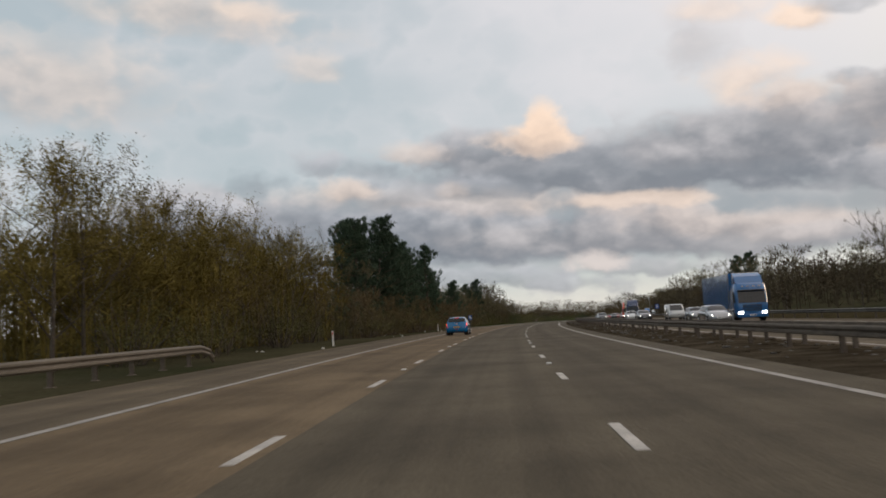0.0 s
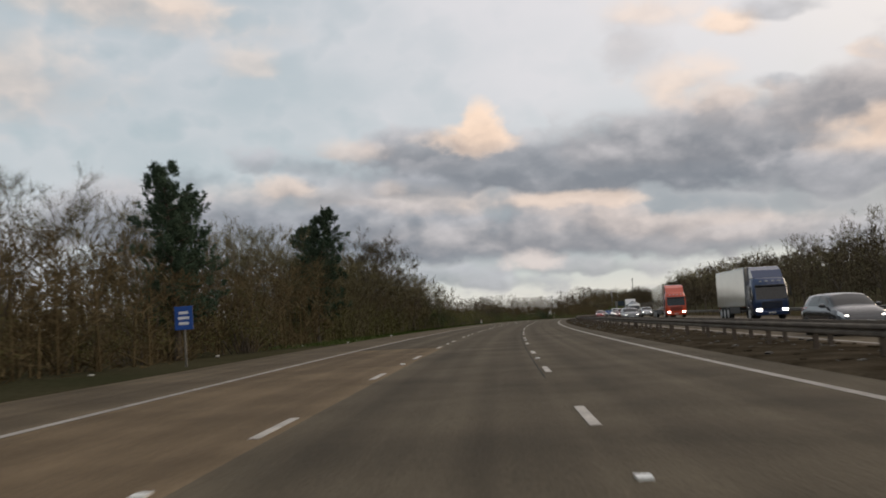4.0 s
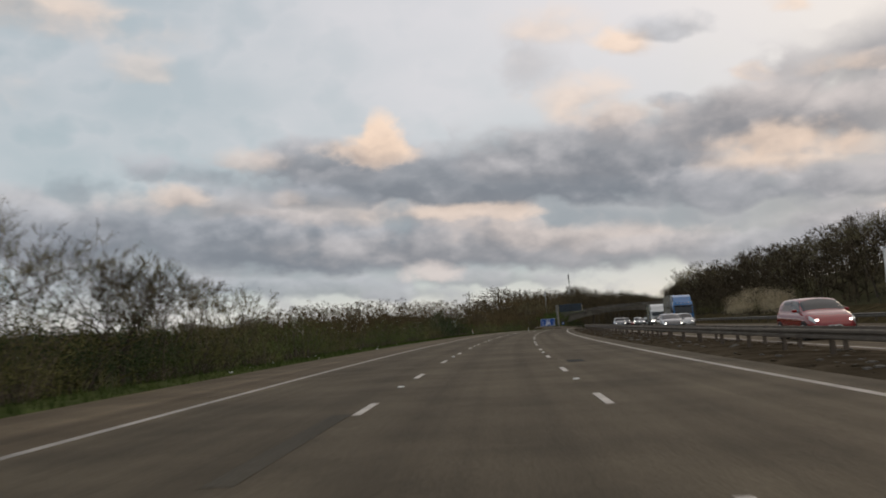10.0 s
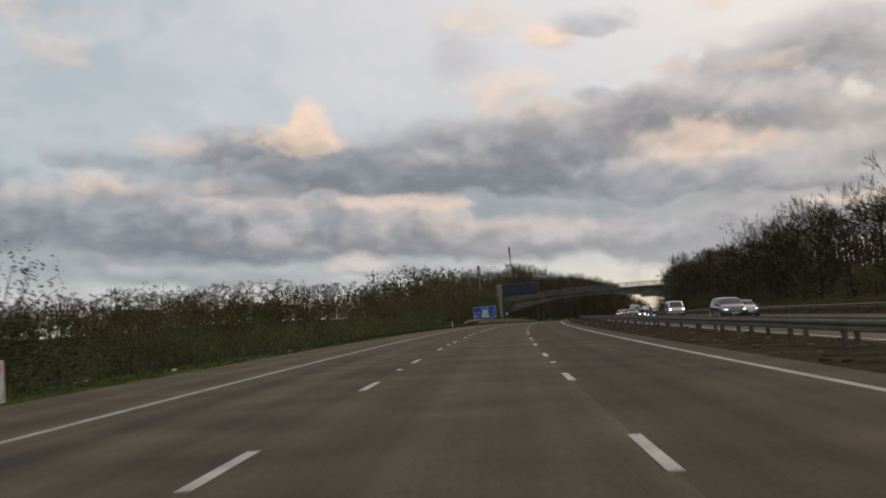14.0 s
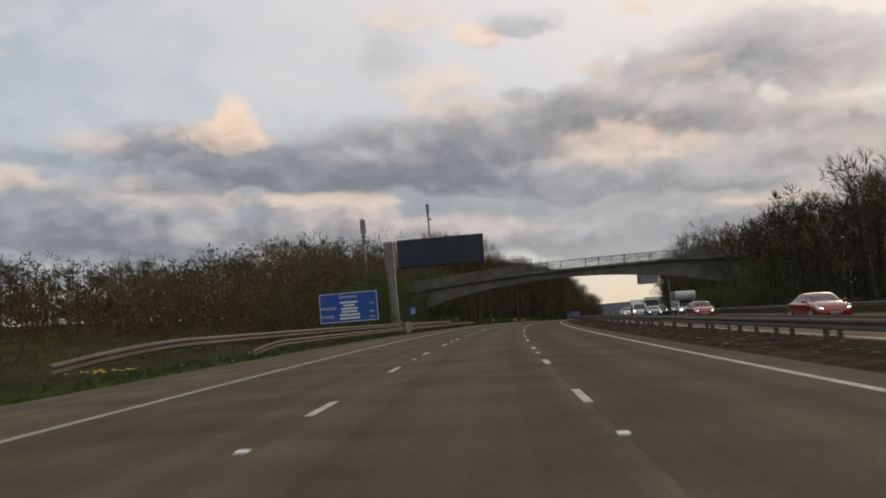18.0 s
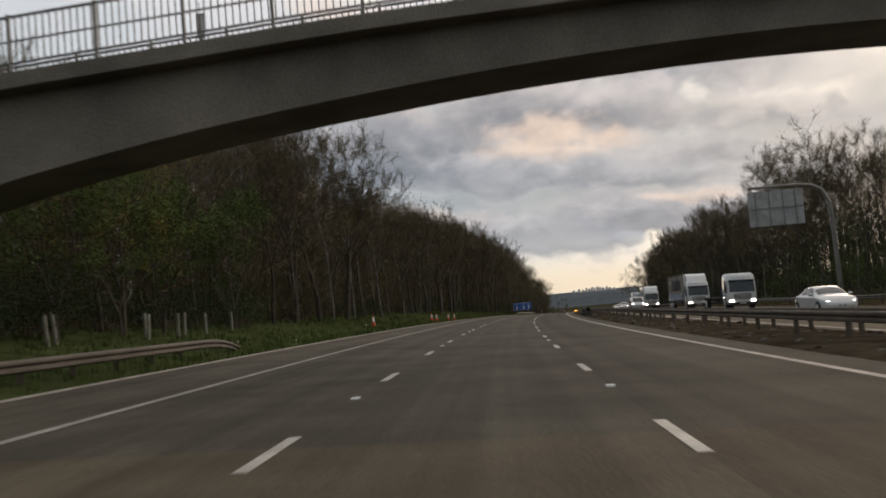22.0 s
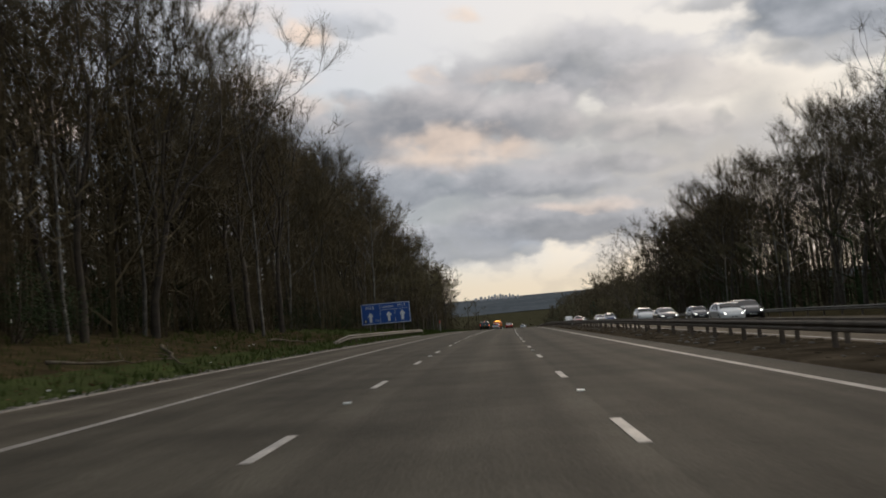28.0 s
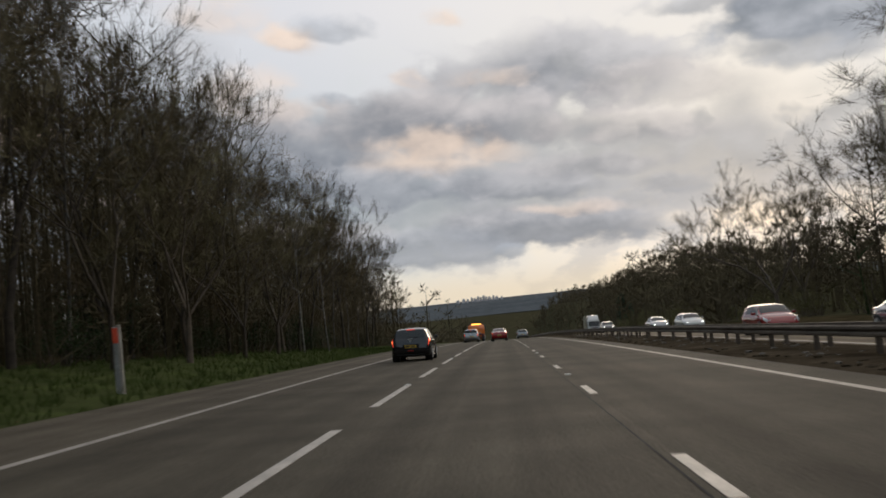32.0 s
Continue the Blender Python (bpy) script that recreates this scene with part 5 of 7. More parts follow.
# far side
row(BARE, 20, 330, 10, 27, 34, 6.5, 9.0)
row(TWIGGY, 10, 420, 20, 26, 31, 3, 5)
row(PINE, 150, 172, 12, 31, 35, 8, 9.5)
row(BARE, 330, 500, 9, 29, 36, 7, 9.5)
row(BARE, 500, 640, 8, 29, 36, 9, 12)
row(TWIGGY, 340, 660, 18, 26.5, 30, 3, 5)
row(SCRUB, 420, 700, 10, 26, 29, 2, 3.6)
for s, h in ((418, 3.6), (423, 4.1), (429, 4.6), (434, 4.4), (440, 4.2), (446, 3.8)):
    plant(FLOWER, s, rt.uniform(26, 27.6), h, 0)
crowd(TALL, 630, 1062, 5.4, 27.5, 37, RIGHT_TOP, .88, 1.1)
crowd(BIRCH, 760, 1046, 12, 27.5, 31, RIGHT_TOP, .75, .95)
row(BARE, 650, 1040, 16, 27, 32, 8, 12)
row(BUSH, 660, 780, 12, 26.5, 29, 4, 7)
plant(OAK, 1076, 27, 18.1, 0), plant(OAK, 1090, 34, 17, 1), plant(OAK, 1056, 31, 17, 1), plant(OAK, 935, 29, 18, 0), plant(OAK, 1026, 30, 21.3, 1), plant(OAK, 1003, 31, 20, 1)
row(SCRUB, 1040, 1200, 6, 26, 31, 2.5, 4.5)
row(BARE, 1090, 1300, 9, 27, 40, 7, 10)
plant(PINE, 1215, 30, 10), plant(PINE, 1222, 33, 8)


def woods(name, label, count, s0, s1, u0, u1, top, mat, seed, twigs=60, thick=.04, reach=.22, low=.12, bias=.65, leafy=False):
    """Trees too many to count behind the single ones: slim trunks with fans of twigs."""
    r = random.Random(seed)
    st = Stuff()
    twigs, thick = int(twigs * .8), thick * 1.12
    for _ in range(count):
        s, u = r.uniform(s0, s1), r.uniform(u0, u1)
        z = ground_z(s, u)
        h = max(1.5, top(s, u) * (1 + .28 * noise.noise(Vector((s * .07, u * .1, seed))) + r.gauss(0, .06)))
        a = at(s, u, z - .2)
        b = a + Vector((r.gauss(0, .03), r.gauss(0, .03), 1)) * h * .86
        st.spike(a, b, thick * 1.6 + h * .004)
        bunches = max(5, twigs // 26)
        for _ in range(bunches):
            k = low + (1 - low) * r.random() ** bias
            w = h * reach * math.sin(min(1, (k - low) / (1 - low) * .80 + .20) * 2.75) ** .6 * r.random() ** .5
            g = r.uniform(0, 6.2832)
            o = Vector((math.cos(g), math.sin(g), 0))
            c = a.lerp(b, k) + o * w
            size = (.35 + .062 * h) * r.uniform(.6, 1.25) * (.75 if leafy else 1)
            foot = a.lerp(b, max(0, k - .16))
            st.blade(foot, c, thick * 1.4, r)
            for _ in range(twigs // bunches):
                e = Vector((r.gauss(0, 1), r.gauss(0, 1), r.gauss(.35, .8))).normalized()
                p = c + e * size * r.random() ** .5
                if leafy:
                    st.leaf(p, thick * r.uniform(1.0, 2.3), r)
                    continue
                d = (e * .8 + o * .25 + Vector((r.gauss(0, .25), r.gauss(0, .25), r.uniform(.1, .7)))).normalized()
                le = (.25 + .026 * h) * r.uniform(.5, 1.25)
                st.blade(p - d * le * .4, p + d * le, thick * r.uniform(.5, 1.3), r)
    ob = new(name, st.mesh(name, mat))
    return tagged(ob, label, "woodland", kind="stuff")


woods("woodland", "dense dark trees of the roadside wood", 860, 738, 1140, -40, -19.5, lambda s, u: ramp(s, LEFT_TOP) * .93, M["twig"], 1, 450, .025, .24, .04)
woods("woodland", "dark depth of the roadside wood", 640, 735, 1180, -80, -44, lambda s, u: ramp(s, ((735, 13), (770, 20), (1000, 20), (1180, 14))), M["twig"], 12, 100, .14, .26, .02)
woods("woodland", "golden-olive hedge of young willows", 215, 42, 84, -26, -16, lambda s, u: 7.3, M["leaf_olive"], 21, 320, .022, .32, .03)
woods("woodland", "brown thicket behind the roadside trees", 560, 50, 270, -34, -18, lambda s, u: ramp(s, ((40, 7), (180, 7.5), (240, 7.5), (270, 4.5))), M["twig_warm"], 2, 190, .018, .30, .03)
woods("woodland", "brown depth behind the roadside trees", 340, 20, 280, -70, -34, lambda s, u: ramp(s, ((30, 7), (180, 7.5), (240, 8), (270, 5))), M["twig_warm"], 13, 60, .09, .32, .02)
woods("woodland", "brown thicket on the far bank", 640, -20, 660, 27, 54, lambda s, u: ramp(s, ((-20, 7.0), (300, 7.5), (380, 7.5), (500, 8.5), (560, 9.5), (640, 12), (660, 12))), M["twig_dark"], 3, 240, .045, .36, .02)
woods("woodland", "brown depth on the far bank", 420, -20, 700, 50, 95, lambda s, u: ramp(s, ((-20, 7), (300, 6.5), (640, 8.5), (660, 10))), M["twig_dark"], 14, 60, .11, .34, .02)
woods("woodland", "dense dark wood on the far bank", 520, 640, 1056, 28.5, 50, lambda s, u: ramp(s, RIGHT_TOP) * .86, M["twig_dark"], 4, 400, .029, .26, .02)
woods("woodland", "dark depth of the far bank's wood", 300, 640, 1056, 52, 95, lambda s, u: ramp(s, ((640, 10), (700, 13), (800, 15), (1056, 15))), M["twig_dark"], 15, 80, .13, .28, .02)
woods("woodland", "distant brown wood beyond the fields", 760, 420, 780, -170, -44, lambda s, u: ramp(s, ((420, 4), (560, 5.0), (640, 7.5), (700, 11), (760, 14))), M["twig_warm"], 5, 440, .052, .50, .02, 1.15)
woods("woodland", "brown thicket under the footbridge end", 430, 636, 748, -48, -19.5, lambda s, u: ramp(s, ((640, 6), (680, 9.5), (710, 14), (745, 18))), M["twig_warm"], 6, 210, .032, .36, .03, 1.0)
woods("woodland", "low brown scrub behind the verge", 620, 270, 570, -36, -17, lambda s, u: ramp(s, ((270, 4.4), (340, 3.4), (400, 2.3), (430, 1.7), (440, 2.9), (480, 2.7), (570, 2.2))), M["leaf_scrub"], 7, 250, .026, .50, .02, 1.0, True)
woods("woodland", "distant dark wood down the valley", 300, 1130, 1700, -90, -15, lambda s, u: 14, M["twig"], 8, 90, .14, .30, .02)
woods("woodland", "distant dark wood down the valley", 760, 1090, 1800, 26, 110, lambda s, u: 10, M["twig"], 9, 90, .13, .34, .02)
woods("woodland", "far lowland woods under the horizon", 600, 1700, 2500, -600, 700, lambda s, u: 12, M["twig"], 16, 40, .5, .5, .02)
woods("woodland", "dark wooded rise past the last oaks", 260, 1085, 1340, 27, 62, lambda s, u: ramp(s, ((1085, 12), (1200, 17), (1340, 10))), M["twig"], 17, 220, .095, .34, .02)
woods("woodland", "dense bare roadside trees", 190, 196, 288, -24, -14.8, lambda s, u: ramp(s, ((196, 8.6), (228, 8.8), (240, 7.4), (258, 5.6), (272, 5.4), (288, 3.6))), M["twig_olive"], 18, 320, .024, .32, .03)
woods("scrub_field", "rough low scrub over the wet field", 420, 566, 655, -60, -17, lambda s, u: 1.3, M["leaf_scrub"], 19, 60, .02, .8, .05)
woods("undergrowth", "brown thicket in front of the roadside pines", 150, 86, 196, -17, -14.2, lambda s, u: 5.0, M["twig_warm"], 34, 230, .022, .38, .02, 1.0)
woods("undergrowth", "dull olive undergrowth beneath the bare trees", 170, 194, 292, -25, -15.6, lambda s, u: ramp(s, ((194, 5.6), (240, 5.2), (270, 3.6), (292, 2.6))), M["leaf_scrub"], 35, 230, .028, .42, .02, 1.1, True)
woods("undergrowth", "dull olive bushes along the verge", 165, 194, 350, -17.2, -14.4, lambda s, u: ramp(s, ((194, 3.8), (250, 3.4), (275, 3.7), (315, 3.5), (350, 2.6))), M["leaf_scrub"], 36, 260, .026, .50, .02, 1.1, True)
woods("woodland", "low brown depth behind the scrub", 520, 250, 470, -110, -30, lambda s, u: ramp(s, ((250, 5.2), (340, 4.6), (470, 3.6))), M["leaf_scrub"], 37, 120, .085, .60, .0, 1.2, True)
woods("woodland", "close dark crowns of the far bank", 210, 330, 700, 27, 38, lambda s, u: ramp(s, ((330, 6.5), (420, 7), (500, 8.5), (580, 9), (640, 12), (700, 13))), M["twig_dark"], 38, 330, .05, .34, .02)
woods("undergrowth", "brown saplings along the edge of the roadside wood", 230, 738, 1140, -27, -19.5, lambda s, u: 5.2, M["twig"], 39, 170, .022, .34, .02, .9)
woods("undergrowth", "low dull scrub at the far edge of the field", 820, 440, 860, -185, -46, lambda s, u: 5.4, M["leaf_scrub"], 40, 120, .085, .70, .0, 1.2, True)
woods("undergrowth", "dark evergreen growth deep in the roadside wood", 300, 742, 1120, -66, -28, lambda s, u: 8.0, M["leaf_dark"], 44, 150, .062, .45, .0, 1.1, True)
woods("undergrowth", "dark undergrowth beneath the roadside wood", 520, 740, 1140, -44, -22.5, lambda s, u: 4.4, M["leaf_dark"], 31, 110, .05, .6, .02, 1.2, True)
woods("undergrowth", "dark undergrowth beneath the far bank's wood", 420, 640, 1060, 29, 46, lambda s, u: 3.4, M["leaf_dark"], 32, 110, .055, .6, .02, 1.2, True)
woods("undergrowth", "brown undergrowth beneath the roadside trees", 380, 60, 290, -32, -19, lambda s, u: 3.0, M["twig_warm"], 33, 90, .045, .6, .02, 1.2)
woods("woodland", "dense dark trees where the wood ends", 165, 995, 1150, -36, -18, lambda s, u: ramp(s, LEFT_TOP) * .9, M["twig"], 22, 420, .028, .25, .03)
# tall oaks that stand over the far wood
plant(OAK, 801, 32.1, 21.6, 0), plant(OAK, 809, 40.5, 24.8, 1), plant(OAK, 797, 37, 21, 1)
woods("woodland", "close dark crowns of the roadside wood", 125, 850, 948, -34, -20, lambda s, u: ramp(s, LEFT_TOP) * .92, M["twig"], 41, 330, .042, .25, .10)
woods("woodland", "olive-tinged trees of the far bank", 110, 880, 1050, 28, 40, lambda s, u: ramp(s, RIGHT_TOP) * .84, M["twig_dark"], 42, 320, .045, .27, .05)
woods("woodland", "dark evergreen growth within the far wood", 120, 720, 1060, 28.5, 42, lambda s, u: 10, M["leaf_dark"], 43, 300, .055, .34, .02, .9, True)
# the slimmer pine beside the tallest
plant(PINE, 126.9, -16.4, 12.5)

# ---- vehicles ----
def paint(name, c, metal=.35):
    m = shade(name, .11, metal, (tuple(x * .95 for x in c), c), .8, 3, 0, .5)
    m.node_tree.nodes["Principled BSDF"].inputs["Coat Weight"].default_value = .6
    for n in m.node_tree.nodes:
        if n.bl_idname == "ShaderNodeMixRGB":
            n.inputs[0].default_value = .05
    return m


PAINT = {
    "blue": paint("car_paint_blue", (.002, .135, .34), 0), "silver": paint("car_paint_silver", (.30, .31, .32), .6), "white": paint("car_paint_white", (.52, .52, .51), 0),
    "dark": paint("car_paint_dark_grey", (.045, .047, .052)), "black": paint("car_paint_black", (.012, .012, .014)), "red": paint("car_paint_red", (.23, .010, .010), .05), "slate": paint("car_paint_slate", (.085, .092, .10), .2),
    "navy": paint("car_paint_navy", (.02, .04, .10)), "orange": paint("lorry_paint_orange", (.62, .15, .02), 0), "lorry_red": paint("lorry_paint_red", (.55, .07, .03), 0),
    "lorry_blue": paint("lorry_paint_blue", (.03, .13, .32), 0), "grey": paint("trailer_grey", (.40, .37, .32), 0), "cream": paint("trailer_cream", (.56, .53, .47), 0),
}
# opaque panes; the shade inside the cabin is put into their dark colour
M["glass"] = shade("dark_cabin_glass", .03, 0, ((.008, .010, .011), (.016, .018, .019)), 1.2, 20, 0, .5)
M["tyre"] = shade("tyre_rubber", .85, 0, ((.010, .010, .010), (.022, .022, .021)), 6, 40, .3)
M["rim"] = shade("alloy_rim", .35, .3, ((.50, .50, .50), (.64, .64, .64)), 5, 40, .05)
M["trim"] = shade("black_trim", .55, 0, ((.012, .012, .012), (.024, .024, .024)), 5, 40, .1)
M["plate_white"] = shade("plate_white", .5, 0, ((.60, .60, .58), (.68, .68, .66)), 4, 40, 0)
M["plate_yellow"] = shade("plate_yellow", .5, 0, ((.52, .34, .02), (.60, .40, .03)), 4, 40, 0)
M["lamp_on"] = shade("headlight_on", .2, 0, ((.8, .8, .8), (.9, .9, .9)), 4, 40, 0, glow=7.0, emit=(1.0, .93, .84))
M["lamp_off"] = shade("headlight_lens", .12, .2, ((.45, .46, .47), (.60, .61, .62)), 4, 40, 0)
M["tail_on"] = shade("tail_light_on", .25, 0, ((.45, .02, .015), (.55, .03, .02)), 4, 40, 0, glow=.55, emit=(1.0, .07, .03))
M["brake_on"] = shade("brake_lamp_on", .25, 0, ((.6, .06, .02), (.7, .08, .03)), 4, 40, 0, glow=2.2, emit=(1.0, .22, .06))
M["tail"] = shade("tail_light_lens", .2, 0, ((.22, .012, .010), (.30, .016, .012)), 4, 40, 0)
M["beacon"] = shade("amber_beacon", .3, 0, ((.6, .25, .02), (.7, .3, .03)), 4, 40, 0, glow=4.0, emit=(1.0, .42, .05))


def loft(sections, close=True):
    bm = bmesh.new()
    rings = [[bm.verts.new(p) for p in sec] for sec in sections]
    n = len(rings[0])
    for a, b in zip(rings, rings[1:]):
        for i in range(n):
            bm.faces.new((a[i], a[(i + 1) % n], b[(i + 1) % n], b[i]))
    if close:
        bm.faces.new(rings[0][::-1]), bm.faces.new(rings[-1])
    bmesh.ops.recalc_face_normals(bm, faces=bm.faces)
    for f in bm.faces:
        f.smooth = True
    return bm


def wheel_meshes():
    tyre, rim = bmesh.new(), bmesh.new()
    N = 20
    prof = ((.62, -.10), (.93, -.105), (1.0, -.075), (1.0, .075), (.93, .105), (.62, .10))
    rings = [[tyre.verts.new((x, r0 * math.cos(6.28319 * i / N), r0 * math.sin(6.28319 * i / N))) for i in range(N)] for r0, x in prof]
    for a, b in zip(rings, rings[1:] + rings[:1]):
        for i in range(N):
            tyre.faces.new((a[i], a[(i + 1) % N], b[(i + 1) % N], b[i]))
    bmesh.ops.recalc_face_normals(tyre, faces=tyre.faces)
    for k in range(5):
        bm_box(rim, .04, .16, .56, pose(.098, 0, 0, 72 * k, 0, 0) @ pose(0, 0, .06))
    bm_tube(rim, (.05, 0, 0), (.125, 0, 0), .16, .12, 12)
    ring = [[rim.verts.new((x, r0 * math.cos(6.28319 * i / N), r0 * math.sin(6.28319 * i / N))) for i in range(N)] for r0, x in ((.68, .02), (.68, .112), (.58, .112), (.58, .02))]
    for a, b in zip(ring, ring[1:] + ring[:1]):
        for i in range(N):
            rim.faces.new((a[i], a[(i + 1) % N], b[(i + 1) % N], b[i]))
    bmesh.ops.recalc_face_normals(rim, faces=rim.faces)
    out = []
    for bm, nm, mat in ((tyre, "tyre", M["tyre"]), (rim, "rim", M["rim"])):
        me = bpy.data.meshes.new(nm)
        bm.to_mesh(me)
        bm.free()
        me.materials.append(mat)
        out.append(me)
    return out


TYRE, RIM = wheel_meshes()


def wheel(parent, x, y, r0, wide=1.0):
    """A tyre with its rim as sub-part; the rim looks outward."""
    t = piece("tyre", TYRE, parent, pose(x, y, r0, 0, 0, 0 if x > 0 else 180) @ Matrix.Diagonal((r0 / .31 * wide * .9, r0, r0, 1)))
    piece("rim", RIM, t, Matrix.Identity(4))


def plate(parent, y, z, front, w=.50):
    sgn = 1 if front else -1
    p = part("number_plate", box(w, .012, .11, pose(0, y, z)), M["plate_white" if front else "plate_yellow"], parent)
    for k in (-.13, .10):
        part("plate_bar", box(.17, .004, .06, pose(k * w / .5, y + sgn * .008, z + .025)), M["trim"], p)


HATCH = ((-1.98, .66, .40, .50, .60, .50, .63, .64), (-1.95, .78, .32, .52, .72, .62, .77, .79), (-1.90, .83, .26, .54, .87, .67, .94, .97), (-1.80, .855, .22, .56, .95, .67, 1.13, 1.18),
         (-1.66, .865, .20, .58, .98, .655, 1.30, 1.385), (-1.45, .87, .19, .58, .98, .645, 1.345, 1.43), (-.9, .87, .18, .58, .965, .64, 1.365, 1.455), (-.2, .87, .18, .57, .945, .64, 1.365, 1.46),
         (.35, .87, .18, .56, .93, .64, 1.32, 1.41), (.70, .87, .18, .56, .92, .67, 1.16, 1.235))
FRONT = ((1.05, .865, .18, .55, .90, .70, .955, 1.0), (1.45, .85, .19, .53, .83, .66, .885, .915), (1.75, .80, .21, .50, .74, .58, .775, .795), (1.90, .70, .25, .47, .64, .48, .66, .67), (1.98, .55, .32, .45, .55, .40, .56, .57))
BOOT = ((-2.32, .68, .42, .52, .66, .50, .69, .70), (-2.28, .80, .33, .55, .84, .64, .89, .91), (-2.20, .85, .27, .57, .94, .68, .99, 1.02), (-1.75, .88, .22, .58, .97, .68, 1.03, 1.07),
        (-1.40, .90, .20, .58, .965, .68, 1.15, 1.21), (-.95, .91, .19, .58, .96, .66, 1.31, 1.39), (-.4, .91, .18, .57, .95, .65, 1.345, 1.44), (.2, .91, .18, .56, .94, .65, 1.32, 1.42), (.65, .91, .18, .56, .93, .67, 1.17, 1.26))
# length, width, height, wheel radius, sections from rear to front, rear window from and to, side windows from, pillar, to
FORMS = {
    "hatch": (3.96, 1.74, 1.46, .31, HATCH + FRONT, (-1.87, -1.665), (-1.30, -.30, .82)),
    "saloon": (4.64, 1.82, 1.44, .33, BOOT + tuple((y * 1.17, w * 1.045, *r) for y, w, *r in FRONT), (-1.62, -1.02), (-1.05, -.25, .80)),
    "estate": (4.55, 1.80, 1.47, .32, tuple((y * 1.149, w * 1.035, *r) for y, w, *r in HATCH + FRONT), (-2.15, -1.92), (-1.75, -.35, .92)),
    "suv": (4.45, 1.86, 1.66, .36, tuple((y * 1.124, w * 1.07, *[k * 1.135 for k in r]) for y, w, *r in HATCH + FRONT), (-2.10, -1.87), (-1.50, -.30, .90)),
}


def shell(table):
    """The smooth skin of a car: a point for each place y along it and turn v, from the sill (0) over the belt line (5) to the roof's middle (8)."""
    t = np.array(table)

    def at_y(y):
        w, lo, mid, belt, xu, zu, zr = [sum(np.interp(y + d, t[:, 0], t[:, j]) for d in (-.03, 0, .03)) / 3 for j in range(1, 8)]
        return np.array([(0, lo), (w * .82, lo), (w * .97, lo + .10), (w, mid), (w * .985, belt - .10), (w * .93, belt), (xu, zu), (xu * .74, zu + (zr - zu) * .82), (0, zr)])

    def point(y, v, off=0.0):
        ring = at_y(y)
        i = min(7, int(v))
        f = v - i
        p0, p1, p2, p3 = ring[max(i - 1, 0)] if i else ring[1] * (-1, 1), ring[i], ring[i + 1], ring[i + 2] if i < 7 else ring[7] * (-1, 1)
        p = .5 * (2 * p1 + (p2 - p0) * f + (2 * p0 - 5 * p1 + 4 * p2 - p3) * f * f + (3 * p1 - p0 - 3 * p2 + p3) * f ** 3)
        if off:
            q = point(y, min(8, v + .05)) - point(y, max(0, v - .05))
            r = point(min(t[-1, 0], y + .02), v) - point(max(t[0, 0], y - .02), v)
            n = Vector(r).cross(Vector(q)).normalized()
            if n.dot(Vector((p[0], y * .1, p[1] - .6))) < 0:
                n = -n
            return np.array((p[0], y, p[1])) + np.array(n) * off
        return np.array((p[0], y, p[1]))
    return point


def patch(point, y0, y1, v0, v1, off, n=8, m=5, sx=1, both=False):
    """A pane or lamp lying on the skin, y0 and y1 given at its lower and upper edge."""
    bm = bmesh.new()
    grid = []
    vs = [v0 + (v1 - v0) * j / m for j in range(m + 1)]
    if both:
        cols = [(v, -1) for v in vs[:-1]] + [(v1, 1)] + [(v, 1) for v in vs[:-1][::-1]]
    else:
        cols = [(v, sx) for v in vs]
    for v, sg in cols:
        k = (v - v0) / (v1 - v0)
        a, b = y0[0] + (y0[1] - y0[0]) * k, y1[0] + (y1[1] - y1[0]) * k
        line = []
        for i in range(n + 1):
            p = point(a + (b - a) * i / n, v, off)
            line.append(bm.verts.new((p[0] * sg, p[1], p[2])))
        grid.append(line)
    for a, b in zip(grid, grid[1:]):
        for i in range(n):
            bm.faces.new((a[i], a[i + 1], b[i + 1], b[i]))
    bmesh.ops.recalc_face_normals(bm, faces=bm.faces)
    for f in bm.faces:
        f.smooth = True
    return bm


CAR_MESHES = {}


def car_mesh(key, make, mat):
    """Alike parts of alike cars share a mesh."""
    if key not in CAR_MESHES:
        bm = make()
        me = bpy.data.meshes.new(key[1])
        bm.to_mesh(me)
        bm.free()
        me.materials.append(mat)
        CAR_MESHES[key] = me
    return CAR_MESHES[key]


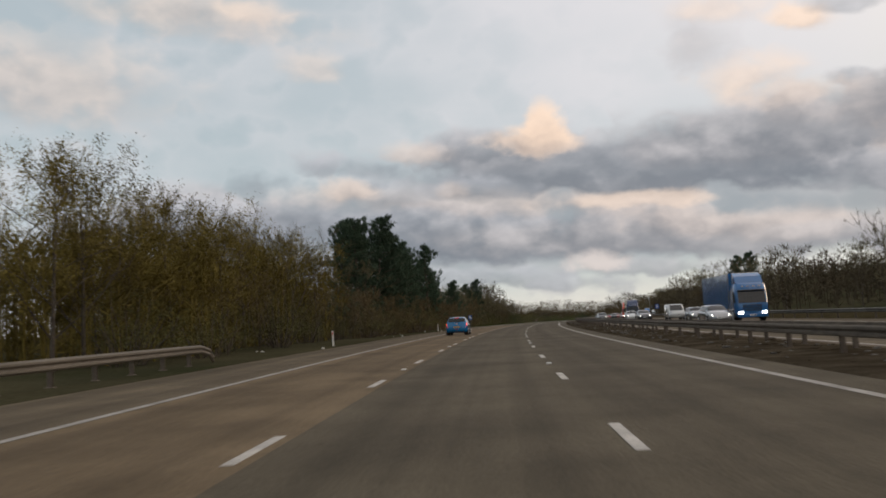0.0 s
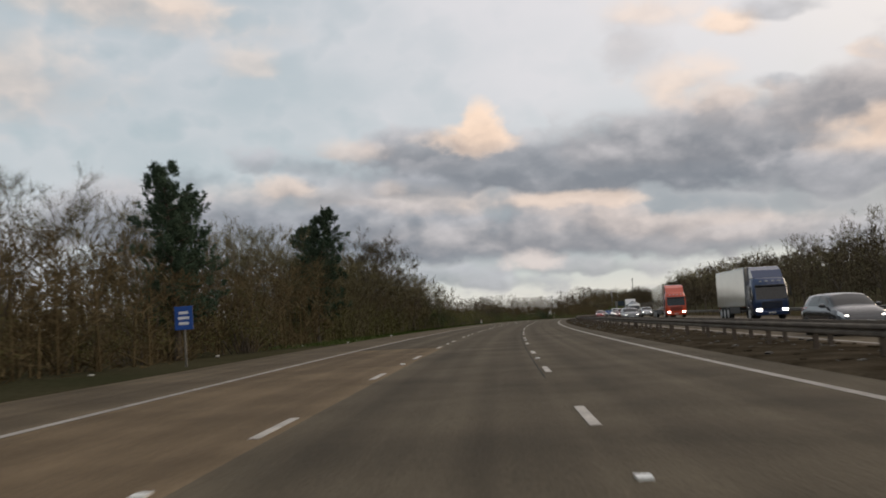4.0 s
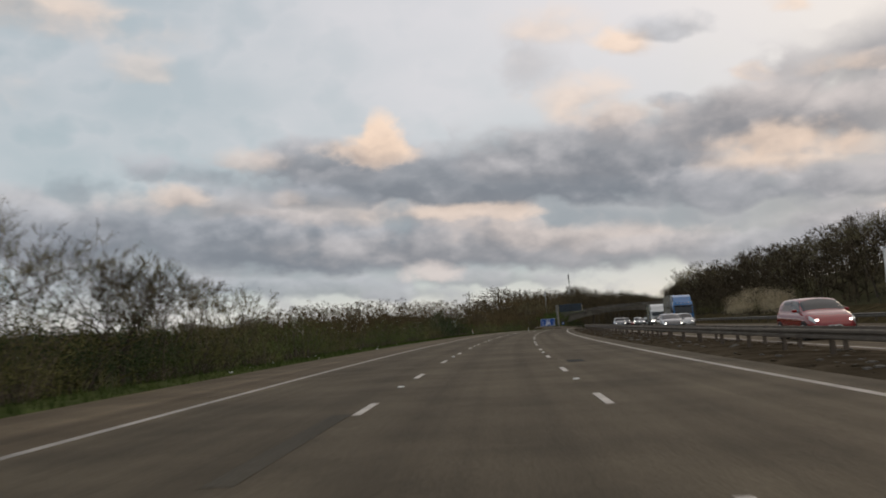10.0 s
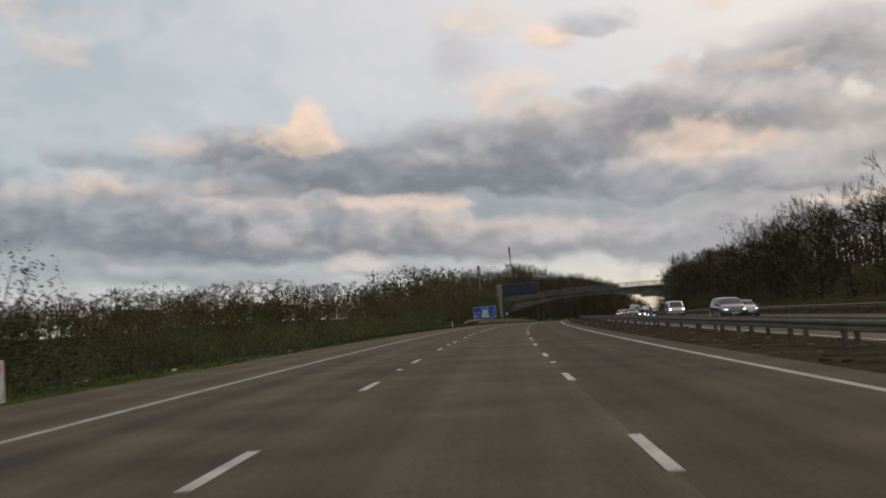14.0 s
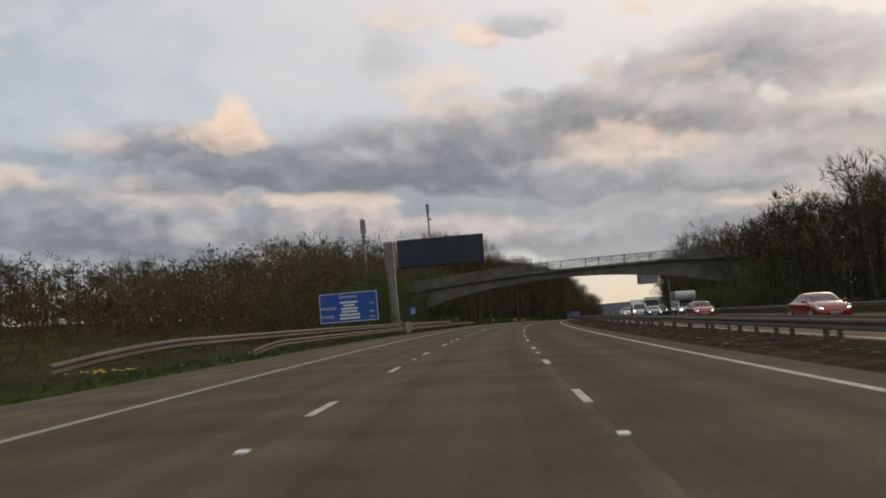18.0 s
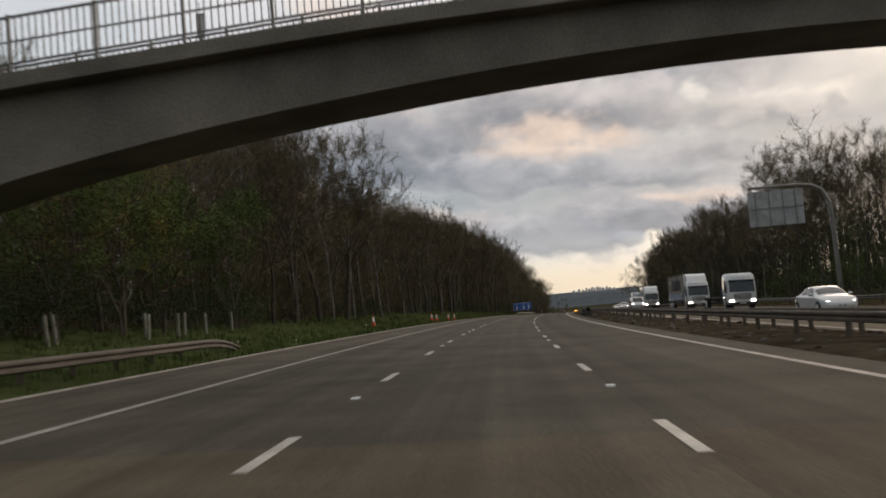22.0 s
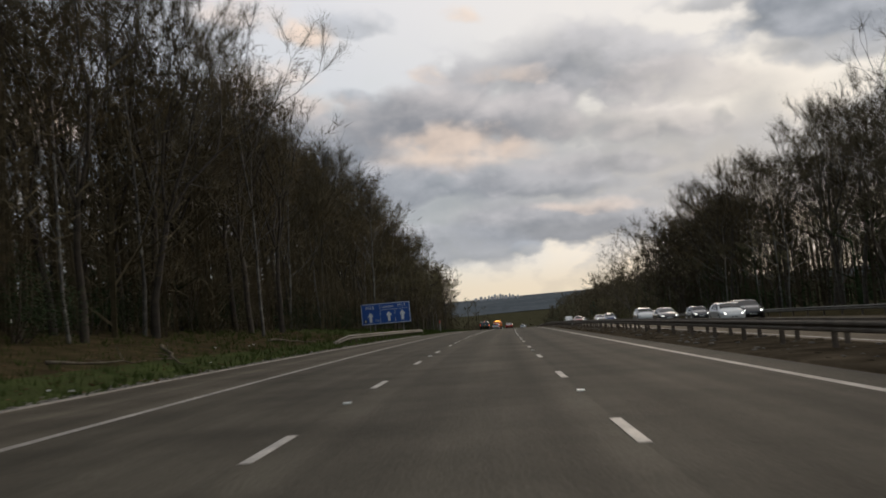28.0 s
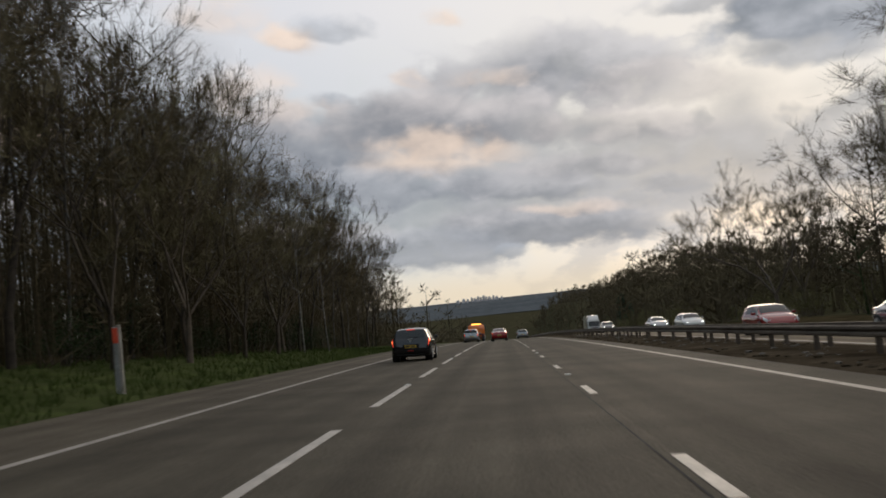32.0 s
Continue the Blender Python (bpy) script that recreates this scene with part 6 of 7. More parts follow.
def car(form, colour, s, u, label, facing=180, lights=False, brake=False):
    L, Wd, H, r0, table, rear_pane, side = FORMS[form]
    me_paint = PAINT[colour]
    c = root("car", put(s, u, 0, facing, tilt=True), label, "car")
    point = shell(table)
    ends = table[0][0], table[-1][0]

    def add(nm, make, mat, note=""):
        ob = new(nm, car_mesh((form, nm, mat.name, len(c.children) if nm != "body" else 0), make, mat))
        ob.parent = c
        if note:
            tagged(ob, note)
        return ob

    def skin():
        ys = sorted({round(float(y), 3) for a, b in zip(table, table[1:]) for y in np.linspace(a[0], b[0], 3)})
        ring = [i / 2 for i in range(17)]
        return loft([[tuple(point(y, v)) for v in ring] + [tuple(point(y, v) * (-1, 1, 1)) for v in ring[::-1][1:-1]] for y in ys])

    add("body", skin, me_paint)
    k = (Wd / 1.74, H / 1.46)
    add("windscreen", lambda: patch(point, (1.02 * L / 3.96, .98 * L / 3.96), (.52 * L / 3.96, .36 * L / 3.96), 6.0, 8, .006, 6, 6, both=True), M["glass"])
    add("rear_window", lambda: patch(point, (rear_pane[0] + .02, rear_pane[0]), (rear_pane[1], rear_pane[1] + .01), 6.0, 8, .006, 6, 6, both=True), M["glass"])
    for sx in (1, -1):
        a, b, d = side
        add("side_window", lambda: patch(point, (a, a + .22), (b - .03, b - .03), 5.18, 6.02, .006, 8, 5, sx), M["glass"])
        add("side_window", lambda: patch(point, (b + .03, b + .03), (d, d - .42), 5.18, 6.02, .006, 8, 5, sx), M["glass"])
        tl = M["tail_on"] if brake else M["tail"]
        y0, y1 = ends[0] + .05, ends[0] + .34
        reach = .22 if form == "hatch" else 0
        add("tail_light", lambda: patch(point, (y0 - .03, y0 + reach * .25), (y1 - .08, y1 + .12 + reach), 4.15, 5.05, .014, 8, 5, sx), tl, "lit red tail light" if brake else "red tail light")
        if brake:
            add("brake_lamp", lambda: patch(point, (y0 + .02, y0 + .05), (y0 + .14, y0 + .20), 4.25, 4.62, .018, 5, 3, sx), M["brake_on"], "bright lit brake lamp")
        if form == "hatch":
            add("reversing_lamp", lambda: patch(point, (y1 + .02, y1 + .08), (y1 + .16, y1 + .28), 4.60, 4.92, .018, 5, 3, sx), M["lamp_off"], "clear lamp in the tail light")
        lamp = M["lamp_on"] if lights else M["lamp_off"]
        add("headlight", lambda: patch(point, (ends[1] - .30, ends[1] - .46), (ends[1] - .07, ends[1] - .12), 4.3, 5.3, .012, 6, 4, sx), M["lamp_off"])
        part("lit_bulb" if lights else "bulb", box(.20, .05, .085, pose(sx * Wd * .36, ends[1] - .135, table[-3][4] - .13, 10, 0, -sx * 30), .02), lamp, c, "lit headlight bulb" if lights else "")
        part("mirror", box(.20, .11, .13, pose(sx * (Wd / 2 + .07), .62 * L / 3.96, .955 * k[1]), .05), M["trim"] if colour in ("blue", "black") else me_paint, c)
        part("mirror_arm", box(.12, .05, .04, pose(sx * (Wd / 2 - .02), .64 * L / 3.96, .95 * k[1]), .01), M["trim"], c)
        for y in (.02, -.86) if facing == 0 else ():
            part("door_handle", box(.025, .17, .03, pose(sx * (Wd / 2 - .002), y * L / 3.96, .83 * k[1]), .008), me_paint, c)
        part("sill", box(.05, L * .46, .06, pose(sx * (Wd / 2 - .045), -.02, .20 * k[1]), .01), M["trim"], c)
        for y in (L * .5 - .78, -L * .5 + .68):
            # black disc on the uncut body side, for the shade in the wheel well
            add("wheel_arch", lambda: tube((sx * (Wd / 2 - .30), y, r0 + .02), (sx * (Wd / 2 + .004), y, r0 + .015), r0 + .026, n=22), M["trim"])
            wheel(c, sx * (Wd / 2 - .072), y, r0)
    if brake and form != "saloon":
        part("high_brake_light", box(.34, .04, .035, pose(0, rear_pane[1] - .015, 1.365 * k[1], 20), .01), M["tail_on"], c, "lit red brake light")
    part("grille", box(Wd * .42, .05, .14, pose(0, ends[1] - .055, .42 * k[1]), .02), M["trim"], c)
    part("lower_intake", box(Wd * .60, .06, .09, pose(0, ends[1] - .10, .27 * k[1]), .02), M["trim"], c)
    part("rear_bumper_trim", box(Wd * .70, .06, .10, pose(0, ends[0] + .075, .27 * k[1]), .02), M["trim"], c)
    if facing == 0:
        part("fog_light", box(.24, .03, .05, pose(0, ends[0] + .012, .44 * k[1]), .01), M["tail"], c)
        part("badge", tube((0, ends[0] + .07, .90 * k[1]), (0, ends[0] + .045, .895 * k[1]), .045, n=12), M["rim"], c)
        part("bumper_seam", box(Wd * .78, .03, .012, pose(0, ends[0] + .02, .52 * k[1])), M["trim"], c)
        part("plate_recess", box(.72, .02, .17, pose(0, ends[0] + .004, .575 * k[1]), .01), me_paint, c)
        part("tailgate_trim", box(.30, .03, .02, pose(0, ends[0] + .065, .965 * k[1]), .006), M["rim"], c)
        part("wiper", box(.42, .02, .02, pose(.10, rear_pane[0] - .01, 1.03 * k[1])), M["trim"], c)
        part("aerial", tube((0, -1.30, 1.44 * k[1]), (0, -1.42, 1.58 * k[1]), .006), M["trim"], c)
        plate(c, ends[0] - .004, .60 * k[1], False)
    else:
        plate(c, ends[1] + .004, .40 * k[1], True)
    return c


def van(colour, s, u, label, facing=180, lights=True):
    L, Wd, H = 5.0, 1.98, 1.98
    v = root("van", put(s, u, 0, facing, tilt=True), label, "van")
    secs = []
    for fy, lo, hi, fw in ((-.5, .36, 1.90, .94), (-.47, .26, 1.96, .985), (.0, .24, 1.98, 1), (.16, .24, 1.95, 1), (.27, .24, 1.60, 1), (.36, .25, 1.18, .99), (.45, .28, 1.02, .95), (.49, .34, .85, .87), (.5, .44, .70, .78)):
        w, y = Wd / 2 * fw, fy * L
        half = [(w * .6, lo), (w * .94, lo + .03), (w, lo + .22), (w, min(hi - .1, 1.05)), (w * (.93 if hi > 1.2 else .97), hi - .10), (w * .84, hi - .02), (w * .4, hi)]
        secs.append([(x, y, z) for x, z in half] + [(-x, y, z) for x, z in half[::-1]])
    part("body", loft(secs), PAINT[colour], v)
    bm = bmesh.new()
    pts = [(-.80, 1.86, 1.16), (.80, 1.86, 1.16), (.70, .98, 1.83), (-.70, .98, 1.83)]
    bm.faces.new([bm.verts.new((x, y + .035, z + .035)) for x, y, z in pts])
    part("windscreen", bm, M["glass"], v)
    for sx in (1, -1):
        bm = bmesh.new()
        bm.faces.new([bm.verts.new((sx * x, y, z)) for x, y, z in ((1.0, 1.55, 1.14), (1.0, .35, 1.14), (.945, .35, 1.74), (.945, .98, 1.74))])
        part("side_window", bm, M["glass"], v)
        part("headlight", box(.30, .14, .17, pose(sx * .80, L * .464, .80, 18, 0, -sx * 24), .05), M["lamp_on"] if lights else M["lamp_off"], v, "lit headlight")
        part("tail_light", box(.12, .05, .5, pose(sx * .90, -L * .5, .8), .02), M["tail"], v)
        part("mirror", box(.16, .12, .28, pose(sx * 1.10, 1.30, 1.12), .04), M["trim"], v)
        part("side_moulding", box(.03, 3.2, .10, pose(sx * .995, -.4, .55), .01), M["trim"], v)
        for y in (1.62, -1.45):
            # black disc for the shaded gap round the wheel
            part("wheel_arch", tube((sx * .70, y, .36), (sx * .998, y, .36), .40, n=18), M["trim"], v)
            wheel(v, sx * .88, y, .34)
    part("grille", box(1.0, .06, .22, pose(0, L * .487, .58), .03), M["trim"], v)
    part("bumper", box(1.75, .12, .20, pose(0, L * .474, .30), .05), M["trim"], v)
    plate(v, L * .502, .40, True)
    return v


def lorry(cab, s, u, label, body="box", box_colour="cream", length=8.0, tall=3.9, lights=True, facing=180, name="lorry", stripe=None):
    """A lorry cab with a box, tank or bare chassis behind; the cab's front is at y = 0."""
    t = root(name, put(s, u, 0, facing, tilt=True) @ pose(0, 0, 0), label, "lorry")
    W2, hc = 1.24, (3.15 if tall > 3.5 else 2.55)
    secs = []
    for z, yf, yr, w in ((.42, 0, -2.1, 1.18), (.75, .06, -2.15, 1.24), (1.45, .06, -2.15, 1.24), (2.45 if hc > 3 else 2.2, -.14, -2.15, 1.22), (hc - .2, -.32, -2.1, 1.17), (hc, -.6, -2.0, 1.05)):
        secs.append([(-w, yf - .16, z), (-w * .86, yf, z), (w * .86, yf, z), (w, yf - .16, z), (w, yr, z), (-w, yr, z)])
    part("cab", loft(secs), PAINT[cab], t)
    zt = (2.40 if hc > 3 else 2.15)
    bm = bmesh.new()
    bm.faces.new([bm.verts.new(p) for p in ((-1.08, .085, 1.50), (1.08, .085, 1.50), (1.05, -.10, zt), (-1.05, -.10, zt))])
    part("windscreen", bm, M["glass"], t)
    if hc > 3:
        part("sun_visor", box(2.2, .30, .10, pose(0, -.02, zt + .04, 12), .03), M["trim"], t)
        n = 4
        for i in range(n):
            part("roof_lamp", box(.20, .05, .09, pose(-.66 + i * .44, -.16, hc - .36), .02), M["lamp_off"], t)
    for sx in (1, -1):
        bm = bmesh.new()
        bm.faces.new([bm.verts.new((sx * 1.248, y, z)) for y, z in ((-.22, 1.5), (-1.15, 1.5), (-1.15, 2.2), (-.40, 2.2))])
        part("side_window", bm, M["glass"], t)
        part("mirror", box(.10, .22, .72, pose(sx * 1.42, -.08, 1.72), .04), M["trim"], t)
        part("headlight", box(.40, .10, .20, pose(sx * .92, .06, .62, 0, 0, -sx * 10), .04), M["lamp_on"] if lights else M["lamp_off"], t, "lit headlight")
        part("step", box(.10, .9, .35, pose(sx * 1.22, -.95, .36), .03), M["trim"], t)
    part("grille", box(1.5, .05, .50, pose(0, .075, .86), .03), M["trim"], t)
    for i in range(4):
        part("grille_slat", box(1.46, .03, .04, pose(0, .105, .92 + i * .11)), PAINT[cab], t)
    part("bumper", box(2.36, .16, .30, pose(0, .03, .34), .06), PAINT[cab] if cab != "white" else M["trim"], t)
    plate(t, .12, .46, True)
    part("chassis", box(.9, length + 1.4, .22, pose(0, -2.0 - length / 2 + .5, .72)), M["trim"], t)
    y0 = -2.45
    axles = [-1.35, y0 - length + 1.4] + ([y0 - length + 2.7, y0 - length + 4.0] if length > 9 else [])
    if body == "box":
        b = part("box_body", box(2.5, length, tall - 1.05, pose(0, y0 - length / 2, 1.05), .04), PAINT[box_colour], t)
        for sx in (1, -1):
            part("corner_post", box(.07, .07, tall - 1.08, pose(sx * 1.235, y0 + .01, 1.06), .01), PAINT["silver"], b)
            part("top_rail", box(.05, length, .09, pose(sx * 1.24, y0 - length / 2, tall - .10), .01), PAINT["silver"], b)
            part("side_skirt", box(.05, length * .5, .5, pose(sx * 1.18, y0 - length * .45, .52), .02), M["trim"], t)
            if stripe:
                for k, (a, w, h) in enumerate(stripe):
                    part("brand_bar", box(.008, w, h, pose(sx * 1.254, y0 - a - w / 2, 2.2)), PAINT["navy"], b)
        slope = ((-.55, hc - .03), (-1.05, hc + (tall - hc) * .62), (-1.75, tall - .04), (-2.05, tall - .02), (-2.05, hc - .03))
        fairing = part("wind_deflector", loft([[(x, y, z) for y, z in slope] for x in (-1.08, 1.08)]), PAINT[cab], t)
        fairing.data.shade_flat()
    elif body == "tank":
        N = 20
        rings = []
        for y, k in ((y0, .2), (y0 - .02, .9), (y0 - .25, 1), (y0 - length + .25, 1), (y0 - length + .02, .9), (y0 - length, .2)):
            rings.append([(1.22 * k * math.cos(6.28319 * i / N), y, 2.15 + .95 * k * math.sin(6.28319 * i / N)) for i in range(N)])
        tk = part("tank", loft(rings), PAINT["silver"], t, "polished metal tank")
        part("walkway", box(.5, length * .8, .08, pose(0, y0 - length / 2, 3.09), .02), M["trim"], tk)
        for k in (.2, .4, .6, .8):
            part("manhole", tube((0, y0 - length * k, 3.1), (0, y0 - length * k, 3.28), .25, n=12), M["rim"], tk)
            part("band", tube((0, y0 - length * k - .5, 2.15), (0, y0 - length * k - .42, 2.15), .965, n=20), M["rim"], tk)
    elif body == "flat":
        part("deck", box(2.4, length, .14, pose(0, y0 - length / 2, 1.0), .03), M["trim"], t)
        part("toolbox", box(2.2, .8, .9, pose(0, y0 - .5, 1.14), .04), PAINT[box_colour], t)
    for y in axles:
        for sx in (1, -1):
            wheel(t, sx * 1.08, y, .50, 1.25)
            part("mudguard", box(.36, 1.15, .05, pose(sx * 1.06, y, 1.02), .02), M["trim"], t)
    for sx in (1, -1):
        part("tail_light", box(.30, .05, .12, pose(sx * .95, y0 - length - .02, .85)), M["tail"], t)
    part("underrun_bar", box(2.3, .08, .14, pose(0, y0 - length, .5), .02), M["trim"], t)
    return t


def coach(s, u, label):
    c = root("coach", put(s, u, 0, 180, tilt=True), label, "coach")
    secs = []
    for y, lo, hi, w, in ((0, .5, 3.0, 1.12), (-.12, .38, 3.35, 1.22), (-.5, .32, 3.5, 1.27), (-6, .32, 3.55, 1.27), (-11.7, .32, 3.5, 1.27), (-12, .5, 3.3, 1.2)):
        half = [(w * .7, lo), (w, lo + .1), (w, 1.4), (w * .985, hi - .25), (w * .86, hi - .02), (w * .4, hi)]
        secs.append([(x, y, z) for x, z in half] + [(-x, y, z) for x, z in half[::-1]])
    part("body", loft(secs), PAINT["silver"], c)
    bm = bmesh.new()
    bm.faces.new([bm.verts.new(p) for p in ((-1.08, .04, 1.15), (1.08, .04, 1.15), (1.10, -.10, 3.10), (-1.10, -.10, 3.10))])
    part("windscreen", bm, M["glass"], c)
    for sx in (1, -1):
        for i in range(7):
            part("side_window", box(.02, 1.48, 1.05, pose(sx * 1.262, -1.6 - i * 1.55, 1.75), .008), M["glass"], c)
        part("headlight", box(.34, .10, .16, pose(sx * .92, .0, .66, 0, 0, -sx * 12), .04), M["lamp_on"], c, "lit headlight")
        part("mirror", box(.16, .12, .45, pose(sx * 1.36, .30, 2.3), .05), M["trim"], c)
        for y in (-2.4, -8.6, -9.9):
            # wheel well's shade as a black disc on the side
            part("wheel_arch", tube((sx * 1.0, y, .5), (sx * 1.276, y, .5), .58, n=18), M["trim"], c)
            wheel(c, sx * 1.12, y, .50, 1.2)
    part("destination_board", box(1.3, .03, .22, pose(0, -.02, 2.86)), M["trim"], c)
    for k in (-.35, 0, .35):
        part("writing_bar", box(.26, .01, .09, pose(k, .0, 2.92)), M["plate_white"], c)
    part("bumper", box(2.35, .14, .28, pose(0, -.05, .38), .05), M["trim"], c)
    plate(c, .04, .48, True)
    return c


def motorhome(s, u, label):
    v = root("motorhome", put(s, u, 0, 180, tilt=True), label, "motorhome")
    part("living_box", box(2.25, 4.6, 2.2, pose(0, -3.6, .75), .12), PAINT["white"], v)
    part("luton", loft([[(-1.1, y, z), (1.1, y, z), (1.1, y2, z), (-1.1, y2, z)] for z, y, y2 in ((1.95, -1.0, -1.9), (2.1, -.55, -1.9), (2.8, -.7, -1.9), (2.95, -1.0, -1.9))]), PAINT["white"], v)
    secs = []
    for z, yf, w in ((.35, 0, .88), (.7, .05, .98), (1.05, -.05, .98), (1.15, -.55, .97), (1.9, -1.05, .90)):
        secs.append([(-w, yf - .12, z), (-w * .8, yf, z), (w * .8, yf, z), (w, yf - .12, z), (w, -2.0, z), (-w, -2.0, z)])
    part("cab", loft(secs), PAINT["white"], v)
    bm = bmesh.new()
    bm.faces.new([bm.verts.new(p) for p in ((-.80, -.50, 1.18), (.80, -.50, 1.18), (.74, -.97, 1.86), (-.74, -.97, 1.86))])
    part("windscreen", bm, M["glass"], v)
    for sx in (1, -1):
        part("headlight", box(.30, .12, .20, pose(sx * .72, -.02, .66, 0, 0, -sx * 18), .04), M["lamp_on"], v, "lit headlight")
        part("mirror", box(.12, .1, .3, pose(sx * 1.10, -.75, 1.2), .03), M["trim"], v)
        part("side_window", box(.02, 1.0, .5, pose(sx * 1.13, -3.6, 1.75), .008), M["glass"], v)
        for y in (-.95, -4.6):
            wheel(v, sx * .86, y, .34)
    part("grille", box(1.0, .05, .2, pose(0, .045, .55), .02), M["trim"], v)
    part("bumper", box(1.8, .1, .22, pose(0, .0, .30), .04), M["trim"], v)
    plate(v, .07, .40, True)
    return v


# own carriageway
car("hatch", "blue", 81.75, -5.56, "bright blue hatchback with lit brake lights in the slow lane", 0, False, True)
car("hatch", "black", 1023.6, -5.55, "black hatchback with a yellow number plate in the slow lane", 0, False, True)
car("saloon", "red", 1087, -1.9, "red saloon with lit tail lights in the middle lane", 0, False, True)
car("estate", "silver", 1135, 1.8, "silver estate car far down the fast lane", 0)
car("suv", "silver", 1098, -5.5, "grey off-roader with lit tail lights in the slow lane", 0, False, True)
recovery = lorry("orange", 1122, -5.5, "orange works lorry with an amber beacon", "flat", "orange", 4.5, 2.6, False, 0)
part("beacon_bar", box(1.4, .25, .18, pose(0, -.9, 2.55), .05), M["beacon"], recovery, "lit amber beacon")

# oncoming carriageway
lorry("lorry_blue", 82, 18.0, "blue lorry with a tall cab", "box", "lorry_blue", 11, 4.0, True)
car("estate", "silver", 79, 14.4, "silver estate car with lit headlights", 180, True)
car("hatch", "silver", 107.5, 17.9, "pale silver car with lit headlights", 180, True)
car("saloon", "dark", 127, 14.4, "dark saloon with lit headlights", 180, True)
van("white", 124, 18.0, "white panel van with its headlights off", 180, False)
car("estate", "white", 146, 14.4, "white estate car with lit headlights", 180, True)
car("hatch", "dark", 165, 10.8, "dark hatchback with lit headlights", 180, True)
lorry("navy", 200, 18.0, "dark lorry with lit headlights", "box", "grey", 10, 4.0)
car("hatch", "slate", 230.5, 10.9, "small slate-grey hatchback with lit headlights", 180, True)
lorry("lorry_red", 246, 18.0, "orange-red lorry pulling a plain grey trailer", "box", "grey", 12, 4.1)
car("hatch", "dark", 265.5, 14.4, "dark grey hatchback with lit headlights", 180, True)
car("suv", "silver", 287, 18.0, "silver off-roader with lit headlights", 180, True)
car("suv", "red", 293, 14.4, "red car with lit headlights", 180, True)
lorry("white", 324, 18.0, "white-cabbed tanker lorry with a polished tank", "tank", "white", 10.5, 3.4)
car("hatch", "red", 308, 14.4, "red hatchback on the oncoming carriageway", 180, True)
car("hatch", "red", 325, 10.8, "bright red hatchback with lit headlights", 180, True)
car("estate", "silver", 334, 14.4, "silver estate car with lit headlights", 180, True)
van("white", 352.5, 14.4, "white and pale blue panel van with lit headlights")
lorry("white", 349.5, 18.0, "white curtain-sided lorry with plain dark lettering bars", "box", "white", 11, 4.0, stripe=((1.0, 1.6, .5), (3.2, 2.2, .3)))
car("suv", "red", 355.5, 10.8, "dark red off-roader with lit headlights", 180, True)
car("hatch", "silver", 408, 14.4, "silver hatchback with lit headlights", 180, True)
car("saloon", "dark", 392, 10.8, "dark saloon with lit headlights", 180, True)
lorry("lorry_blue", 433, 18.0, "blue-cabbed lorry with a white box body", "box", "white", 8, 3.9, stripe=((1.2, 2.0, .35),))
car("hatch", "slate", 445, 10.8, "slate-grey hatchback with lit headlights", 180, True)
lorry("white", 464.5, 18.0, "white box lorry with a small cab", "box", "cream", 5.6, 3.4)
car("suv", "dark", 508, 14.4, "dark car with lit headlights", 180, True)
car("hatch", "silver", 519, 18.0, "silver hatchback with lit headlights", 180, True)
van("white", 560, 18.0, "white van with lit headlights")
car("hatch", "dark", 584.5, 14.4, "dark blue hatchback on the oncoming carriageway", 180, False)
car("saloon", "red", 608.3, 14.4, "dark red saloon with lit headlights", 180, True)
car("hatch", "red", 638.2, 14.4, "dark red hatchback with lit headlights", 180, True)
motorhome(668, 18.0, "white motorhome with an overcab")
car("saloon", "navy", 671, 14.4, "dark blue saloon with lit headlights", 180, True)
van("white", 690.5, 14.4, "white van with a dark bonnet and lit headlights")
car("suv", "dark", 697, 18.0, "dark car with lit headlights behind a van", 180, True)
lorry("white", 711.5, 18.0, "white lorry tractor with lit headlights", "flat", "white", 5, 3.9)
car("suv", "white", 718, 14.4, "white car with lit headlights", 180, True)
car("saloon", "white", 731, 14.4, "white saloon with lit headlights", 180, True)
lorry("white", 764.5, 18.0, "white and blue lorry tractor towing a low deck", "flat", "lorry_blue", 9, 3.9)
lorry("white", 787, 18.0, "white lorry with dark bars of lettering on its cream trailer", "box", "cream", 13, 4.0, stripe=tuple((1.9 + i * 1.02, .74, 1.25) for i in range(8)))
van("white", 826, 14.4, "white van with lit headlights")
lorry("white", 842, 18.0, "white lorry with lit headlights", "box", "white", 8, 3.9)
coach(878, 18.0, "silver-grey coach with dark windows and lit headlights")
car("estate", "silver", 868, 14.4, "silver estate car with lit headlights", 180, True)
car("hatch", "white", 926.5, 14.4, "pale car with lit headlights", 180, True)
car("suv", "black", 935, 17.9, "black off-roader with lit headlights", 180, True)
car("saloon", "black", 948, 13.9, "black coupe with lit headlights", 180, True)
car("hatch", "dark", 953, 17.9, "dark hatchback with lit headlights", 180, True)
car("suv", "white", 965, 14.4, "white off-roader on the oncoming carriageway", 180, False)
car("estate", "silver", 984, 17.9, "silver estate car with lit headlights", 180, True)
car("hatch", "navy", 1002, 14.4, "dark blue hatchback with lit headlights", 180, True)
car("saloon", "silver", 1018, 14.4, "silver saloon with lit headlights", 180, True)
car("hatch", "red", 1026.5, 11.3, "bright red hatchback on the oncoming carriageway", 180, False)
car("saloon", "silver", 1076, 14.4, "silver saloon with lit headlights", 180, True)
car("estate", "white", 1060, 14.4, "pale estate car with lit headlights", 180, True)
car("suv", "dark", 1120, 14.4, "dark off-roader with lit headlights", 180, True)
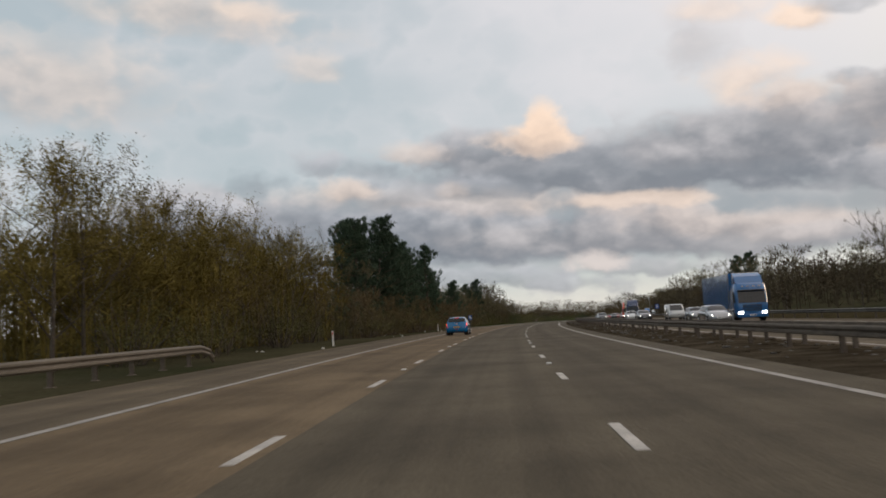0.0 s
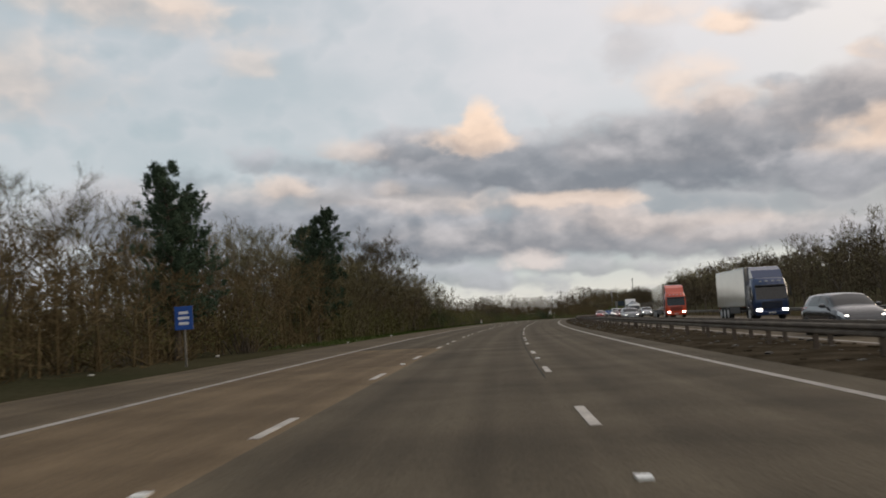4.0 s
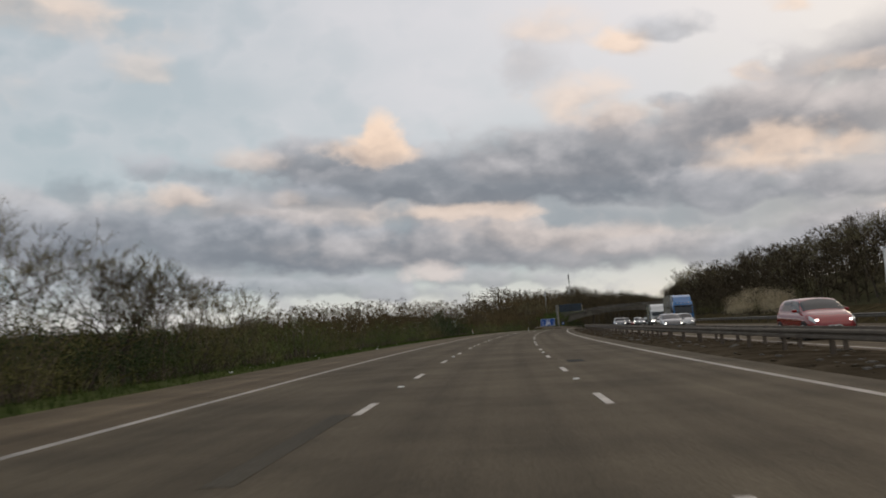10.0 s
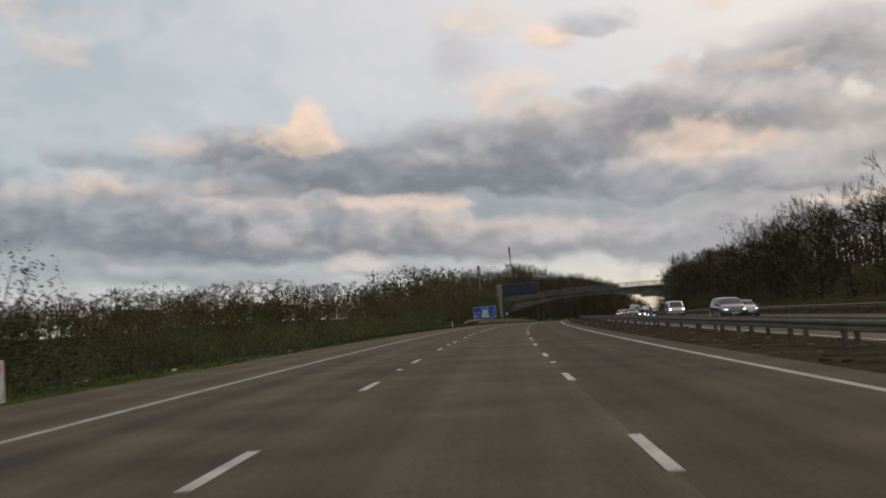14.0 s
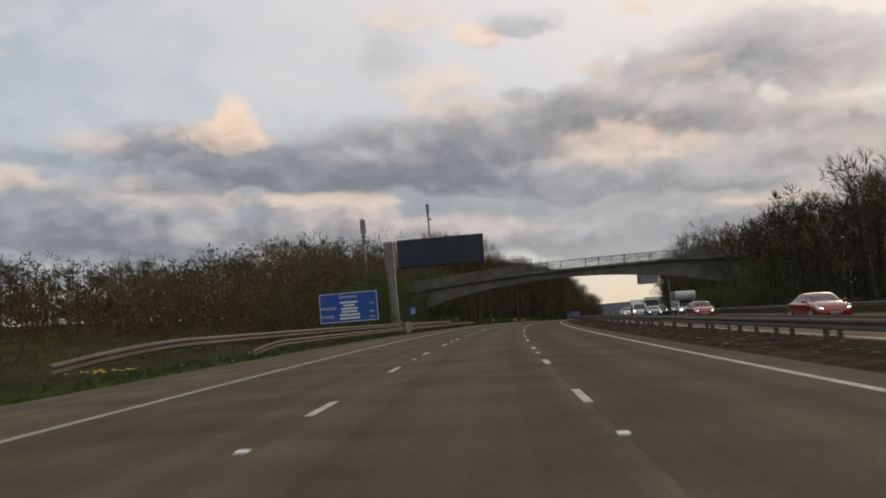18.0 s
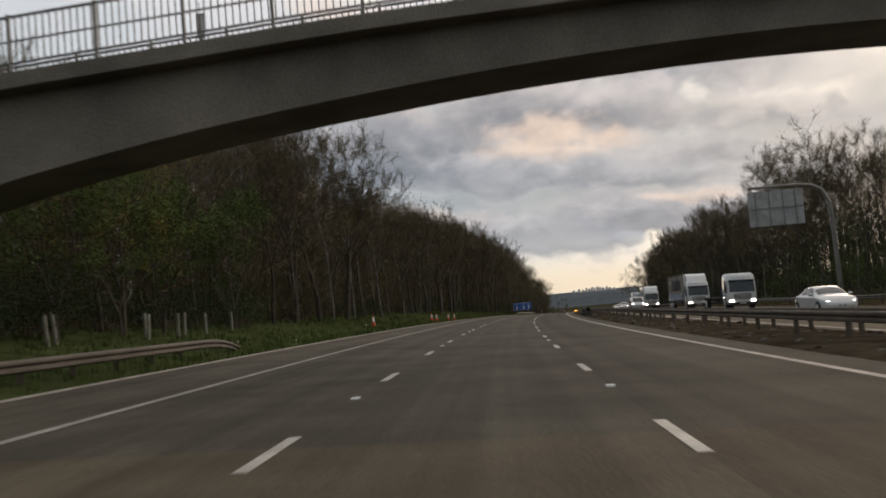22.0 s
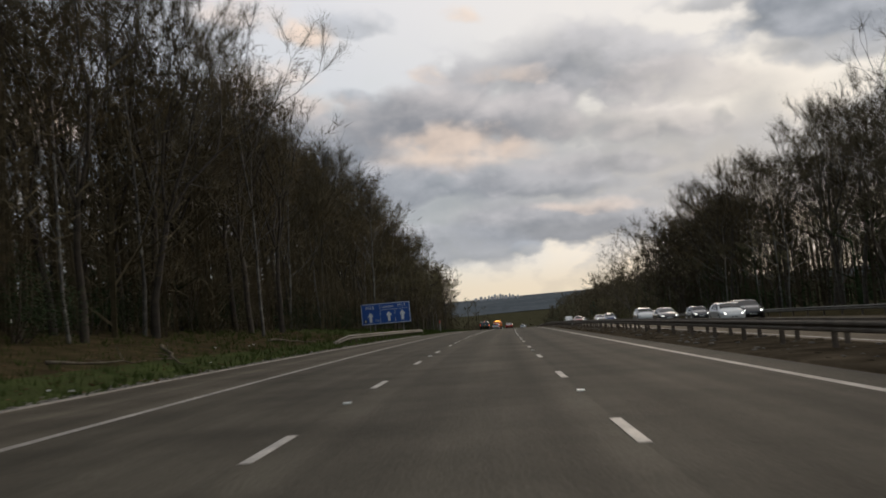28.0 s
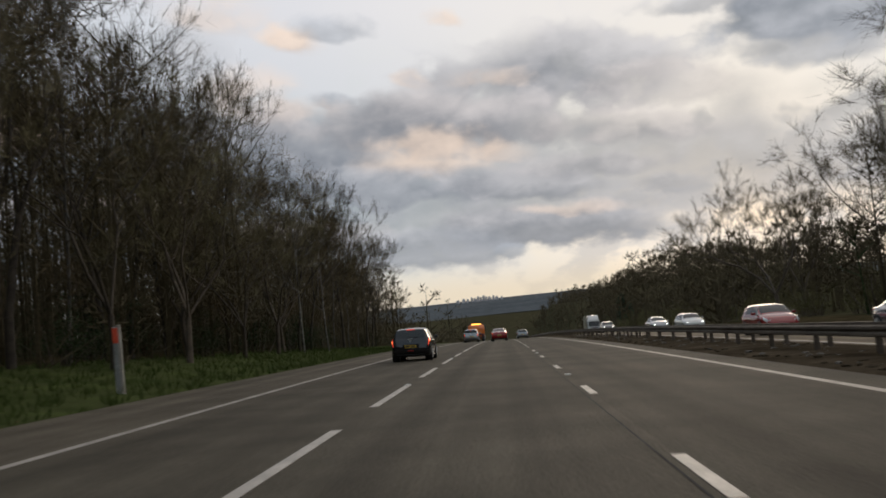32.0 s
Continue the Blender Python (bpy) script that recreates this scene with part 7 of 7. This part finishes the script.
lorry("white", 1175, 18.0, "white box lorry far down the road", "box", "cream", 8, 3.9)

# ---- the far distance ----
# distance haze is put into the colours of the hills and towers
M["far_land"] = shade("haze_coloured_hills", .95, 0, ((.075, .084, .092), (.100, .110, .118)), .004, .05, 0, 0)
M["far_tower"] = shade("haze_coloured_towers", .8, 0, ((.40, .39, .41), (.48, .47, .48)), .05, 1, 0)
far_eye = at(870, 0, 1.2)
eye_z = far_eye.z
hv, hf = [], []
for ring, (d, base, amp) in enumerate(((1900, -34, 10), (2500, -16, 8), (3200, -1, 6), (3600, -30, 0))):
    for i in range(90):
        a = radians(-70 + 2.2 * i)
        hv.append((far_eye.x + d * math.sin(a), far_eye.y + d * math.cos(a), eye_z + base + amp * (noise.noise(Vector((i * .11, ring * 3.1, 0))) + .25 * noise.noise(Vector((i * .7, ring, 5))))))
for ring in range(3):
    for i in range(89):
        k = ring * 90 + i
        hf.append((k, k + 1, k + 91, k + 90))
tagged(mesh_ob("far_hills", hv, hf, M["far_land"], smooth=True), "low hills along the horizon with haze put into their colour", "hills", kind="structure")
rf = random.Random(5)
for az_, w, h in ((33.25, 26, 14), (33.5, 20, 9), (33.75, 18, 17), (33.95, 24, 12), (34.15, 22, 21), (34.32, 16, 15), (34.5, 20, 23), (34.66, 18, 17), (34.85, 26, 12), (35.1, 18, 19), (35.3, 24, 10), (32.9, 30, 6), (35.6, 22, 7)):
    a = radians(az_)
    tw = root("distant_tower", pose(far_eye.x + 3000 * math.sin(a), far_eye.y + 3000 * math.cos(a), eye_z - 8, 0, 0, -az_ + rf.uniform(-20, 20)), "pale grey city tower far on the horizon", "tower", "distant city towers")
    part("shaft", box(w * .36, w * .36, h * .5 + 8, None, .6), M["far_tower"], tw)
    part("crown", box(w * .24, w * .24, 3, pose(0, 0, h * .5 + 8)), M["far_tower"], tw)


# ---- fallen timber on the wooded bank ----
M["dead_wood"] = shade("dead_wood", .9, 0, ((.10, .085, .065), (.20, .17, .13)), 3, 30, .5, 0)


def fallen_branch(s0, u0, s1, u1, r0, label, seed):
    r = random.Random(seed)
    ob = root("fallen_branch", put(s0, u0, ground_z(s0, u0) + .06, 0), label, "branch")
    inv = put(s0, u0, ground_z(s0, u0) + .06, 0).inverted()
    n = 7
    pts = []
    for i in range(n + 1):
        k = i / n
        s, u = s0 + (s1 - s0) * k, u0 + (u1 - u0) * k
        pts.append(inv @ at(s + r.gauss(0, .06), u + r.gauss(0, .08), ground_z(s, u) + .08 + abs(r.gauss(0, .05))))
    across = (pts[-1] - pts[0]).cross(Vector((0, 0, 1))).normalized()
    rings = []
    for i, p in enumerate(pts):
        q = r0 * (1 - .8 * i / n)
        rings.append([tuple(p + across * (q * math.cos(.8976 * j)) + Vector((0, 0, q * math.sin(.8976 * j)))) for j in range(7)])
    part("stem", loft(rings), M["dead_wood"], ob)
    for i in (2, 4, 5):
        d = Vector((r.gauss(0, .6), r.gauss(0, .6), abs(r.gauss(.2, .2))))
        part("side_shoot", tube(pts[i], pts[i] + d, r0 * .35, r0 * .1, 5), M["dead_wood"], ob)


fallen_branch(901, -15.8, 893.5, -12.0, .09, "pale fallen branch lying down the wooded bank", 3)
fallen_branch(889, -14.6, 893, -13.2, .06, "short dead branch among fallen leaves", 4)
fallen_branch(916, -15.0, 921.5, -13.4, .07, "thin fallen branch on the leaf-strewn bank", 5)
